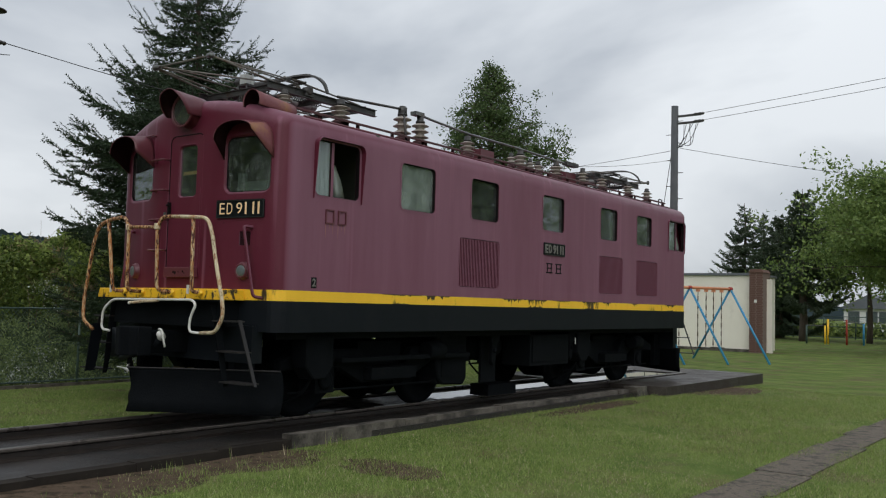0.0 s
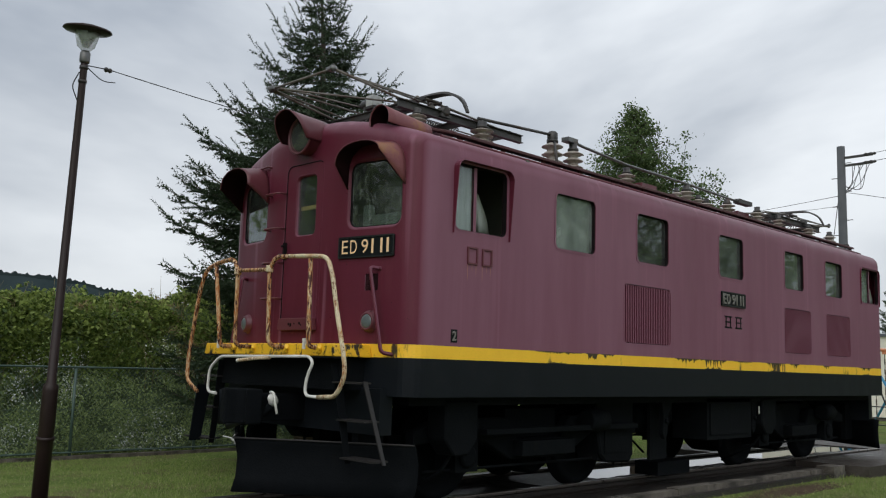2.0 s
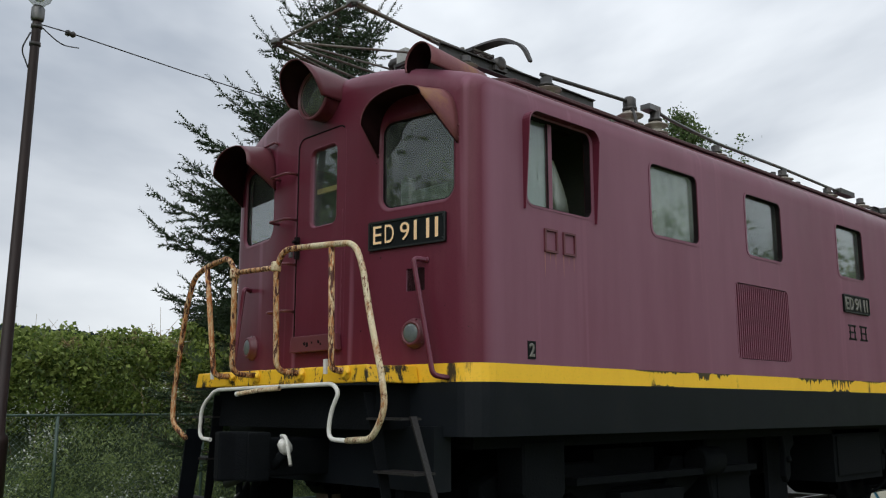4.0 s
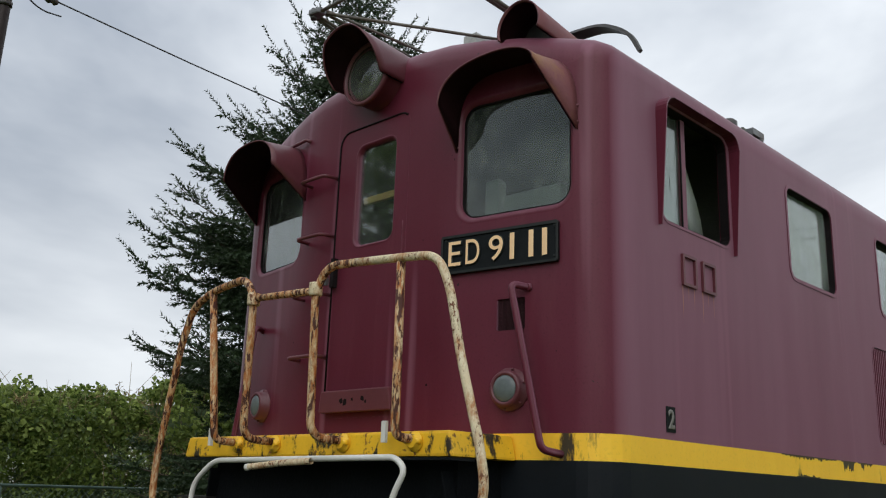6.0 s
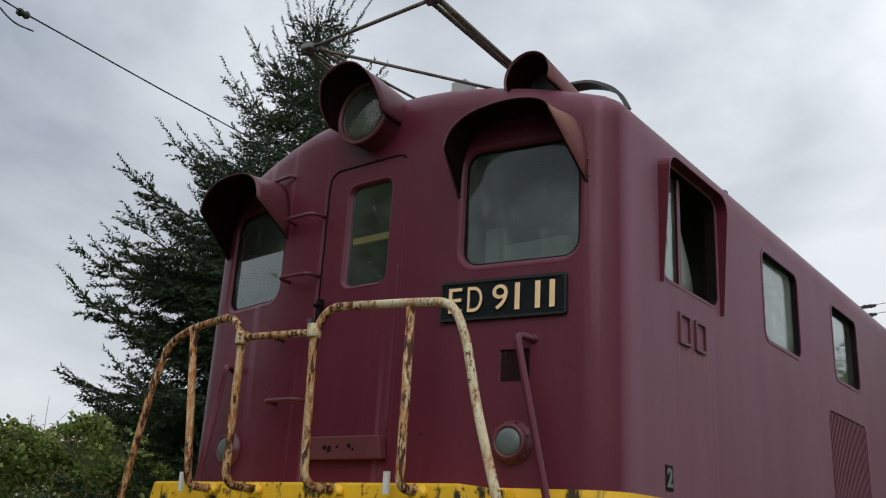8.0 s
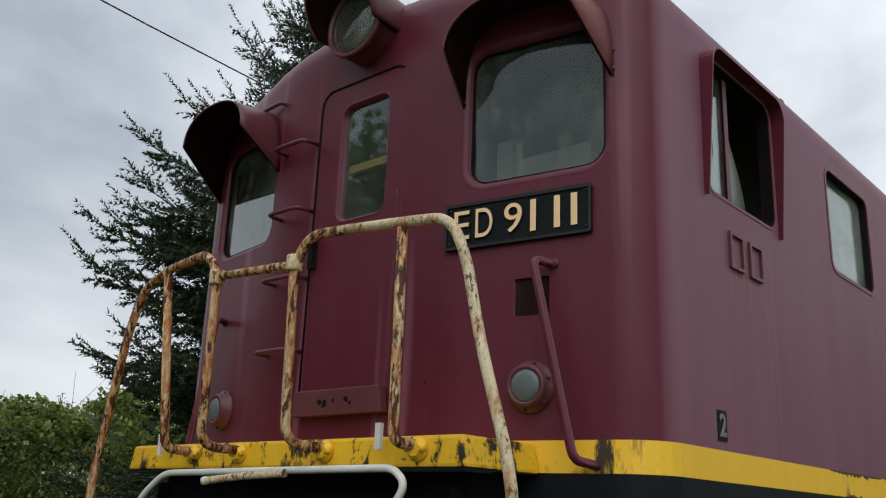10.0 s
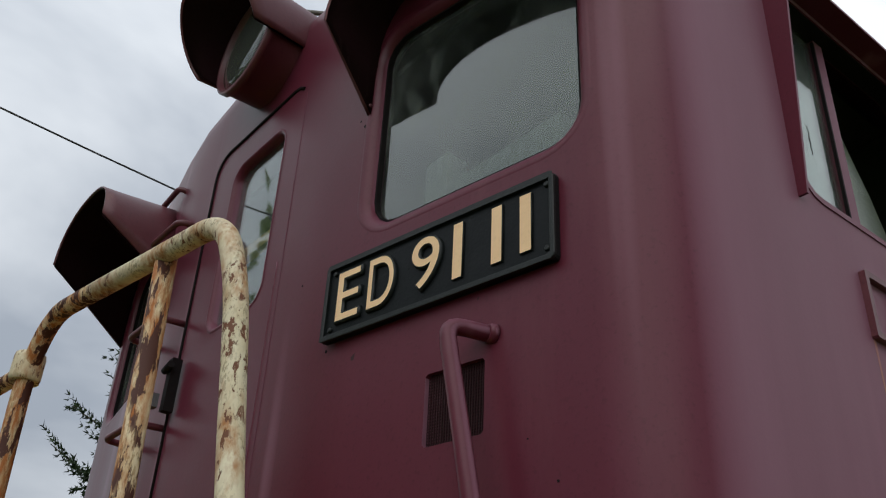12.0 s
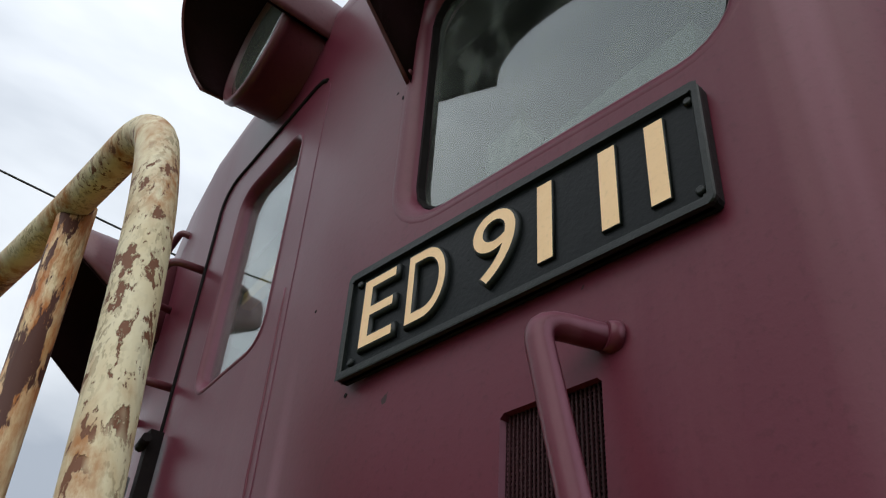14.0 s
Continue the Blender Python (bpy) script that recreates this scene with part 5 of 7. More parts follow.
def bogie(yc):
    for dy in (-1.1, 1.1):
        wheelset(yc + dy)
    for s in (-1, 1):
        out_ = [(yc - 1.75, 0.92), (yc - 1.45, 1.02), (yc - 0.5, 1.02), (yc - 0.35, 0.82), (yc + 0.35, 0.82), (yc + 0.5, 1.02), (yc + 1.45, 1.02), (yc + 1.75, 0.92), (yc + 1.75, 0.80), (yc + 1.3, 0.84), (yc + 0.9, 0.84), (yc + 0.45, 0.62), (yc - 0.45, 0.62), (yc - 0.9, 0.84), (yc - 1.3, 0.84), (yc - 1.75, 0.80)]
        lo, hi = sorted((s * 0.84, s * 0.96))
        bf = part("bogie_frame", bevel(prism(bmesh.new(), out_, lo, hi, side_put), 0.012, 1), GEAR, LOCO)
        part("bolster_spring", block(s * 1.0 - 0.09, s * 1.0 + 0.09, yc - 0.42, yc + 0.42, 0.66, 0.80, 0.03), GEAR, bf)
        part("sand_box", bevel(prism(bmesh.new(), [(yc - 1.62, 1.2), (yc - 1.2, 1.2), (yc - 1.2, 0.86), (yc - 1.32, 0.72), (yc - 1.50, 0.72), (yc - 1.62, 0.86)], *sorted((s * 0.98, s * 1.22)), side_put), 0.015, 1), GEAR, bf)
        part("brake_cylinder", lathe(bmesh.new(), [(0.10, 0), (0.12, 0.02), (0.12, 0.30), (0.05, 0.34)], (s * 1.08, yc + 0.62, 0.98), (0, 1, 0), 16), GEAR, bf)
        part("sand_pipe", tube(bmesh.new(), fillet([(s * 1.1, yc - 1.41, 0.74), (s * 1.0, yc - 1.46, 0.55), (s * 0.62, yc - 1.62, 0.34)], 0.1), 0.016, 8), GEAR, bf)
        part("brake_rod", tube(bmesh.new(), [(s * 0.92, yc - 1.6, 0.56), (s * 0.92, yc + 1.6, 0.56)], 0.014, 8), GEAR, bf)
    part("bogie_beam", block(-0.84, 0.84, yc - 0.4, yc + 0.4, 0.70, 1.1, 0.03), GEAR, LOCO)
    for dy in (-0.62, 0.62):
        part("motor", lathe(bmesh.new(), [(0.30, -0.40), (0.34, -0.34), (0.34, 0.34), (0.30, 0.40)], (0, yc + dy, 0.70), (1, 0, 0), 20), GEAR, LOCO)


bogie(2.35)
bogie(8.35)
part("underframe", block(-1.2, 1.2, 0.3, 10.55, 1.16, 1.25, 0.01), GEAR, LOCO)
eq = part("equipment_box", block(0.72, 1.2, 5.30, 6.45, 0.70, 1.2, 0.02), GEAR, LOCO, "black louvred equipment box under the frame")
part("box_lid", block(1.2, 1.215, 5.36, 6.39, 0.76, 1.14, 0.005), GEAR, eq)
part("equipment_box", block(-1.2, -0.55, 4.6, 6.6, 0.72, 1.2, 0.02), GEAR, LOCO)
for s in (-1, 1):
    at = part("air_tank", lathe(bmesh.new(), [(0.05, 0), (0.16, 0.05), (0.19, 0.12), (0.19, 0.66), (0.16, 0.73), (0.05, 0.78)], (s * 0.72, 4.30, 0.98), (0, 1, 0), 20), GEAR, LOCO)
    part("tank_strap", lathe(bmesh.new(), [(0.19, 0), (0.197, 0.002), (0.197, 0.04), (0.19, 0.042)], (s * 0.72, 4.55, 0.98), (0, 1, 0), 20), BLACK, at)
gc = part("gear_case", bevel(prism(bmesh.new(), [(3.22, 0.93), (3.30, 0.60), (3.40, 0.52), (3.86, 0.50), (3.93, 0.58), (3.93, 1.2), (3.22, 1.2)], 0.70, 1.04, side_put), 0.02, 1), GEAR, LOCO, "black gear case behind the bogie frame")
part("lid", block(1.04, 1.052, 3.36, 3.84, 0.62, 0.90, 0.004), GEAR, gc)
part("drain_tank", block(0.52, 0.84, 4.76, 5.50, 0.27, 0.43, 0.04, 3), GEAR, LOCO, "low black drain tank")
part("safety_hanger", block(0.98, 1.02, 4.30, 4.66, 0.50, 1.2, 0.01), GEAR, LOCO, "black plate hanging from the frame")
for yh in (4.42, 6.62):
    hg_ = part("hanger", bevel(prism(bmesh.new(), [(yh - 0.10, 1.24), (yh + 0.12, 1.24), (yh + 0.14, 1.08), (yh + 0.06, 1.02), (yh + 0.04, 0.80), (yh - 0.02, 0.74), (yh - 0.06, 0.80), (yh - 0.05, 1.02)], 1.10, 1.16, side_put), 0.008, 1), GEAR, LOCO, "black bracket hanging from the frame")
    part("pin", lathe(bmesh.new(), [(0.03, 0), (0.03, 0.02), (0.018, 0.03)], (1.16, yh, 0.95), (1, 0, 0), 10), GEAR, hg_)
for s in (-1, 1):
    part("running_beam", block(s * 1.10 - 0.05, s * 1.10 + 0.05, 1.35, 3.85, 0.885, 0.935, 0.01), GEAR, LOCO, "long black beam along the bogie")
part("white_tag", block(1.216, 1.222, 6.63, 6.652, 1.0, 1.10, 0.003), WHITE, LOCO, "small white painted fitting")
part("rear_beam", block(-1.15, 1.15, BLEN - 0.16, BLEN - 0.02, 0.82, 1.30, 0.02), BLACK, LOCO)
part("rear_deck", block(-1.03, 1.03, BLEN - 0.06, BLEN + 0.33, 1.555, 1.66, 0.012), YELLOW_WORN, LOCO)

# ---- roof gear ----


def roof_z(x):
    return 3.745 - 0.141 * x * x


for s in (-1, 1):
    x = s * 1.02
    wk = part("roof_walk", bevel(prism(bmesh.new(), [(s * 0.80, roof_z(0.80) + 0.09), (s * 1.18, roof_z(1.18) + 0.085), (s * 1.18, roof_z(1.18) + 0.055), (s * 0.80, roof_z(0.80) + 0.06)], 0.75, 10.2, front_put), 0.006, 1), ROOF_MAT, LOCO, "dark roof walkway board")
    yy = 0.9
    while yy < 10.2:
        part("walk_bracket", block(s * 1.12 - 0.012, s * 1.12 + 0.012, yy - 0.02, yy + 0.02, roof_z(1.12) - 0.005, roof_z(1.12) + 0.07), ROOF_MAT, wk)
        yy += 0.62
    part("gutter", tube(bmesh.new(), [(s * 1.235, 0.55, roof_z(1.235) + 0.008), (s * 1.235, 10.3, roof_z(1.235) + 0.008)], 0.014, 8), MAROON_DARK, LOCO, "thin rain gutter rail")


def insulator(x, y, z0, z1, sheds=3, r=0.095, mat_=None, cap=True):
    h = z1 - z0
    prof = [(r * 0.62, 0.0), (r * 0.62, 0.02)]
    top = h * (0.74 if cap else 1.0)
    for k in range(sheds):
        a, b = 0.03 + (top - 0.03) * k / sheds, 0.03 + (top - 0.03) * (k + 1) / sheds
        m = (b - a)
        prof += [(r * 0.5, a), (r * 0.62, a + m * 0.30), (r * 1.0, a + m * 0.38), (r * 1.02, a + m * 0.46), (r * 0.80, a + m * 0.62), (r * 0.5, a + m * 0.9)]
    ins = part("insulator", lathe(bmesh.new(), prof, (x, y, z0), (0, 0, 1), 22), mat_ or PORCELAIN, LOCO, "ribbed porcelain insulator")
    part("foot", lathe(bmesh.new(), [(r * 0.9, -0.05), (r * 0.9, 0.0), (r * 0.65, 0.02)], (x, y, z0), (0, 0, 1), 14), ROOF_MAT, ins)
    if cap:
        part("cap", lathe(bmesh.new(), [(r * 0.55, top), (r * 0.55, top + h * 0.06), (r * 0.40, top + h * 0.10), (r * 0.42, h), (r * 0.3, h + 0.005)], (x, y, z0), (0, 0, 1), 16), PANTO, ins, "dark metal cap")
    return ins


for x, y, z1, n, r in ((0.70, 1.66, 4.00, 3, 0.10), (0.62, 2.92, 4.15, 3, 0.10), (0.70, 3.20, 4.08, 3, 0.095), (0.61, 4.42, 4.02, 3, 0.09), (0.62, 5.84, 4.03, 3, 0.095), (0.65, 6.92, 4.00, 3, 0.095),
                       (0.70, 5.45, 3.92, 2, 0.06), (0.72, 5.98, 3.90, 2, 0.065), (0.55, 6.5, 3.95, 2, 0.08), (0.70, 7.75, 4.0, 3, 0.085), (0.66, 8.55, 4.0, 3, 0.085), (0.70, 9.55, 3.98, 3, 0.09), (0.72, 10.35, 3.95, 2, 0.085)):
    insulator(x, y, roof_z(x) + 0.05, z1, n, r * 1.2)
for x, y, z1 in ((-0.70, 1.66, 3.98), (-0.70, 0.75, 3.95), (0.70, 0.75, 3.93), (-0.62, 4.4, 4.0), (-0.62, 5.8, 4.0), (-0.65, 9.5, 3.96), (-0.65, 8.5, 3.96)):
    insulator(x, y, roof_z(x) + 0.05, z1, 3, 0.09)
part("bus_bar", tube(bmesh.new(), [(0.70, 3.15, 4.10), (0.66, 3.45, 4.09), (0.62, 4.42, 4.055), (0.63, 5.84, 4.05), (0.65, 6.92, 4.02), (0.66, 7.4, 4.01)], 0.017, 10), GREYMETAL, LOCO, "bare grey bus bar")
part("bus_clamp", block(0.64, 0.74, 3.06, 3.24, 4.075, 4.125, 0.012), GREYMETAL, LOCO)
part("bus_clamp", block(0.60, 0.70, 7.2, 7.6, 3.99, 4.05, 0.012), PANTO, LOCO)
part("switch_arm", tube(bmesh.new(), [(0.68, 1.62, 4.03), (0.62, 2.90, 4.13)], 0.017, 8), PANTO, LOCO, "dark disconnector arm")
part("switch_jaw", lathe(bmesh.new(), [(0.05, -0.07), (0.06, -0.05), (0.06, 0.03), (0.04, 0.05)], (0.62, 2.92, 4.12), (0, 0, 1), 16), PANTO, LOCO)
part("switch_post", tube(bmesh.new(), [(0.80, 2.80, roof_z(0.8)), (0.74, 2.82, 3.95), (0.66, 2.9, 4.05)], 0.016, 8), PANTO, LOCO)
for k, y in enumerate((4.75, 7.3)):
    part("roof_box", block(0.25, 0.62, y, y + 0.35, roof_z(0.6), roof_z(0.3) + 0.16, 0.02), MAROON_DARK, LOCO)
part("roof_ring", tube(bmesh.new(), fillet([(1.0, 10.28, roof_z(1.0)), (1.0, 10.28, roof_z(1.0) + 0.12), (1.0, 10.44, roof_z(1.0) + 0.12), (1.0, 10.44, roof_z(1.0))], 0.03), 0.012, 6), PANTO, LOCO)


def pantograph(yb, d):
    """A folded diamond pantograph; d is -1 when its elbow points to the front."""
    def Y(v):
        return yb + d * v

    def rod(name, pts, r, mat=RODS, label="", owner=None):
        return part(name, tube(bmesh.new(), [(x, Y(v), z) for x, v, z in pts], r, 8), mat, owner or pg, label)

    def bar(name, x0, x1, v0, v1, z0, z1, mat=PANTO, owner=None):
        return part(name, block(x0, x1, *sorted((Y(v0), Y(v1))), z0, z1, 0.005, 1), mat, owner or pg)

    pg = part("pantograph", tube(bmesh.new(), [(-0.62, Y(0), 4.02), (0.62, Y(0), 4.02)], 0.030, 14), PANTO, LOCO, "folded dark steel pantograph")
    for s in (-1, 1):
        # channel-shaped base rail: a web with two flanges
        br = bar("base_rail", s * 0.60 - 0.005, s * 0.60 + 0.005, -1.20, 0.62, 3.94, 4.01)
        bar("flange", s * 0.60 - 0.030, s * 0.60 + 0.030, -1.20, 0.62, 4.01, 4.018, PANTO, br)
        bar("flange", s * 0.60 - 0.030, s * 0.60 + 0.030, -1.20, 0.62, 3.932, 3.94, PANTO, br)
        for v in (-1.0, -0.55, 0.20, 0.50):
            part("bolt", lathe(bmesh.new(), [(0.014, 0), (0.014, 0.012), (0.007, 0.016)], (s * 0.60, Y(v), 4.018), (0, 0, 1), 6), RODS, br)
        # four thin rods fan from each elbow back to the shaft and the head
        rod("lower_arm", [(s * 0.56, 0.16, 3.99), (s * 0.50, 1.30, 4.145)], 0.012)
        rod("lower_arm", [(s * 0.49, 0.14, 4.03), (s * 0.48, 1.31, 4.150)], 0.010)
        rod("upper_arm", [(s * 0.44, 1.31, 4.158), (s * 0.41, -0.02, 4.125)], 0.010)
        rod("upper_arm", [(s * 0.42, 1.30, 4.165), (s * 0.33, -0.08, 4.185)], 0.009)
        el = part("elbow", bevel(prism(bmesh.new(), [(s * 0.41, Y(1.28)), (s * 0.50, Y(1.27)), (s * 0.525, Y(1.31)), (s * 0.50, Y(1.350)), (s * 0.42, Y(1.335))], 4.135, 4.172, lambda a, b, h: (a, b, h)), 0.010), GREYMETAL, pg, "worn grey elbow casting")
        part("pin", lathe(bmesh.new(), [(0.016, -0.036), (0.020, -0.026), (0.020, 0.026), (0.016, 0.036)], (s * 0.49, Y(1.315), 4.153), (0, 0, 1), 12), PANTO, el)
        rod("lower_arm", [(s * 0.50, -0.12, 4.03), (s * 0.46, -1.05, 4.06)], 0.013)
        rod("upper_arm", [(s * 0.46, -1.05, 4.07), (s * 0.40, 0.05, 4.175)], 0.010)
        rod("upper_arm", [(s * 0.44, -1.05, 4.08), (s * 0.33, 0.08, 4.195)], 0.009)
        bk = part("bearing", lathe(bmesh.new(), [(0.030, -0.05), (0.052, -0.045), (0.052, 0.045), (0.030, 0.05)], (s * 0.60, Y(0), 4.02), (1, 0, 0), 16), PANTO, pg, "shaft bearing casting")
        bar("bearing_foot", s * 0.60 - 0.04, s * 0.60 + 0.04, -0.07, 0.07, 3.955, 3.99, PANTO, bk)
        lv_ = part("crank", bevel(prism(bmesh.new(), [(Y(-0.03), 4.0), (Y(0.03), 4.0), (Y(0.10), 4.10), (Y(0.06), 4.125), (Y(0.01), 4.07)], s * 0.49 - 0.008, s * 0.49 + 0.008, side_put), 0.003, 1), RODS, pg)
        part("pin", lathe(bmesh.new(), [(0.012, -0.02), (0.012, 0.02)], (s * 0.49, Y(0.08), 4.105), (1, 0, 0), 8), PANTO, lv_)
        # coil spring along the base, between two eyes
        n = 150
        part("main_spring", tube(bmesh.new(), [(s * 0.25 + 0.026 * math.cos(k * 0.75), Y(-0.55 + 0.62 * k / n), 4.00 + 0.026 * math.sin(k * 0.75)) for k in range(n + 1)], 0.0065, 5), PANTO, pg, "long coil spring")
        rod("spring_rod", [(s * 0.25, -0.95, 4.0), (s * 0.25, -0.55, 4.0)], 0.008)
    rod("cross_tube", [(-0.46, 1.31, 4.152), (0.46, 1.31, 4.152)], 0.011)
    rod("brace", [(-0.44, 1.29, 4.155), (0.36, 0.20, 4.10)], 0.010)
    rod("cross_tube", [(-0.46, -1.05, 4.07), (0.46, -1.05, 4.07)], 0.012)
    for v in (-0.95, -0.30, 0.50):
        bb = bar("base_beam", -0.57, 0.57, v - 0.006, v + 0.006, 3.94, 4.0)
        bar("flange", -0.57, 0.57, v - 0.025, v + 0.025, 4.0, 4.007, PANTO, bb)
    part("valve", lathe(bmesh.new(), [(0.02, 0), (0.04, 0.01), (0.04, 0.07), (0.02, 0.09)], (-0.22, Y(0.42), 3.97), (0, -d, 0.1), 12), PANTO, pg)
    for q in range(4):
        rod("pipe", [(0.16 + 0.05 * q, 0.34, 3.88), (0.17 + 0.05 * q, 0.355, 3.97 + 0.012 * q), (0.20 + 0.045 * q, 0.32, 4.02), (0.30 + 0.03 * q, 0.22, 4.035)], 0.008, PANTO)
    cs = bmesh.new()
    rings_ = []
    pts = fillet([(-0.935, 0, 3.95), (-0.87, 0, 4.09), (-0.70, 0, 4.195), (-0.50, 0, 4.215), (0.50, 0, 4.215), (0.70, 0, 4.195), (0.87, 0, 4.09), (0.935, 0, 3.95)], 0.12, 5)
    for i, p in enumerate(pts):
        hw = 0.055 * min(1.0, 0.25 + 3.2 * (0.95 - abs(p.x)))
        dv = (pts[min(i + 1, len(pts) - 1)] - pts[max(i - 1, 0)]).normalized()
        nv = Vector((-dv.z, 0, dv.x)) * 0.011
        rings_.append([cs.verts.new((p.x + sg * nv.x, Y(0.0) + e * hw, p.z + sg * nv.z)) for e, sg in ((-1, -1), (1, -1), (0.8, 1), (-0.8, 1))])
    for a_, b_ in zip(rings_, rings_[1:]):
        for q in range(4):
            cs.faces.new((a_[q], a_[(q + 1) % 4], b_[(q + 1) % 4], b_[q]))
    cs.faces.new(rings_[0][::-1])
    cs.faces.new(rings_[-1])
    bmesh.ops.recalc_face_normals(cs, faces=cs.faces)
    st = part("contact_strip", cs, PANTO, pg, "flat curved contact strip with horns")
    # open head frame: two long bars with cross pieces and small springs
    for v in (-0.115, 0.115):
        hf = bar("head_frame", -0.45, 0.45, v - 0.009, v + 0.009, 4.150, 4.178)
        for x in (-0.33, 0.0, 0.33):
            part("head_spring", lathe(bmesh.new(), [(0.012, 0), (0.018, 0.004), (0.018, 0.028), (0.012, 0.032)], (x, Y(v), 4.178), (0, 0, 1), 8), RODS, hf)
    for x in (-0.44, -0.33, 0.0, 0.33, 0.44):
        bar("head_tie", x - 0.010, x + 0.010, -0.115, 0.115, 4.158, 4.172, RODS, st)
    part("drive_box", block(-0.060, 0.045, Y(0.40) - 0.06, Y(0.40) + 0.06, 4.085, 4.20, 0.012), BOXGREY, pg, "pale grey control box")
    ft = bar("box_foot", -0.085, 0.075, 0.33, 0.47, 4.06, 4.085)
    for x in (-0.075, 0.065):
        for v in (0.34, 0.46):
            rod("leg", [(x, v, 3.78), (x, v, 4.07)], 0.011, PANTO, "", ft)
    part("motor_can", lathe(bmesh.new(), [(0.02, 0), (0.045, 0.012), (0.045, 0.09), (0.026, 0.105), (0.026, 0.13), (0.012, 0.14)], (-0.08, Y(0.40), 4.13), (-1, 0, 0.05), 14), PANTO, pg)
    part("air_cylinder", lathe(bmesh.new(), [(0.02, 0), (0.055, 0.012), (0.055, 0.34), (0.03, 0.36), (0.014, 0.37), (0.014, 0.50)], (0.10, Y(-0.62), 4.0), (0, d, 0), 16), BOXGREY, pg, "grey air cylinder")


pantograph(1.2, -1)
pantograph(9.6, 1)

# ---- vegetation helpers ----


def raw(name, V, F, mat_, parent=None, label="", kind=""):
    me = bpy.data.meshes.new(name)
    V = np.asarray(V, dtype=np.float64).reshape(-1, 3)
    me.from_pydata(V.tolist(), [], F if isinstance(F, list) else F.tolist())
    me.materials.append(mat_)
    return part(name, me, None, parent, label, kind)


def leaf_cloud(P, size, rng, aspect=0.55, up=0.5, droop=0.0):
    """Folded diamond leaves at the points P: two triangles each."""
    n = len(P)
    d = rng.normal(size=(n, 3))
    d[:, 2] -= droop
    d /= np.linalg.norm(d, axis=1)[:, None]
    nn = rng.normal(size=(n, 3))
    nn[:, 2] += up * 2
    w = np.cross(d, nn)
    w /= np.linalg.norm(w, axis=1)[:, None] + 1e-9
    nrm = np.cross(w, d)
    s = (size * rng.uniform(0.6, 1.25, n))[:, None]
    a = P - d * s * 0.5
    b = P + w * s * aspect * 0.5 + nrm * s * 0.08
    c = P + d * s * 0.5
    e = P - w * s * aspect * 0.5 + nrm * s * 0.08
    V = np.stack([a, b, c, e], 1).reshape(-1, 3)
    k = np.arange(n)[:, None] * 4
    F = np.concatenate([k + np.array([[0, 1, 2]]), k + np.array([[0, 2, 3]])], 1).reshape(-1, 3)
    return V, F


def needle_tree(name, base, h, rad, seed, label, needle=0.055, width=0.010, whorl=0.30, per=6, z_low=0.4, mat_=None, group="", sparse=1.0, twig_gap=0.085, slope=None, sag=0.55):
    """A conifer: tapered trunk, drooping limbs with side twigs, each twig set with needles."""
    rng = np.random.default_rng(seed)
    T = thing(name, base, label, "tree", group)
    B = Vector(base)
    tr = bmesh.new()
    tube(tr, [B + Vector((0.05 * math.sin(k * 1.3), 0.05 * math.cos(k), h * k / 8)) for k in range(9)], rad * 0.075, 10, taper=0.015)
    V = []
    z = z_low
    while z < h * 0.985:
        t = z / h
        L0 = rad * (1 - t) ** 0.72 * (0.75 + 0.25 * min(1, z / 1.5))
        if slope:
            L0 = min(rad, (h - z) * slope)
        for k in range(per if sag > 0.5 else int(per * (0.50 + 0.85 * (1 - t)))):
            az = rng.uniform(0, 2 * math.pi)
            L = max(0.12, L0 * (rng.uniform(0.72, 1.12) if sag > 0.5 else rng.uniform(0.66, 1.08)))
            if rng.random() > sparse:
                continue
            dirx, diry = math.cos(az), math.sin(az)
            zz = z + rng.uniform(-0.5, 0.5) * whorl
            m = 7
            lift = (0.30 if sag > 0.5 else 0.17) - sag * (1 - t) + rng.uniform(-0.12, 0.12)
            pts = []
            for j in range(m + 1):
                u = j / m
                pts.append(np.array([B.x + dirx * L * u, B.y + diry * L * u, B.z + zz + L * (lift * u - 0.16 * math.sin(u * math.pi) + (0.13 if sag > 0.5 else 0.07) * u ** 3)]))
            tube(tr, [Vector(p) for p in pts], max(0.006, 0.012 * L), 4, caps=False, taper=0.003)
            pts = np.array(pts)
            s = 0.12 * L
            while s < L:
                u = s / L * m
                i = min(int(u), m - 1)
                p = pts[i] + (pts[i + 1] - pts[i]) * (u - i)
                ax = pts[i + 1] - pts[i]
                ax /= np.linalg.norm(ax)
                for sd in (-1, 1):
                    tl = min(0.46 if sag > 0.5 else 0.60, 0.15 + (L - s) * 0.38) * rng.uniform(0.6, 1.1)
                    side = np.array([-diry, dirx, 0]) * sd
                    td = ax * rng.uniform(0.5, 0.9) + side * rng.uniform(0.6, 1.0) + np.array([0, 0, rng.uniform(-0.45, 0.05)])
                    td /= np.linalg.norm(td)
                    nn = max(3, int(tl / (0.026 if sag > 0.5 else 0.036)))
                    q = p + td * np.linspace(0.0, tl, nn)[:, None]
                    V.append(_needles(q, td, rng, needle, width))
                s += twig_gap * rng.uniform(0.7, 1.3)
            V.append(_needles(np.linspace(pts[-2], pts[-1] + (pts[-1] - pts[-2]) * 0.4, 10), pts[-1] - pts[-2], rng, needle, width))
        z += whorl * rng.uniform(0.8, 1.2)
    part("trunk", tr, BARK, T)
    V = np.concatenate(V)
    raw("crown", V, np.arange(len(V)).reshape(-1, 3), mat_ or NEEDLES, T)
    return T


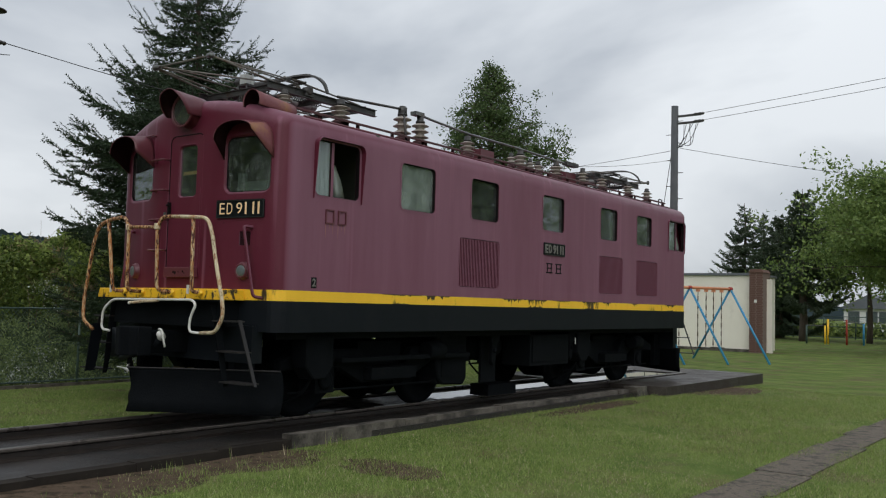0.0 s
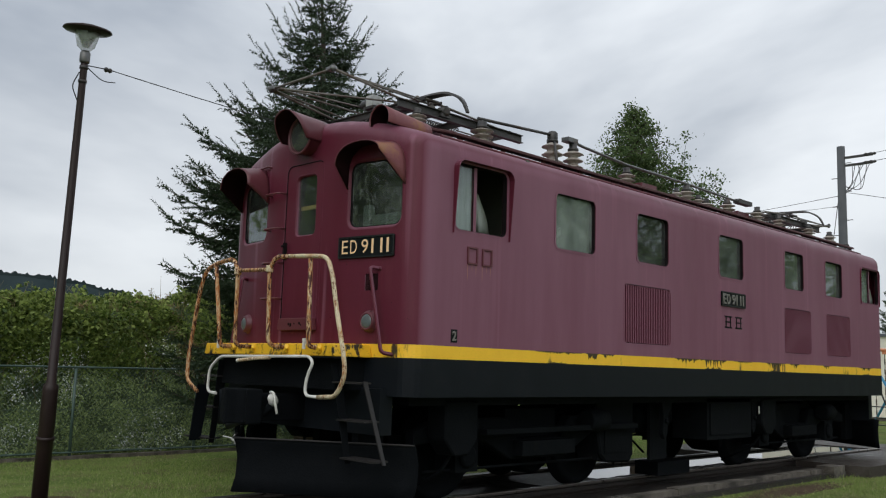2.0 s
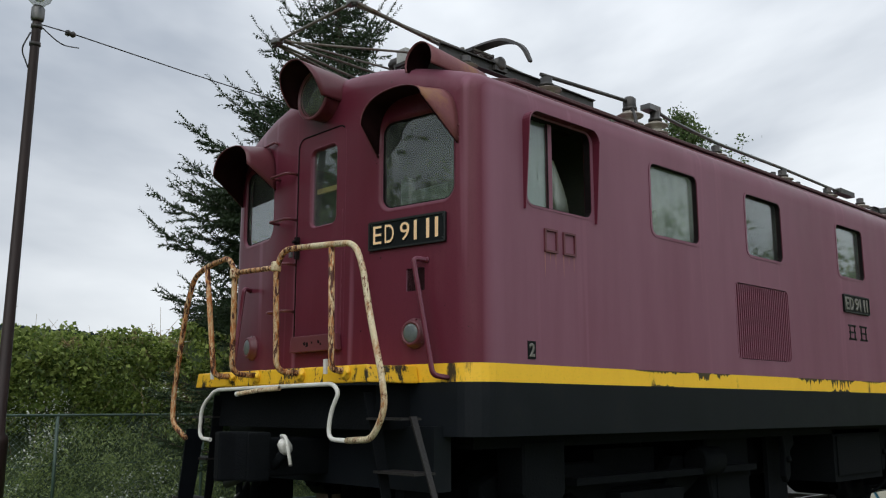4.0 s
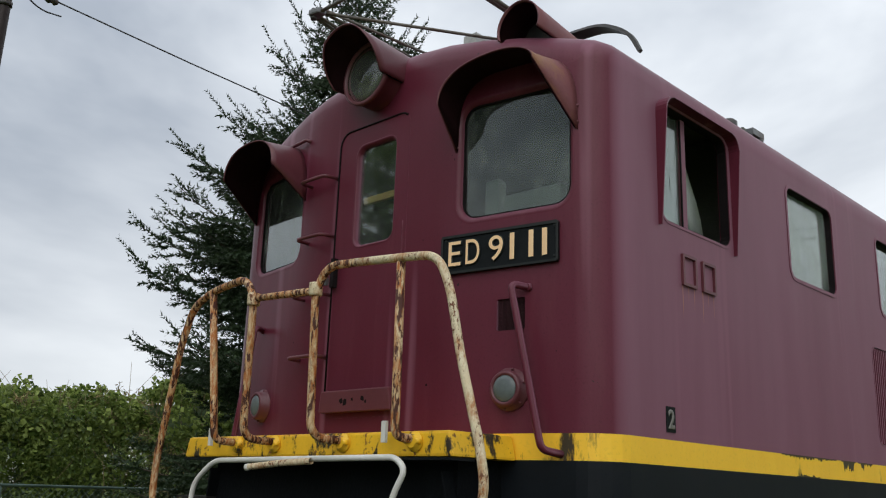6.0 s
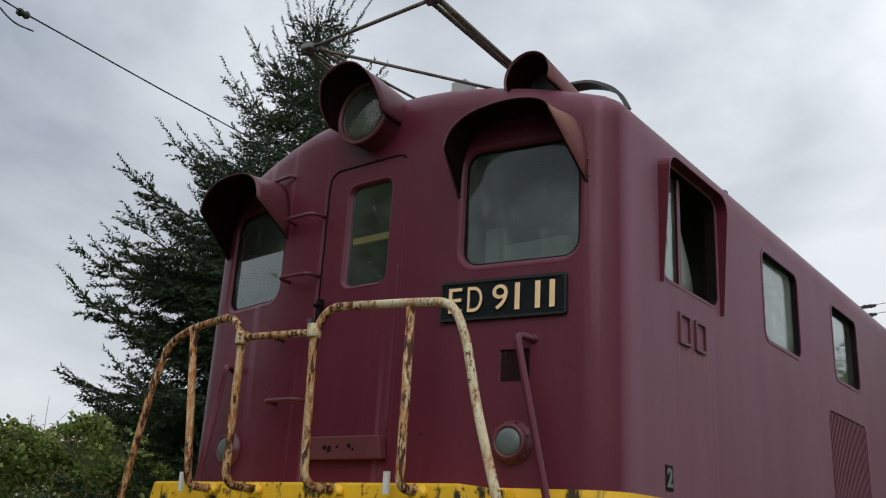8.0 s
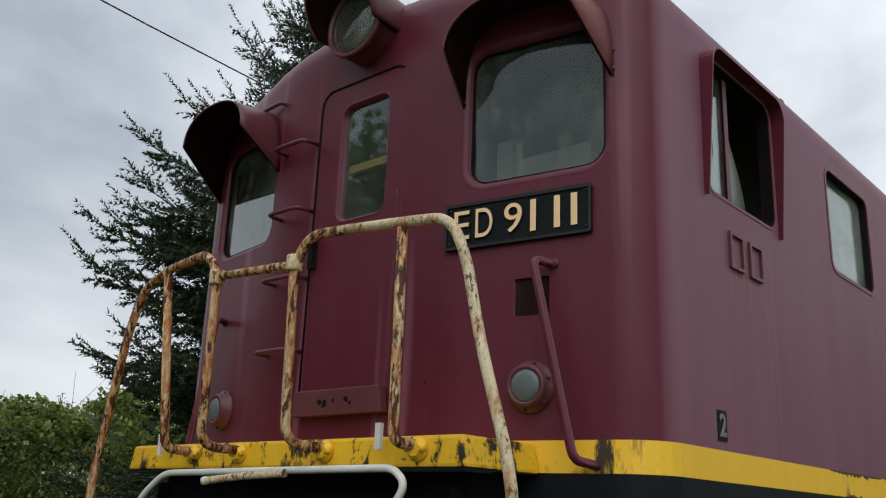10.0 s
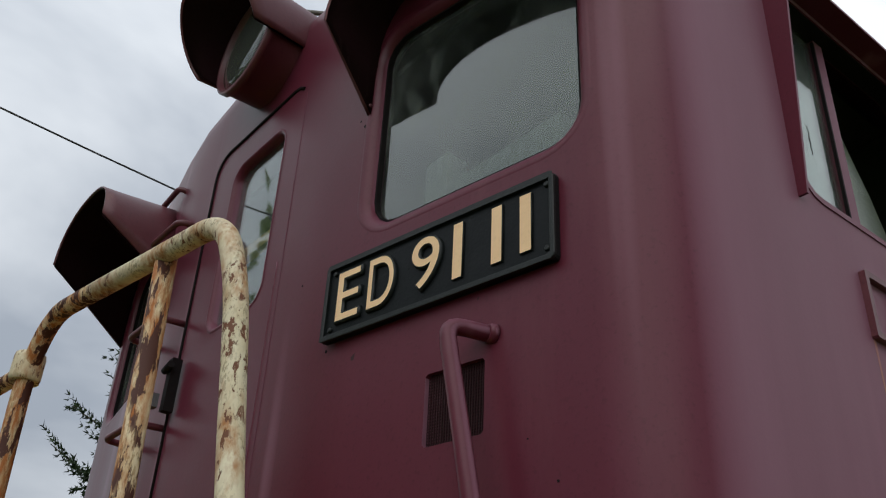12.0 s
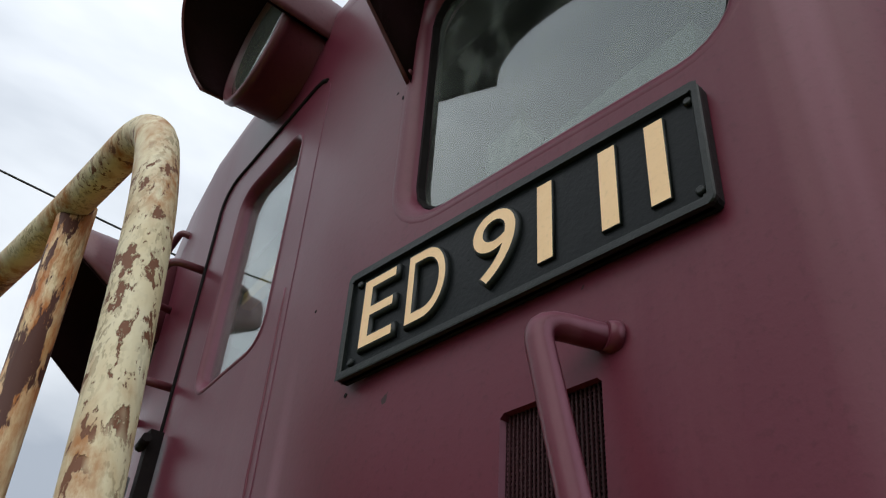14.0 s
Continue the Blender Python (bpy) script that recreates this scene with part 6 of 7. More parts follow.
def _needles(q, td, rng, ln, wd):
    """A few thin triangles at every point q along a twig of direction td."""
    q = np.repeat(q, 6 if ln < 0.05 else 3, 0)
    n3 = len(q)
    d = rng.normal(size=(n3, 3)) * 0.75 + np.asarray(td) / np.linalg.norm(td) * 0.9
    d /= np.linalg.norm(d, axis=1)[:, None]
    w = np.cross(d, rng.normal(size=(n3, 3)))
    w /= np.linalg.norm(w, axis=1)[:, None] + 1e-9
    return np.stack([q - w * wd, q + w * wd, q + d * ln * rng.uniform(0.7, 1.3, n3)[:, None]], 1).reshape(-1, 3)


def broad_tree(name, base, h, rad, seed, label, leaves=14000, size=0.16, mat_=None, crown_low=0.3, limbs=26, group="", cone=0.0, spread=0.5):
    """A broadleaved tree: trunk, limbs, branchlets and clumps of leaves with gaps between them."""
    rng = np.random.default_rng(seed)
    T = thing(name, base, label, "tree", group)
    B = np.array(base, float)
    tr = bmesh.new()
    tube(tr, [Vector(B + np.array([0.06 * math.sin(k), 0.06 * math.cos(k * 1.4), h * 0.92 * k / 7])) for k in range(8)], 0.022 * h, 10, taper=0.02)
    ends, mass = [], []
    for i in range(limbs):
        t = crown_low + (0.97 - crown_low) * (i + rng.uniform(0, 1)) / limbs
        az = i * 2.4 + rng.uniform(-0.5, 0.5)
        shape = (1 - t) * 1.35 if cone else math.sqrt(max(0.05, 1 - ((t - 0.55) / 0.5) ** 2))
        L = rad * max(0.07 if cone else 0.16, shape) * rng.uniform(0.7, 1.1)
        p0 = B + np.array([0, 0, h * t * (0.9 if not cone else 1.0)])
        rise = rng.uniform(0.25, 0.7) if cone else rng.uniform(0.05, 0.45)
        d = np.array([math.cos(az), math.sin(az), rise])
        pts = [p0 + d * L * u + np.array([0, 0, -0.15 * L * u * u]) for u in np.linspace(0, 1, 6)]
        tube(tr, [Vector(p) for p in pts], 0.008 * h * (1 - t) + 0.012, 5, caps=False, taper=0.006)
        for j in range(7):
            u = rng.uniform(0.3, 1.0)
            p = p0 + d * L * u + np.array([0, 0, -0.15 * L * u * u])
            e = p + rng.normal(size=3) * np.array([1, 1, 0.7]) * L * 0.26
            tube(tr, [Vector(p), Vector((p + e) / 2 + rng.normal(size=3) * 0.04), Vector(e)], 0.009, 4, caps=False, taper=0.003)
            ends += [p, e, (p + e) / 2]
            mass += [L + 0.05] * 3
    part("trunk", tr, BARK, T)
    ends = np.array(ends)
    mass = np.array(mass) if cone else np.ones(len(ends))
    k = rng.choice(len(ends), leaves, p=mass / mass.sum())
    P = ends[k] + rng.normal(size=(leaves, 3)) * spread * np.array([1, 1, 0.7])
    V, F = leaf_cloud(P, np.full(leaves, size), rng)
    raw("crown", V, F, mat_ or LEAVES2, T)
    return T


def spruce(base, h, rad, seed, label):
    """A near spruce: level boughs that sag and turn up at the tip, with fans of bristly shoots and bare finger-like leaders."""
    rng = np.random.default_rng(seed)
    T = thing("conifer", base, label, "tree")
    B = np.array(base, float)
    tr = bmesh.new()
    tube(tr, [Vector(B) + Vector((0.05 * math.sin(k * 1.3), 0.05 * math.cos(k), h * k / 8)) for k in range(9)], 0.17, 10, taper=0.012)
    shoots = []

    def shoot(p, d, ln):
        shoots.append((p, d / np.linalg.norm(d), ln))

    z = 1.25
    while z < h * 0.985:
        t = z / h
        reach = rad * float(np.interp(t, (0.0, 0.35, 0.57, 0.64, 0.70, 0.78, 0.86, 0.95, 1.0), (0.9, 0.97, 1.04, 0.94, 0.68, 0.45, 0.33, 0.20, 0.04)))
        for k in range(12 if t < 0.72 else 7):
            az = 2.4 * k + 6.28 * rng.random() / 12 + z * 7.0
            L = reach * (0.60 + 0.48 * rng.random() ** 1.3)
            out = np.array([math.cos(az), math.sin(az), 0.0])
            side = np.array([-out[1], out[0], 0.0])
            rise = 0.50 * t ** 2 - 0.22 + rng.uniform(-0.12, 0.12)
            zz = z + rng.uniform(-0.12, 0.12)
            m = 8
            pts = np.array([B + out * L * u + np.array([0, 0, zz + L * (rise * u - 0.14 * math.sin(u * 2.4) + 0.17 * u ** 3)]) for u in np.linspace(0, 1, m + 1)])
            tube(tr, [Vector(p) for p in pts], max(0.007, 0.011 * L), 4, caps=False, taper=0.003)
            s = 0.16 * L
            while s < L:
                u = s / L * m
                i = min(int(u), m - 1)
                p = pts[i] + (pts[i + 1] - pts[i]) * (u - i)
                ax = pts[i + 1] - pts[i]
                ax /= np.linalg.norm(ax)
                for sd in (-1, 1):
                    ln = min(0.62, 0.12 + (L - s) * 0.42) * rng.uniform(0.6, 1.15)
                    d = ax * rng.uniform(0.55, 0.95) + side * sd * rng.uniform(0.55, 0.95) + np.array([0, 0, rng.uniform(-0.30, 0.10)])
                    d /= np.linalg.norm(d)
                    shoot(p, d, ln)
                    for q in np.arange(0.08, ln - 0.04, 0.105):
                        for s2 in (-1, 1):
                            if rng.random() < 0.75:
                                c = np.cross(d, np.array([0, 0, 1.0])) * s2
                                shoot(p + d * q, d * 0.9 + c * rng.uniform(0.5, 0.9) + np.array([0, 0, rng.uniform(-0.20, 0.22)]), min(0.26, (ln - q) * 0.7) * rng.uniform(0.6, 1.1) + 0.06)
                s += 0.125 * rng.uniform(0.7, 1.3)
            tipd = pts[-1] - pts[-2] + np.array([0, 0, 0.05])
            shoot(pts[-2], tipd, 0.34 + 0.14 * rng.random())
        z += 0.205 * rng.uniform(0.8, 1.2)
    shoot(B + np.array([0, 0, h * 0.93]), np.array([0.02, 0.0, 1.0]), h * 0.085)
    part("trunk", tr, BARK, T)
    gap = 0.030
    Q, D = [], []
    for p, d, ln in shoots:
        n = max(3, int(ln / gap))
        Q.append(p + d * np.linspace(0.0, ln, n)[:, None])
        D.append(np.repeat(d[None], n, 0))
    Q, D = np.concatenate(Q), np.concatenate(D)
    most = 1000000
    rep_ = max(1, int(most / len(Q)))
    Q, D = np.repeat(Q, rep_, 0), np.repeat(D, rep_, 0)
    if len(Q) > most:
        pick = rng.choice(len(Q), most, replace=False)
        Q, D = Q[pick], D[pick]
    n = len(Q)
    r = rng.normal(size=(n, 3))
    r -= D * (r * D).sum(1)[:, None]
    r /= np.linalg.norm(r, axis=1)[:, None] + 1e-9
    nd = D * rng.uniform(0.7, 1.5, n)[:, None] + r
    nd /= np.linalg.norm(nd, axis=1)[:, None]
    w = np.cross(nd, D)
    w /= np.linalg.norm(w, axis=1)[:, None] + 1e-9
    ln = rng.uniform(0.038, 0.060, n)[:, None]
    V = np.stack([Q - w * 0.0086, Q + w * 0.0086, Q + nd * ln], 1).reshape(-1, 3)
    raw("crown", V, np.arange(len(V)).reshape(-1, 3), NEEDLES, T)
    return T


# the dark conifer behind the fence
spruce((-3.8, 2.9, 0.0), 7.15, 2.05, 11, "tall dark green spruce with spreading feathery boughs")
# the lighter tree behind the roof
broad_tree("tree", (-5.9, 14.6, 0.0), 8.5, 3.5, 21, "green larch-like tree with feathery foliage", leaves=66000, size=0.088, mat_=LEAVES, crown_low=0.22, limbs=105, cone=1.0, spread=0.115)

# ---- overgrown bank behind the fence ----


def bank_h(x, y):
    k = min(1.0, max(0.0, (-6.75 - x) / 1.1))
    return (2.10 + 0.10 * max(-4.0, min(y, 6.0)) + 0.24 * noise.noise((x * 0.5, y * 0.45, 2)) + 0.34 * noise.noise((x * 1.3, y * 1.3, 7))) * (k ** 0.55)


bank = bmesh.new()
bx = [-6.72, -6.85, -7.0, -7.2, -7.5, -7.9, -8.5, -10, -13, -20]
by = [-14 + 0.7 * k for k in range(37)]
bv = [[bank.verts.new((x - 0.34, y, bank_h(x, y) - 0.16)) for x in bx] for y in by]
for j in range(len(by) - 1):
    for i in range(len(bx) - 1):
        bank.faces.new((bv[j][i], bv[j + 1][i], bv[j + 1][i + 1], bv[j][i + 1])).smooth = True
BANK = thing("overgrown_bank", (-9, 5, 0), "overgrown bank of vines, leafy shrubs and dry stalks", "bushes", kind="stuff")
# Even dark green ground; the shade between clumps is put into its colour
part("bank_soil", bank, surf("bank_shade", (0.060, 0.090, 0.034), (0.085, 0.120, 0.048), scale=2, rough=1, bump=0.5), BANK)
rng = np.random.default_rng(3)


def clumps(count, rng):
    """Mounds of foliage over the face and the top of the bank: place, radius, outward way."""
    res = []
    for _ in range(count):
        y = rng.uniform(-7.5, 11.0)
        if rng.random() < 0.62:
            z = rng.random() ** 0.9 * 2.2
            x = -6.72 - 0.36 * z - 0.30 * max(0.0, noise.noise((y * 0.9, z * 1.1, 5.5)) + 0.25)
            way = np.array([1.0, 0.0, 0.45])
        else:
            x = -7.3 - rng.random() ** 1.6 * 3.2
            z = bank_h(x, y) - 0.05
            way = np.array([0.45, 0.0, 1.0])
        res.append((np.array([x, y, max(0.05, z)]), way / np.linalg.norm(way)))
    return res


SPECIES = {
    "kudzu_leaves": [KUDZU, 0.085, 0.75, 62, []],
    "vine_leaves": [leafy("vine_leaves", (0.068, 0.120, 0.022), (0.240, 0.308, 0.072), trans=0.45), 0.062, 0.60, 66, []],
    "lower_leaves": [KUDZU_DIM, 0.058, 0.36, 66, []],
    "narrow_leaves": [leafy("narrow_leaves", (0.120, 0.185, 0.060), (0.380, 0.460, 0.180), trans=0.35), 0.115, 0.13, 60, []],
    "dry_leaves": [leafy("dry_leaves", (0.16, 0.125, 0.06), (0.36, 0.28, 0.14), trans=0.2), 0.110, 0.16, 40, []],
    "silver_flowers": [SILVER, 0.030, 0.9, 60, []]}
for c, way in clumps(2900, rng):
    y, z = c[1], c[2]
    kind_ = noise.noise((y * 0.55, z * 0.9 + c[0] * 0.5, 3.3)) + 0.22 * rng.normal()
    if z > 1.75:
        nm = "kudzu_leaves" if kind_ < 0.22 else "vine_leaves" if kind_ < 0.45 else "dry_leaves"
    elif z > 1.15:
        nm = "vine_leaves" if kind_ < 0.05 else "lower_leaves" if kind_ < 0.30 else "dry_leaves" if kind_ < 0.55 else "narrow_leaves"
    else:
        nm = "lower_leaves" if kind_ < 0.0 else "narrow_leaves" if kind_ < 0.30 else "vine_leaves"
    if z < 1.65 and noise.noise((y * 0.75, z * 1.0, 4)) > 0.12 and rng.random() < 0.42:
        SPECIES["silver_flowers"][4].append(c + way * 0.12 + rng.normal(size=(60, 3)) * np.array([0.05, 0.10, 0.08]))
    many = SPECIES[nm][3]
    R = rng.uniform(0.10, 0.27)
    d = rng.normal(size=(many, 3)) + way * 0.9
    d /= np.linalg.norm(d, axis=1)[:, None]
    P = c + d * R * rng.uniform(0.65, 1.1, many)[:, None]
    P[:, 2] = np.maximum(P[:, 2], 0.04)
    SPECIES[nm][4].append(P)
for nm, (m_, sz, asp, _, pts) in SPECIES.items():
    P = np.concatenate(pts)
    V, F = leaf_cloud(P, np.full(len(P), sz), rng, asp, 0.9)
    raw(nm, V, F, m_, BANK)
st = bmesh.new()
for _ in range(300):
    x, y = -7.0 - rng.random() * 1.2, rng.uniform(-7, 11)
    z = bank_h(x, y)
    tube(st, [(x, y, z - 0.3), (x + rng.normal() * 0.05, y + rng.normal() * 0.05, z + 0.1), (x + rng.normal() * 0.12, y + rng.normal() * 0.15, z + rng.uniform(0.2, 0.55))], 0.006, 4, taper=0.002)
part("stalks", st, STRAW, BANK)

# ---- chain-link fence ----
FX = -6.45
fence = thing("chain_link_fence", (FX, 5, 0), "green chain-link fence in front of the overgrown bank", "fence")
y = -11.28
while y < 13:
    part("post", tube(bmesh.new(), [(FX, y, 0), (FX, y, 1.34)], 0.022, 10), FENCEGREEN, fence)
    y += 2.0
for z, r in ((1.33, 0.015), (0.10, 0.014), (0.72, 0.003)):
    part("rail", tube(bmesh.new(), [(FX + 0.012, -12, z), (FX + 0.012, 13, z)], r, 8), FENCEGREEN, fence)
V, F = [], []
g_ = 0.075
for sd in (-1, 1):
    y = -13.4
    while y < 12.5:
        a, b = Vector((FX + 0.02 * sd * 0.2, y, 0.10)), Vector((FX + 0.02 * sd * 0.2, y + sd * 1.23, 1.33))
        n_ = len(V)
        for p in (a, b):
            V += [(p.x, p.y - 0.0019, p.z), (p.x + 0.0026, p.y, p.z), (p.x, p.y + 0.0019, p.z)]
        F += [[n_, n_ + 1, n_ + 4, n_ + 3], [n_ + 1, n_ + 2, n_ + 5, n_ + 4], [n_ + 2, n_, n_ + 3, n_ + 5]]
        y += g_
raw("wire_mesh", V, F, FENCEWIRE, fence, "green diamond wire mesh", "stuff")
part("kerb_strip", block(FX - 0.06, FX + 0.06, -12, 13, -0.05, 0.05, 0.01), CONCRETE, fence)

UX, UY = -2.80, 20.1

# ---- park lamp ----
LX, LY, LEAN = -2.398, -1.273, Vector((0.1106, -0.0253, 1.0))


def on_pole(z, dx=0.0, dy=0.0):
    p = Vector((LX, LY, 0)) + LEAN * z
    return (p.x + dx, p.y + dy, p.z)


def turned(prof, mat, name, label="", seg=18):
    """A turned piece about the leaning axis of the post; heights are measured from the ground."""
    return part(name, lathe(bmesh.new(), [(r, h * LEAN.length) for r, h in prof], (LX, LY, 0), LEAN, seg), mat, lamp, label)


lamp = thing("street_lamp", (LX, LY, 0), "leaning brown park lamp post with a flat mushroom hood", "lamp post")
turned([(0.077, -0.05), (0.074, 1.16), (0.070, 1.20), (0.046, 1.225), (0.034, 4.36), (0.034, 4.42)], POSTBROWN, "pole")
turned([(0.085, 0.66), (0.085, 0.70), (0.076, 0.70)], POSTBROWN, "band")
turned([(0.045, 4.40), (0.05, 4.42), (0.05, 4.50), (0.035, 4.52)], GREYMETAL, "socket")
turned([(0.04, 4.52), (0.085, 4.56), (0.125, 4.71), (0.11, 4.72), (0.03, 4.56)], glassy("lamp_shade", (0.9, 0.9, 0.88), 0.4), "shade", "clear tapering glass shade", 24)
turned([(0.03, 4.69), (0.22, 4.715), (0.235, 4.725), (0.225, 4.74), (0.12, 4.77), (0.03, 4.785)], POSTBROWN, "hood", "flat round dark hood", 32)
part("base", lathe(bmesh.new(), [(0.32, -0.05), (0.32, 0.02), (0.30, 0.03)], (LX, LY, 0), (0, 0, 1), 24), CONCRETE, lamp)
for z in (4.34, 4.20):
    turned([(0.042, z), (0.042, z + 0.03)], PANTO, "clamp")
part("lead", tube(bmesh.new(), fillet([on_pole(4.36, 0, 0.04), on_pole(4.26, 0.0, 0.20), on_pole(4.30, -0.06, 0.36)], 0.08), 0.005, 6), WIRE, lamp)
part("lead", tube(bmesh.new(), fillet([on_pole(4.30, 0, -0.04), on_pole(4.16, -0.03, -0.09), on_pole(4.02, -0.01, -0.03)], 0.05), 0.006, 6), WIRE, lamp)
part("insulator", lathe(bmesh.new(), [(0.02, 0), (0.028, 0.02), (0.018, 0.04), (0.028, 0.06), (0.015, 0.08)], (-2.11, -1.09, 4.455), (0.0, 1, -0.03), 10), PANTO, lamp)


def span(name, a, b, sag, r, label):
    a, b = Vector(a), Vector(b)
    n = 20
    pts = [a.lerp(b, k / n) - Vector((0, 0, 4 * sag * (k / n) * (1 - k / n))) for k in range(n + 1)]
    return tagged(part(name, tube(bmesh.new(), pts, r, 5), WIRE, None), label, "cable")


span("power_cable", on_pole(4.38), (-2.106, -1.055, 4.459), 0.0, 0.0055, "short black lead between the lamp post and its insulator")
span("power_cable", (-2.106, -1.055, 4.459), (UX, UY - 0.12, 6.2), 0.70, 0.0055, "thin black service cable running from the lamp post")

# ---- utility pole and wires ----
pole = thing("utility_pole", (UX, UY, 0), "grey concrete utility pole with crossarm and wires", "utility pole")
part("mast", tube(bmesh.new(), [(UX, UY, -0.1), (UX, UY, 7.88)], 0.135, 16, taper=0.105), POLECON, pole)
for z in (7.55, 7.33):
    part("crossarm", block(UX, UX + 0.85, UY - 0.03, UY + 0.03, z - 0.03, z + 0.03, 0.005), PANTO, pole)
    for k in (0.7, 0.83):
        part("insulator", lathe(bmesh.new(), [(0.03, -0.08), (0.045, -0.03), (0.03, 0.02), (0.045, 0.06), (0.02, 0.1)], (UX + k, UY, z + 0.02), (0.9, 0.2, 0), 10), PANTO, pole)
rl = random.Random(4)
for k in range(7):
    part("lead", tube(bmesh.new(), fillet([(UX + 0.3 + 0.08 * k, UY, 7.35), (UX + 0.25 + rl.uniform(0, 0.35), UY - 0.1, 6.78 - rl.random() * 0.3), (UX + 0.15, UY - 0.1, 6.48 + rl.random() * 0.3)], 0.3), 0.009, 5), WIRE, pole)
for k in range(12):
    part("step_bolt", tube(bmesh.new(), [(UX + (0.12 if k % 2 else -0.12), UY, 3.0 + 0.4 * k), (UX + (0.27 if k % 2 else -0.27), UY, 3.0 + 0.4 * k)], 0.012, 5), PANTO, pole)
span("power_cable", (UX + 0.85, UY, 7.58), (30, 12.5, 9.1), 0.3, 0.0075, "thin black overhead power line")
span("power_cable", (UX + 0.85, UY, 7.36), (30, 12.5, 8.8), 0.3, 0.0075, "thin black overhead power line")
span("power_cable", (UX + 0.1, UY, 6.58), (14, 32, 5.3), 0.5, 0.0075, "thin sagging black service cable")
span("power_cable", (UX - 0.1, UY, 6.5), (-20, 18, 6.0), 0.4, 0.0075, "thin sagging black service cable")
span("guy_wire", (UX - 0.1, UY, 6.4), (UX - 1.3, UY + 0.6, 0.0), 0.0, 0.01, "thin stay wire of the pole")

# ---- small cream building, swing, playground bars ----
shed = thing("toilet_block", (-6, 31.5, 0), "small cream-rendered park building with a brick pier", "building")
part("wall", block(-10.0, -3.65, 30.0, 33.0, 0, 3.06, 0.02), CREAMWALL, shed)
part("roof", block(-10.1, -3.6, 29.92, 33.1, 3.06, 3.16, 0.02), FARROOF, shed, "thin dark flat roof edge")
part("wing", block(-3.14, -2.93, 30.2, 30.36, 0, 2.92, 0.02), CREAMWALL, shed)
pier = part("pier", block(-3.66, -3.13, 29.72, 30.6, 0, 3.16), MORTAR, shed, "brown brick pier")
part("pier_cap", bevel(prism(bmesh.new(), [(-3.70, 3.16), (-3.09, 3.16), (-3.20, 3.30), (-3.59, 3.30)], 29.68, 30.6, front_put), 0.01), BRICK, pier)
bme = mesh_of("brick", block(-0.12, 0.12, -0.006, 0.02, 0.004, 0.062), BRICK)
for r_ in range(44):
    for c_ in range(2):
        b_ = part("brick", bme, None, pier)
        b_.matrix_basis = Matrix.Translation((-3.53 + 0.265 * c_ + (0.02 if r_ % 2 else -0.01), 29.715, 0.03 + r_ * 0.071))
part("base_plinth", block(-10.02, -3.66, 29.97, 30.0, 0, 0.12), CONCRETE, shed)
part("wall_sign", block(-3.46, -3.36, 29.70, 29.707, 1.98, 2.10), WHITE, shed, "small white sign plate")

swing = thing("swing_set", (-2.3, 22, 0), "playground swing with blue legs and an orange beam", "swing")
A1, A2 = Vector((-1.95, 22.7, 2.32)), Vector((-2.75, 21.3, 2.32))
ext = (A2 - A1)
part("beam", tube(bmesh.new(), [A1 - ext * 0.05, A2 + ext * 1.0], 0.045, 12), ORANGE, swing, "orange painted beam")
for ap in (A1, A2, A2 + ext):
    for off in (Vector((1.42, -0.5, -2.32)), Vector((-1.42, 0.5, -2.32))):
        part("leg", tube(bmesh.new(), [ap, ap + off], 0.036, 10), BLUE, swing, "blue painted leg")
    part("joint", lathe(bmesh.new(), [(0.06, -0.06), (0.065, 0), (0.06, 0.06)], ap, (ext.x, ext.y, 0), 12), RED, swing)
for k in (0.22, 0.42, 0.60, 0.80, 1.25, 1.75):
    p = A1 + ext * k
    hg = part("hanger", block(p.x - 0.05, p.x + 0.05, p.y - 0.05, p.y + 0.05, 2.20, 2.28, 0.01), ORANGE, swing)
    lk = bmesh.new()
    z = 2.2
    i = 0
    while z > 0.45:
        tube(lk, [(p.x, p.y, z), (p.x, p.y, z - 0.14)], 0.011 + 0.008 * (i % 2), 6)
        z -= 0.14
        i += 1
    part("chain", lk, CHAIN, hg)
for k in (0.32, 0.70):
    p = A1 + ext * k
    part("seat", block(p.x - 0.2, p.x + 0.2, p.y - 0.1, p.y + 0.1, 0.42, 0.45, 0.01), RAILSTEEL, swing)

bars = thing("horizontal_bars", (-4.5, 45, 0), "colourful low horizontal bars in the playground", "climbing bars")
for k, (x, z, m_) in enumerate(((-5.6, 1.0, FENCEGREEN), (-4.7, 1.0, YELLOW), (-4.6, 1.35, YELLOW), (-3.7, 1.35, RED), (-2.9, 1.15, BLUE))):
    part("post", tube(bmesh.new(), [(x, 45 + 0.2 * k, 0), (x, 45 + 0.2 * k, z)], 0.05, 8), m_, bars)
part("bar", tube(bmesh.new(), [(-5.6, 45, 1.0), (-4.7, 45.2, 1.0)], 0.025, 8), GREYMETAL, bars)
part("bar", tube(bmesh.new(), [(-4.6, 45.4, 1.3), (-3.7, 45.6, 1.3), (-2.9, 45.8, 1.1)], 0.025, 8), GREYMETAL, bars)

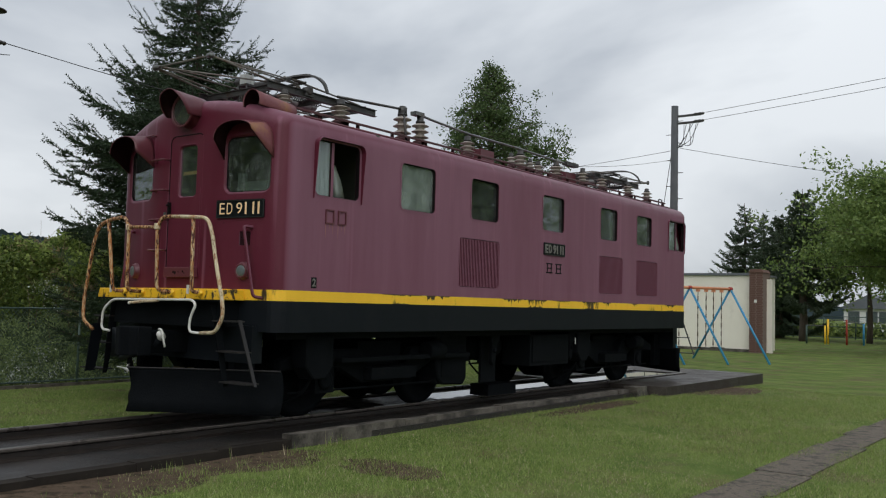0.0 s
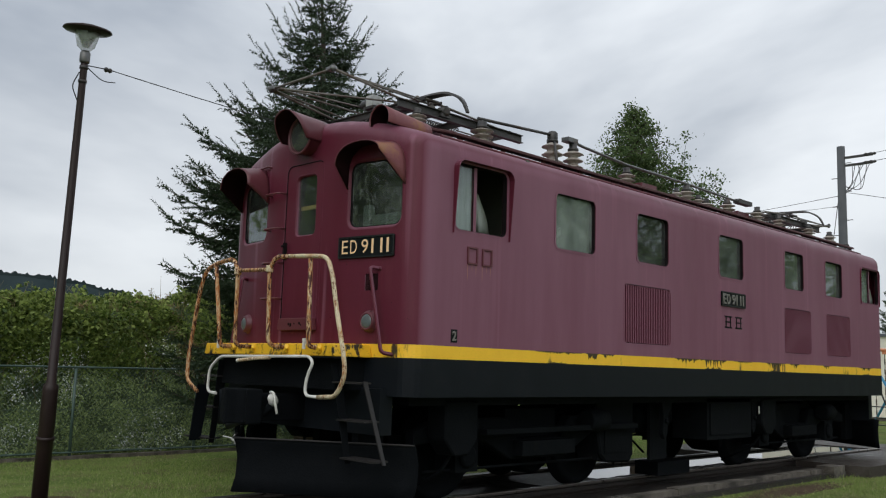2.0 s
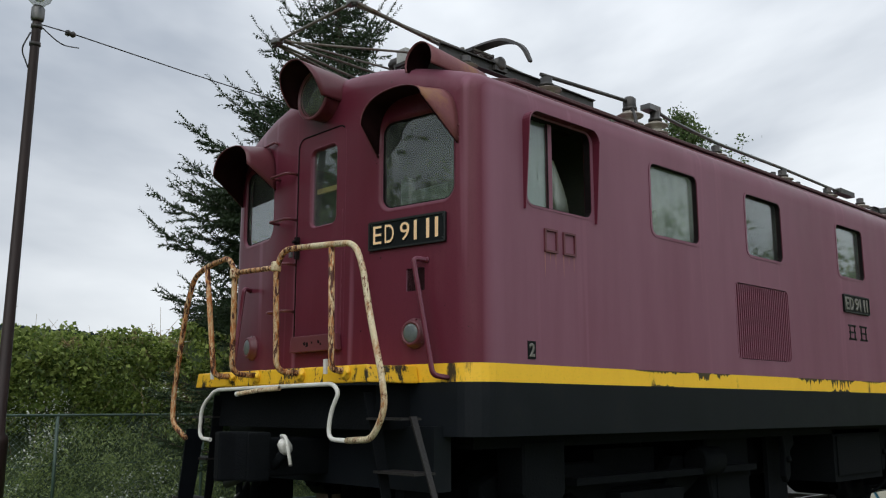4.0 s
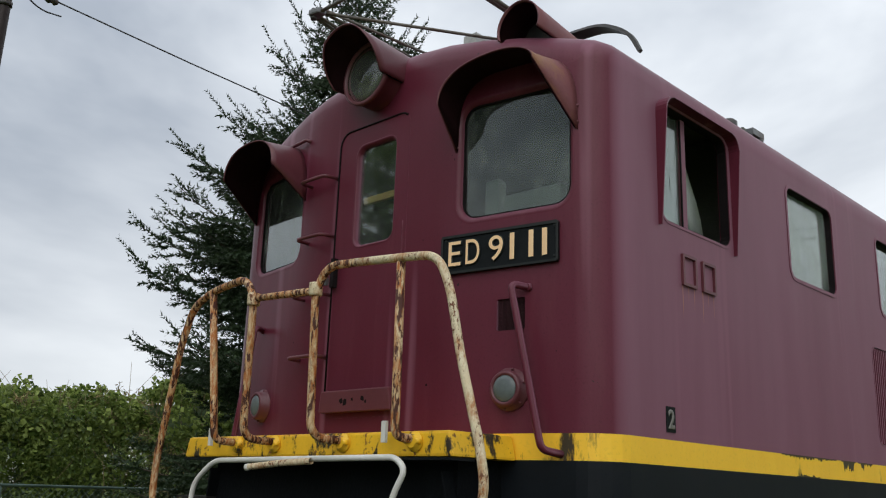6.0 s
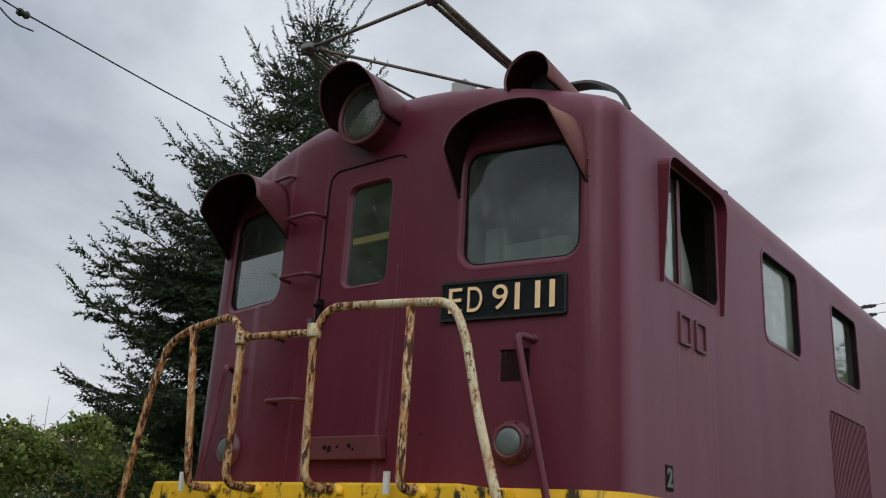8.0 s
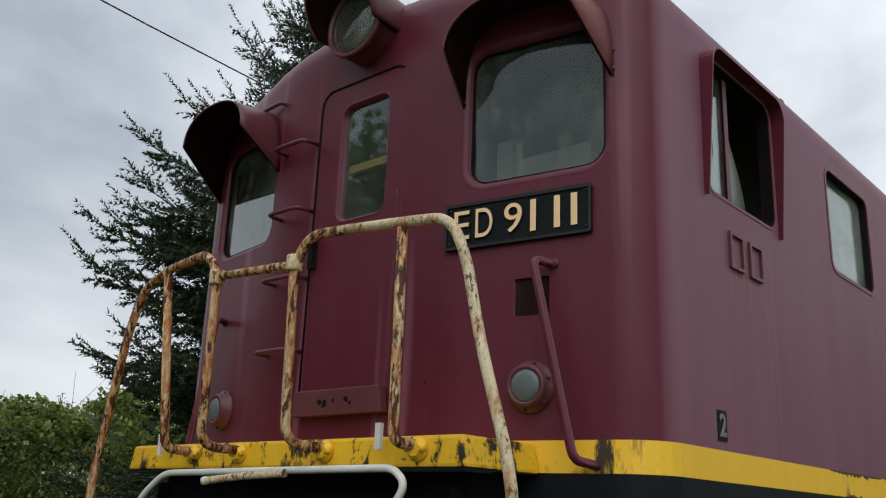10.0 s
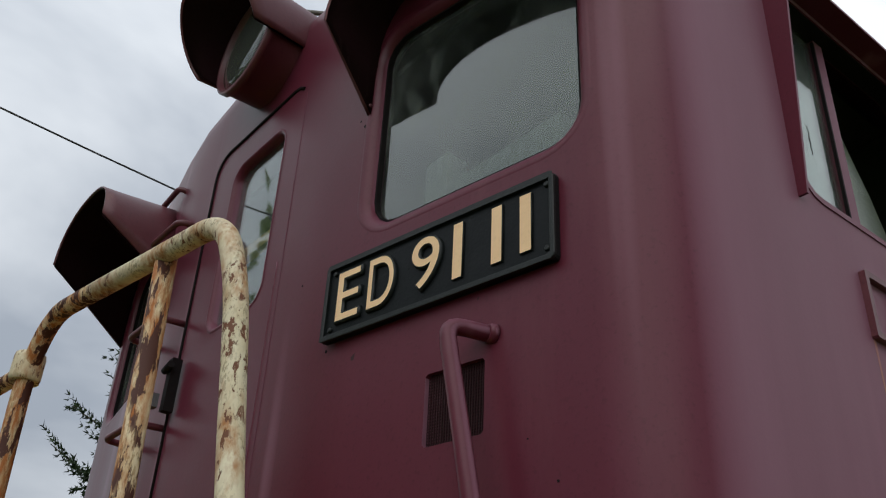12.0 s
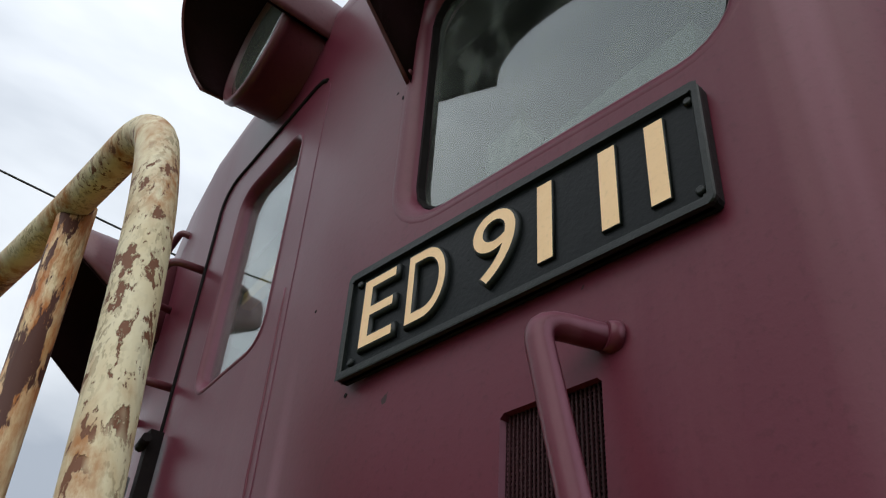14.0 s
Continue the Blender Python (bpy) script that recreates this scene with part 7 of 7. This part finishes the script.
# ---- trees and background on the far side ----
needle_tree("conifer", (-14.7, 62, 0), 9.9, 3.7, 31, "thin grey-green conifer beyond the building", needle=0.13, width=0.020, whorl=0.34, per=9, group="far conifers", sparse=0.9, twig_gap=0.15, mat_=PINE, sag=0.25)
needle_tree("conifer", (-13.5, 62.6, 0), 9.2, 3.2, 32, "thin grey-green conifer beyond the building", needle=0.13, width=0.020, whorl=0.34, per=8, group="far conifers", sparse=0.9, twig_gap=0.15, mat_=PINE, sag=0.25)
needle_tree("conifer", (-6.9, 49, 0), 9.0, 3.4, 33, "dense dark pine at the lawn's edge", needle=0.14, width=0.035, whorl=0.4, per=7, z_low=2.5, twig_gap=0.16, mat_=PINE)
needle_tree("conifer", (-9.8, 54, 0), 8.0, 3.4, 34, "dense dark pine at the lawn's edge", needle=0.14, width=0.035, whorl=0.4, per=7, z_low=1.0, twig_gap=0.16, mat_=PINE)
broad_tree("tree", (2.4, 35, 0), 8.0, 5.4, 41, "spreading broadleaved tree over the lawn", leaves=42000, size=0.19, crown_low=0.42, limbs=48, spread=0.30)
broad_tree("tree", (-3.5, 50, 0), 8.2, 4.4, 42, "spreading broadleaved tree over the lawn", leaves=24000, size=0.25, crown_low=0.46, limbs=34, spread=0.45)
broad_tree("tree", (3.5, 52, 0), 9.0, 5.0, 43, "spreading broadleaved tree over the lawn", leaves=24000, size=0.25, crown_low=0.46, limbs=34, spread=0.5)
broad_tree("tree", (10.5, 40, 0), 10, 5.5, 44, "spreading broadleaved tree over the lawn", leaves=14000, size=0.34, crown_low=0.25, limbs=30, spread=0.6)

# trees that stand behind the camera and show in the glass
for k, (x, y, h) in enumerate(((-10.5, -9.3, 10), (-22, -19, 10), (-14, -25, 11), (-30, -12, 10), (-5, -32, 11), (22, 30, 11), (29, 39, 11), (34, 24, 11), (24, 52, 12))):
    broad_tree("tree", (x, y, 0), h, 4.6, 60 + k, "leafy green tree at the edge of the park", leaves=7600, size=0.38, crown_low=0.15, limbs=24, spread=0.7, group="park edge trees")

ff = thing("boundary_fence", (0, 58, 0), "green boundary fence behind the playground", "fence")
x = -16.0
while x < 30:
    part("post", tube(bmesh.new(), [(x, 58, 0), (x, 58, 1.5)], 0.04, 8), FENCEGREEN, ff)
    x += 2.0
for z in (1.48, 0.8, 0.1):
    part("rail", tube(bmesh.new(), [(-16, 58, z), (30, 58, z)], 0.03, 6), FENCEGREEN, ff)
V, F = [], []
x = -16.0
while x < 30:
    n_ = len(V)
    V += [(x, 58, 0.1), (x + 0.012, 58, 0.1), (x + 0.012, 58, 1.48), (x, 58, 1.48)]
    F.append([n_, n_ + 1, n_ + 2, n_ + 3])
    x += 0.05
raw("wire_mesh", V, F, FENCEGREEN, ff, "", "stuff")
hd = thing("far_hedge", (0, 63, 0), "low green hedge behind the boundary fence", "hedge", kind="stuff")
rng = np.random.default_rng(8)
P = np.stack([rng.uniform(-40, 40, 16000), rng.normal(64, 0.8, 16000), rng.uniform(0, 1.15, 16000) * rng.uniform(0.6, 1, 16000)], 1)
V, F = leaf_cloud(P, np.full(len(P), 0.34), rng, 0.7)
raw("leaves", V, F, KUDZU, hd)
for k, (x, y, w, h) in enumerate(((-11.0, 86, 4.5, 3.6), (-3.0, 90, 8, 4.4), (8, 88, 9, 4.2))):
    hs = thing("house", (x, y, 0), "distant pale house with a dark pitched roof", "house", "far houses")
    part("wall", block(x - w / 2, x + w / 2, y, y + 7, 0, h * 0.62), FARWALL, hs)
    part("roof", prism(bmesh.new(), [(x - w / 2 - 0.4, h * 0.62), (x + w / 2 + 0.4, h * 0.62), (x, h)], y - 0.4, y + 7.4, front_put), FARROOF, hs)
    for wx in (-0.3, 0.05, 0.3):
        wd = part("window", block(x + wx * w - 0.5, x + wx * w + 0.5, y - 0.05, y + 0.02, 0.9, 2.0), FARROOF, hs)
        part("pane", block(x + wx * w - 0.44, x + wx * w + 0.44, y - 0.06, y - 0.045, 0.96, 1.94), GLASS, wd)

# wooded ridge on the horizon
ridge = bmesh.new()
rr_ = random.Random(6)
rows = []
for lvl in (0, 0.55, 0.97, 1.0):
    row = []
    for k in range(2881):
        az_ = 360 * k / 2880
        a = radians(az_)
        tip = rr_.uniform(0, 1) ** 2 * 1.5 if lvl == 1.0 else 0.0
        h = 25.5 + 10.5 / (1 + math.exp(-(az_ - 155.5) / 1.7)) + (0.8 if 140 < az_ < 172 else 6) * noise.noise((az_ * 0.045, 0, 0)) + 1.3 * noise.noise((az_ * 0.9, 3, 0)) + tip
        h *= 0.22 + 0.78 / (1 + math.exp(-(az_ - 128) / 2.5)) if az_ < 250 else 0.22
        R = 420 - 60 * (1 - min(1.0, lvl / 0.97))
        row.append(ridge.verts.new((R * math.cos(a), R * math.sin(a), h * lvl)))
    rows.append(row)
for p, q in zip(rows, rows[1:]):
    for k in range(2880):
        ridge.faces.new((p[k], p[k + 1], q[k + 1], q[k]))
tagged(part("backdrop", ridge, HILL, None), "distant wooded ridge", "hill", kind="structure")
MX, MY = -399.8, 128.3
mt = thing("relay_mast", (MX, MY, 20), "small lattice relay mast on the far ridge", "mast")
for dx, dy in ((-0.8, -0.8), (0.8, -0.8), (0, 1.0)):
    part("leg", tube(bmesh.new(), [(MX + dx, MY + dy, 30), (MX + dx * 0.55, MY + dy * 0.55, 45.6)], 0.10, 5), GREYMETAL, mt)
for k in range(8):
    q = 1 - 0.045 * k
    part("brace", tube(bmesh.new(), [(MX - 0.7 * q, MY - 0.7 * q, 37 + k), (MX + 0.7 * q, MY - 0.7 * q, 38 + k)], 0.06, 4), GREYMETAL, mt)
part("platform", block(MX - 0.9, MX + 0.9, MY - 0.9, MY + 0.9, 44.6, 45.0), GREYMETAL, mt)

sl = thing("street_lamp", (-26.1, 4.5, 0), "distant roadside lamp on a thin pole", "lamp post")
part("pole", tube(bmesh.new(), fillet([(-26.1, 4.5, 0), (-26.1, 4.5, 5.9), (-25.85, 4.95, 6.05)], 0.2), 0.06, 10, taper=0.035), POLECON, sl)
part("lamp_head", bevel(prism(bmesh.new(), [(4.78, 6.00), (5.28, 6.06), (5.30, 6.14), (4.80, 6.12)], -25.95, -25.68, side_put), 0.02), GREYMETAL, sl)

# bare earth along the slab
def soil_patch(cx, cy, rx, ry, seed):
    bm = bmesh.new()
    n = 40
    c = bm.verts.new((cx, cy, lawn_z(cx, cy) + 0.016))
    rim = []
    for k in range(n):
        a = 2 * math.pi * k / n
        f = 1 + 0.28 * noise.noise((math.cos(a) * 2, math.sin(a) * 2, seed)) + 0.12 * noise.noise((math.cos(a) * 7, math.sin(a) * 7, seed))
        rim.append(bm.verts.new((cx + rx * f * math.cos(a), cy + ry * f * math.sin(a), lawn_z(cx + rx * f * math.cos(a), cy + ry * f * math.sin(a)) + 0.004)))
    for k in range(n):
        bm.faces.new((c, rim[k], rim[(k + 1) % n])).smooth = True
    tagged(part("bare_patch", bm, SOIL, None), "worn patch of bare brown soil in the lawn", "soil", kind="structure")


SOIL = surf("bare_soil", (0.082, 0.057, 0.039), (0.135, 0.098, 0.068), scale=7, rough=0.95, bump=1.0, fine=55, c3=(0.045, 0.035, 0.022), spots=9, edge=(0.5, 0.62), spec=0.08)
PATCHES = ((1.72, -1.9, 0.55, 1.15), (1.68, -0.35, 0.45, 0.8), (1.65, -3.9, 0.4, 0.9), (2.75, 0.35, 0.55, 0.35), (1.72, 6.5, 0.24, 1.8), (2.0, 11.3, 0.5, 1.4), (-2.3, -1.4, 0.6, 0.5))
for k, (cx, cy, rx, ry) in enumerate(PATCHES):
    soil_patch(cx, cy, rx, ry, k * 3.1)

# ---- grass blades near the path of the walk ----
rng = np.random.default_rng(12)
n = 560000
x = np.where(rng.random(n) < 0.72, rng.uniform(1.5, 8.2, n), rng.uniform(-6.4, -1.4, n))
y = rng.uniform(-5.5, 13, n)
keep = np.abs(x - 5.50) > rng.normal(0.20, 0.05, n) + 0.07 * np.sin(y * 3.1) * np.sin(y * 1.27 + x)
x, y = x[keep], y[keep]
n = len(x)
patch = np.array([noise.noise((a * 0.55, b * 0.55, 9)) for a, b in zip(x, y)])
ok = patch > rng.uniform(-0.75, -0.05, n)
for cx, cy, rx, ry in PATCHES:
    ok &= ((x - cx) / rx) ** 2 + ((y - cy) / ry) ** 2 > rng.uniform(-0.35, 1.5, n) - 1.1 * patch
x, y, patch = x[ok], y[ok], patch[ok]
n = len(x)
gz = np.array([lawn_z(a, b) for a, b in zip(x, y)])
hgt = rng.uniform(0.014, 0.040, n) * (1 + 0.4 * patch)
hgt *= np.where((x > 1.35) & (x < 1.95) & (y < 1.0) & (np.sin(y * 9.0) + np.sin(x * 23.0 + y * 4.0) > 0.9), rng.uniform(1.5, 3.6, n), 1.0)
hgt *= np.where((x > 1.35) & (x < 1.62) & (rng.random(n) < 0.12), 2.2, 1.0)
az = rng.uniform(0, 2 * np.pi, n)
w = rng.uniform(0.002, 0.0048, n)
lean = rng.normal(size=(n, 2)) * 0.022
a = np.stack([x - np.cos(az) * w, y - np.sin(az) * w, gz - 0.01], 1)
b = np.stack([x + np.cos(az) * w, y + np.sin(az) * w, gz - 0.01], 1)
c = np.stack([x + lean[:, 0], y + lean[:, 1], gz + hgt], 1)
V = np.stack([a, b, c], 1).reshape(-1, 3)
dry = np.repeat(rng.random(n) < 0.10 + 0.30 * np.clip(-patch, 0, 0.6), 3)
tagged(raw("grass", V[~dry], np.arange(int((~dry).sum())).reshape(-1, 3), GRASSB), "short mown green grass blades on the lawn", "grass", kind="stuff")
tagged(raw("dry_grass", V[dry], np.arange(int(dry.sum())).reshape(-1, 3), DRYGRASS), "dry straw-coloured clippings in the lawn", "grass", kind="stuff")
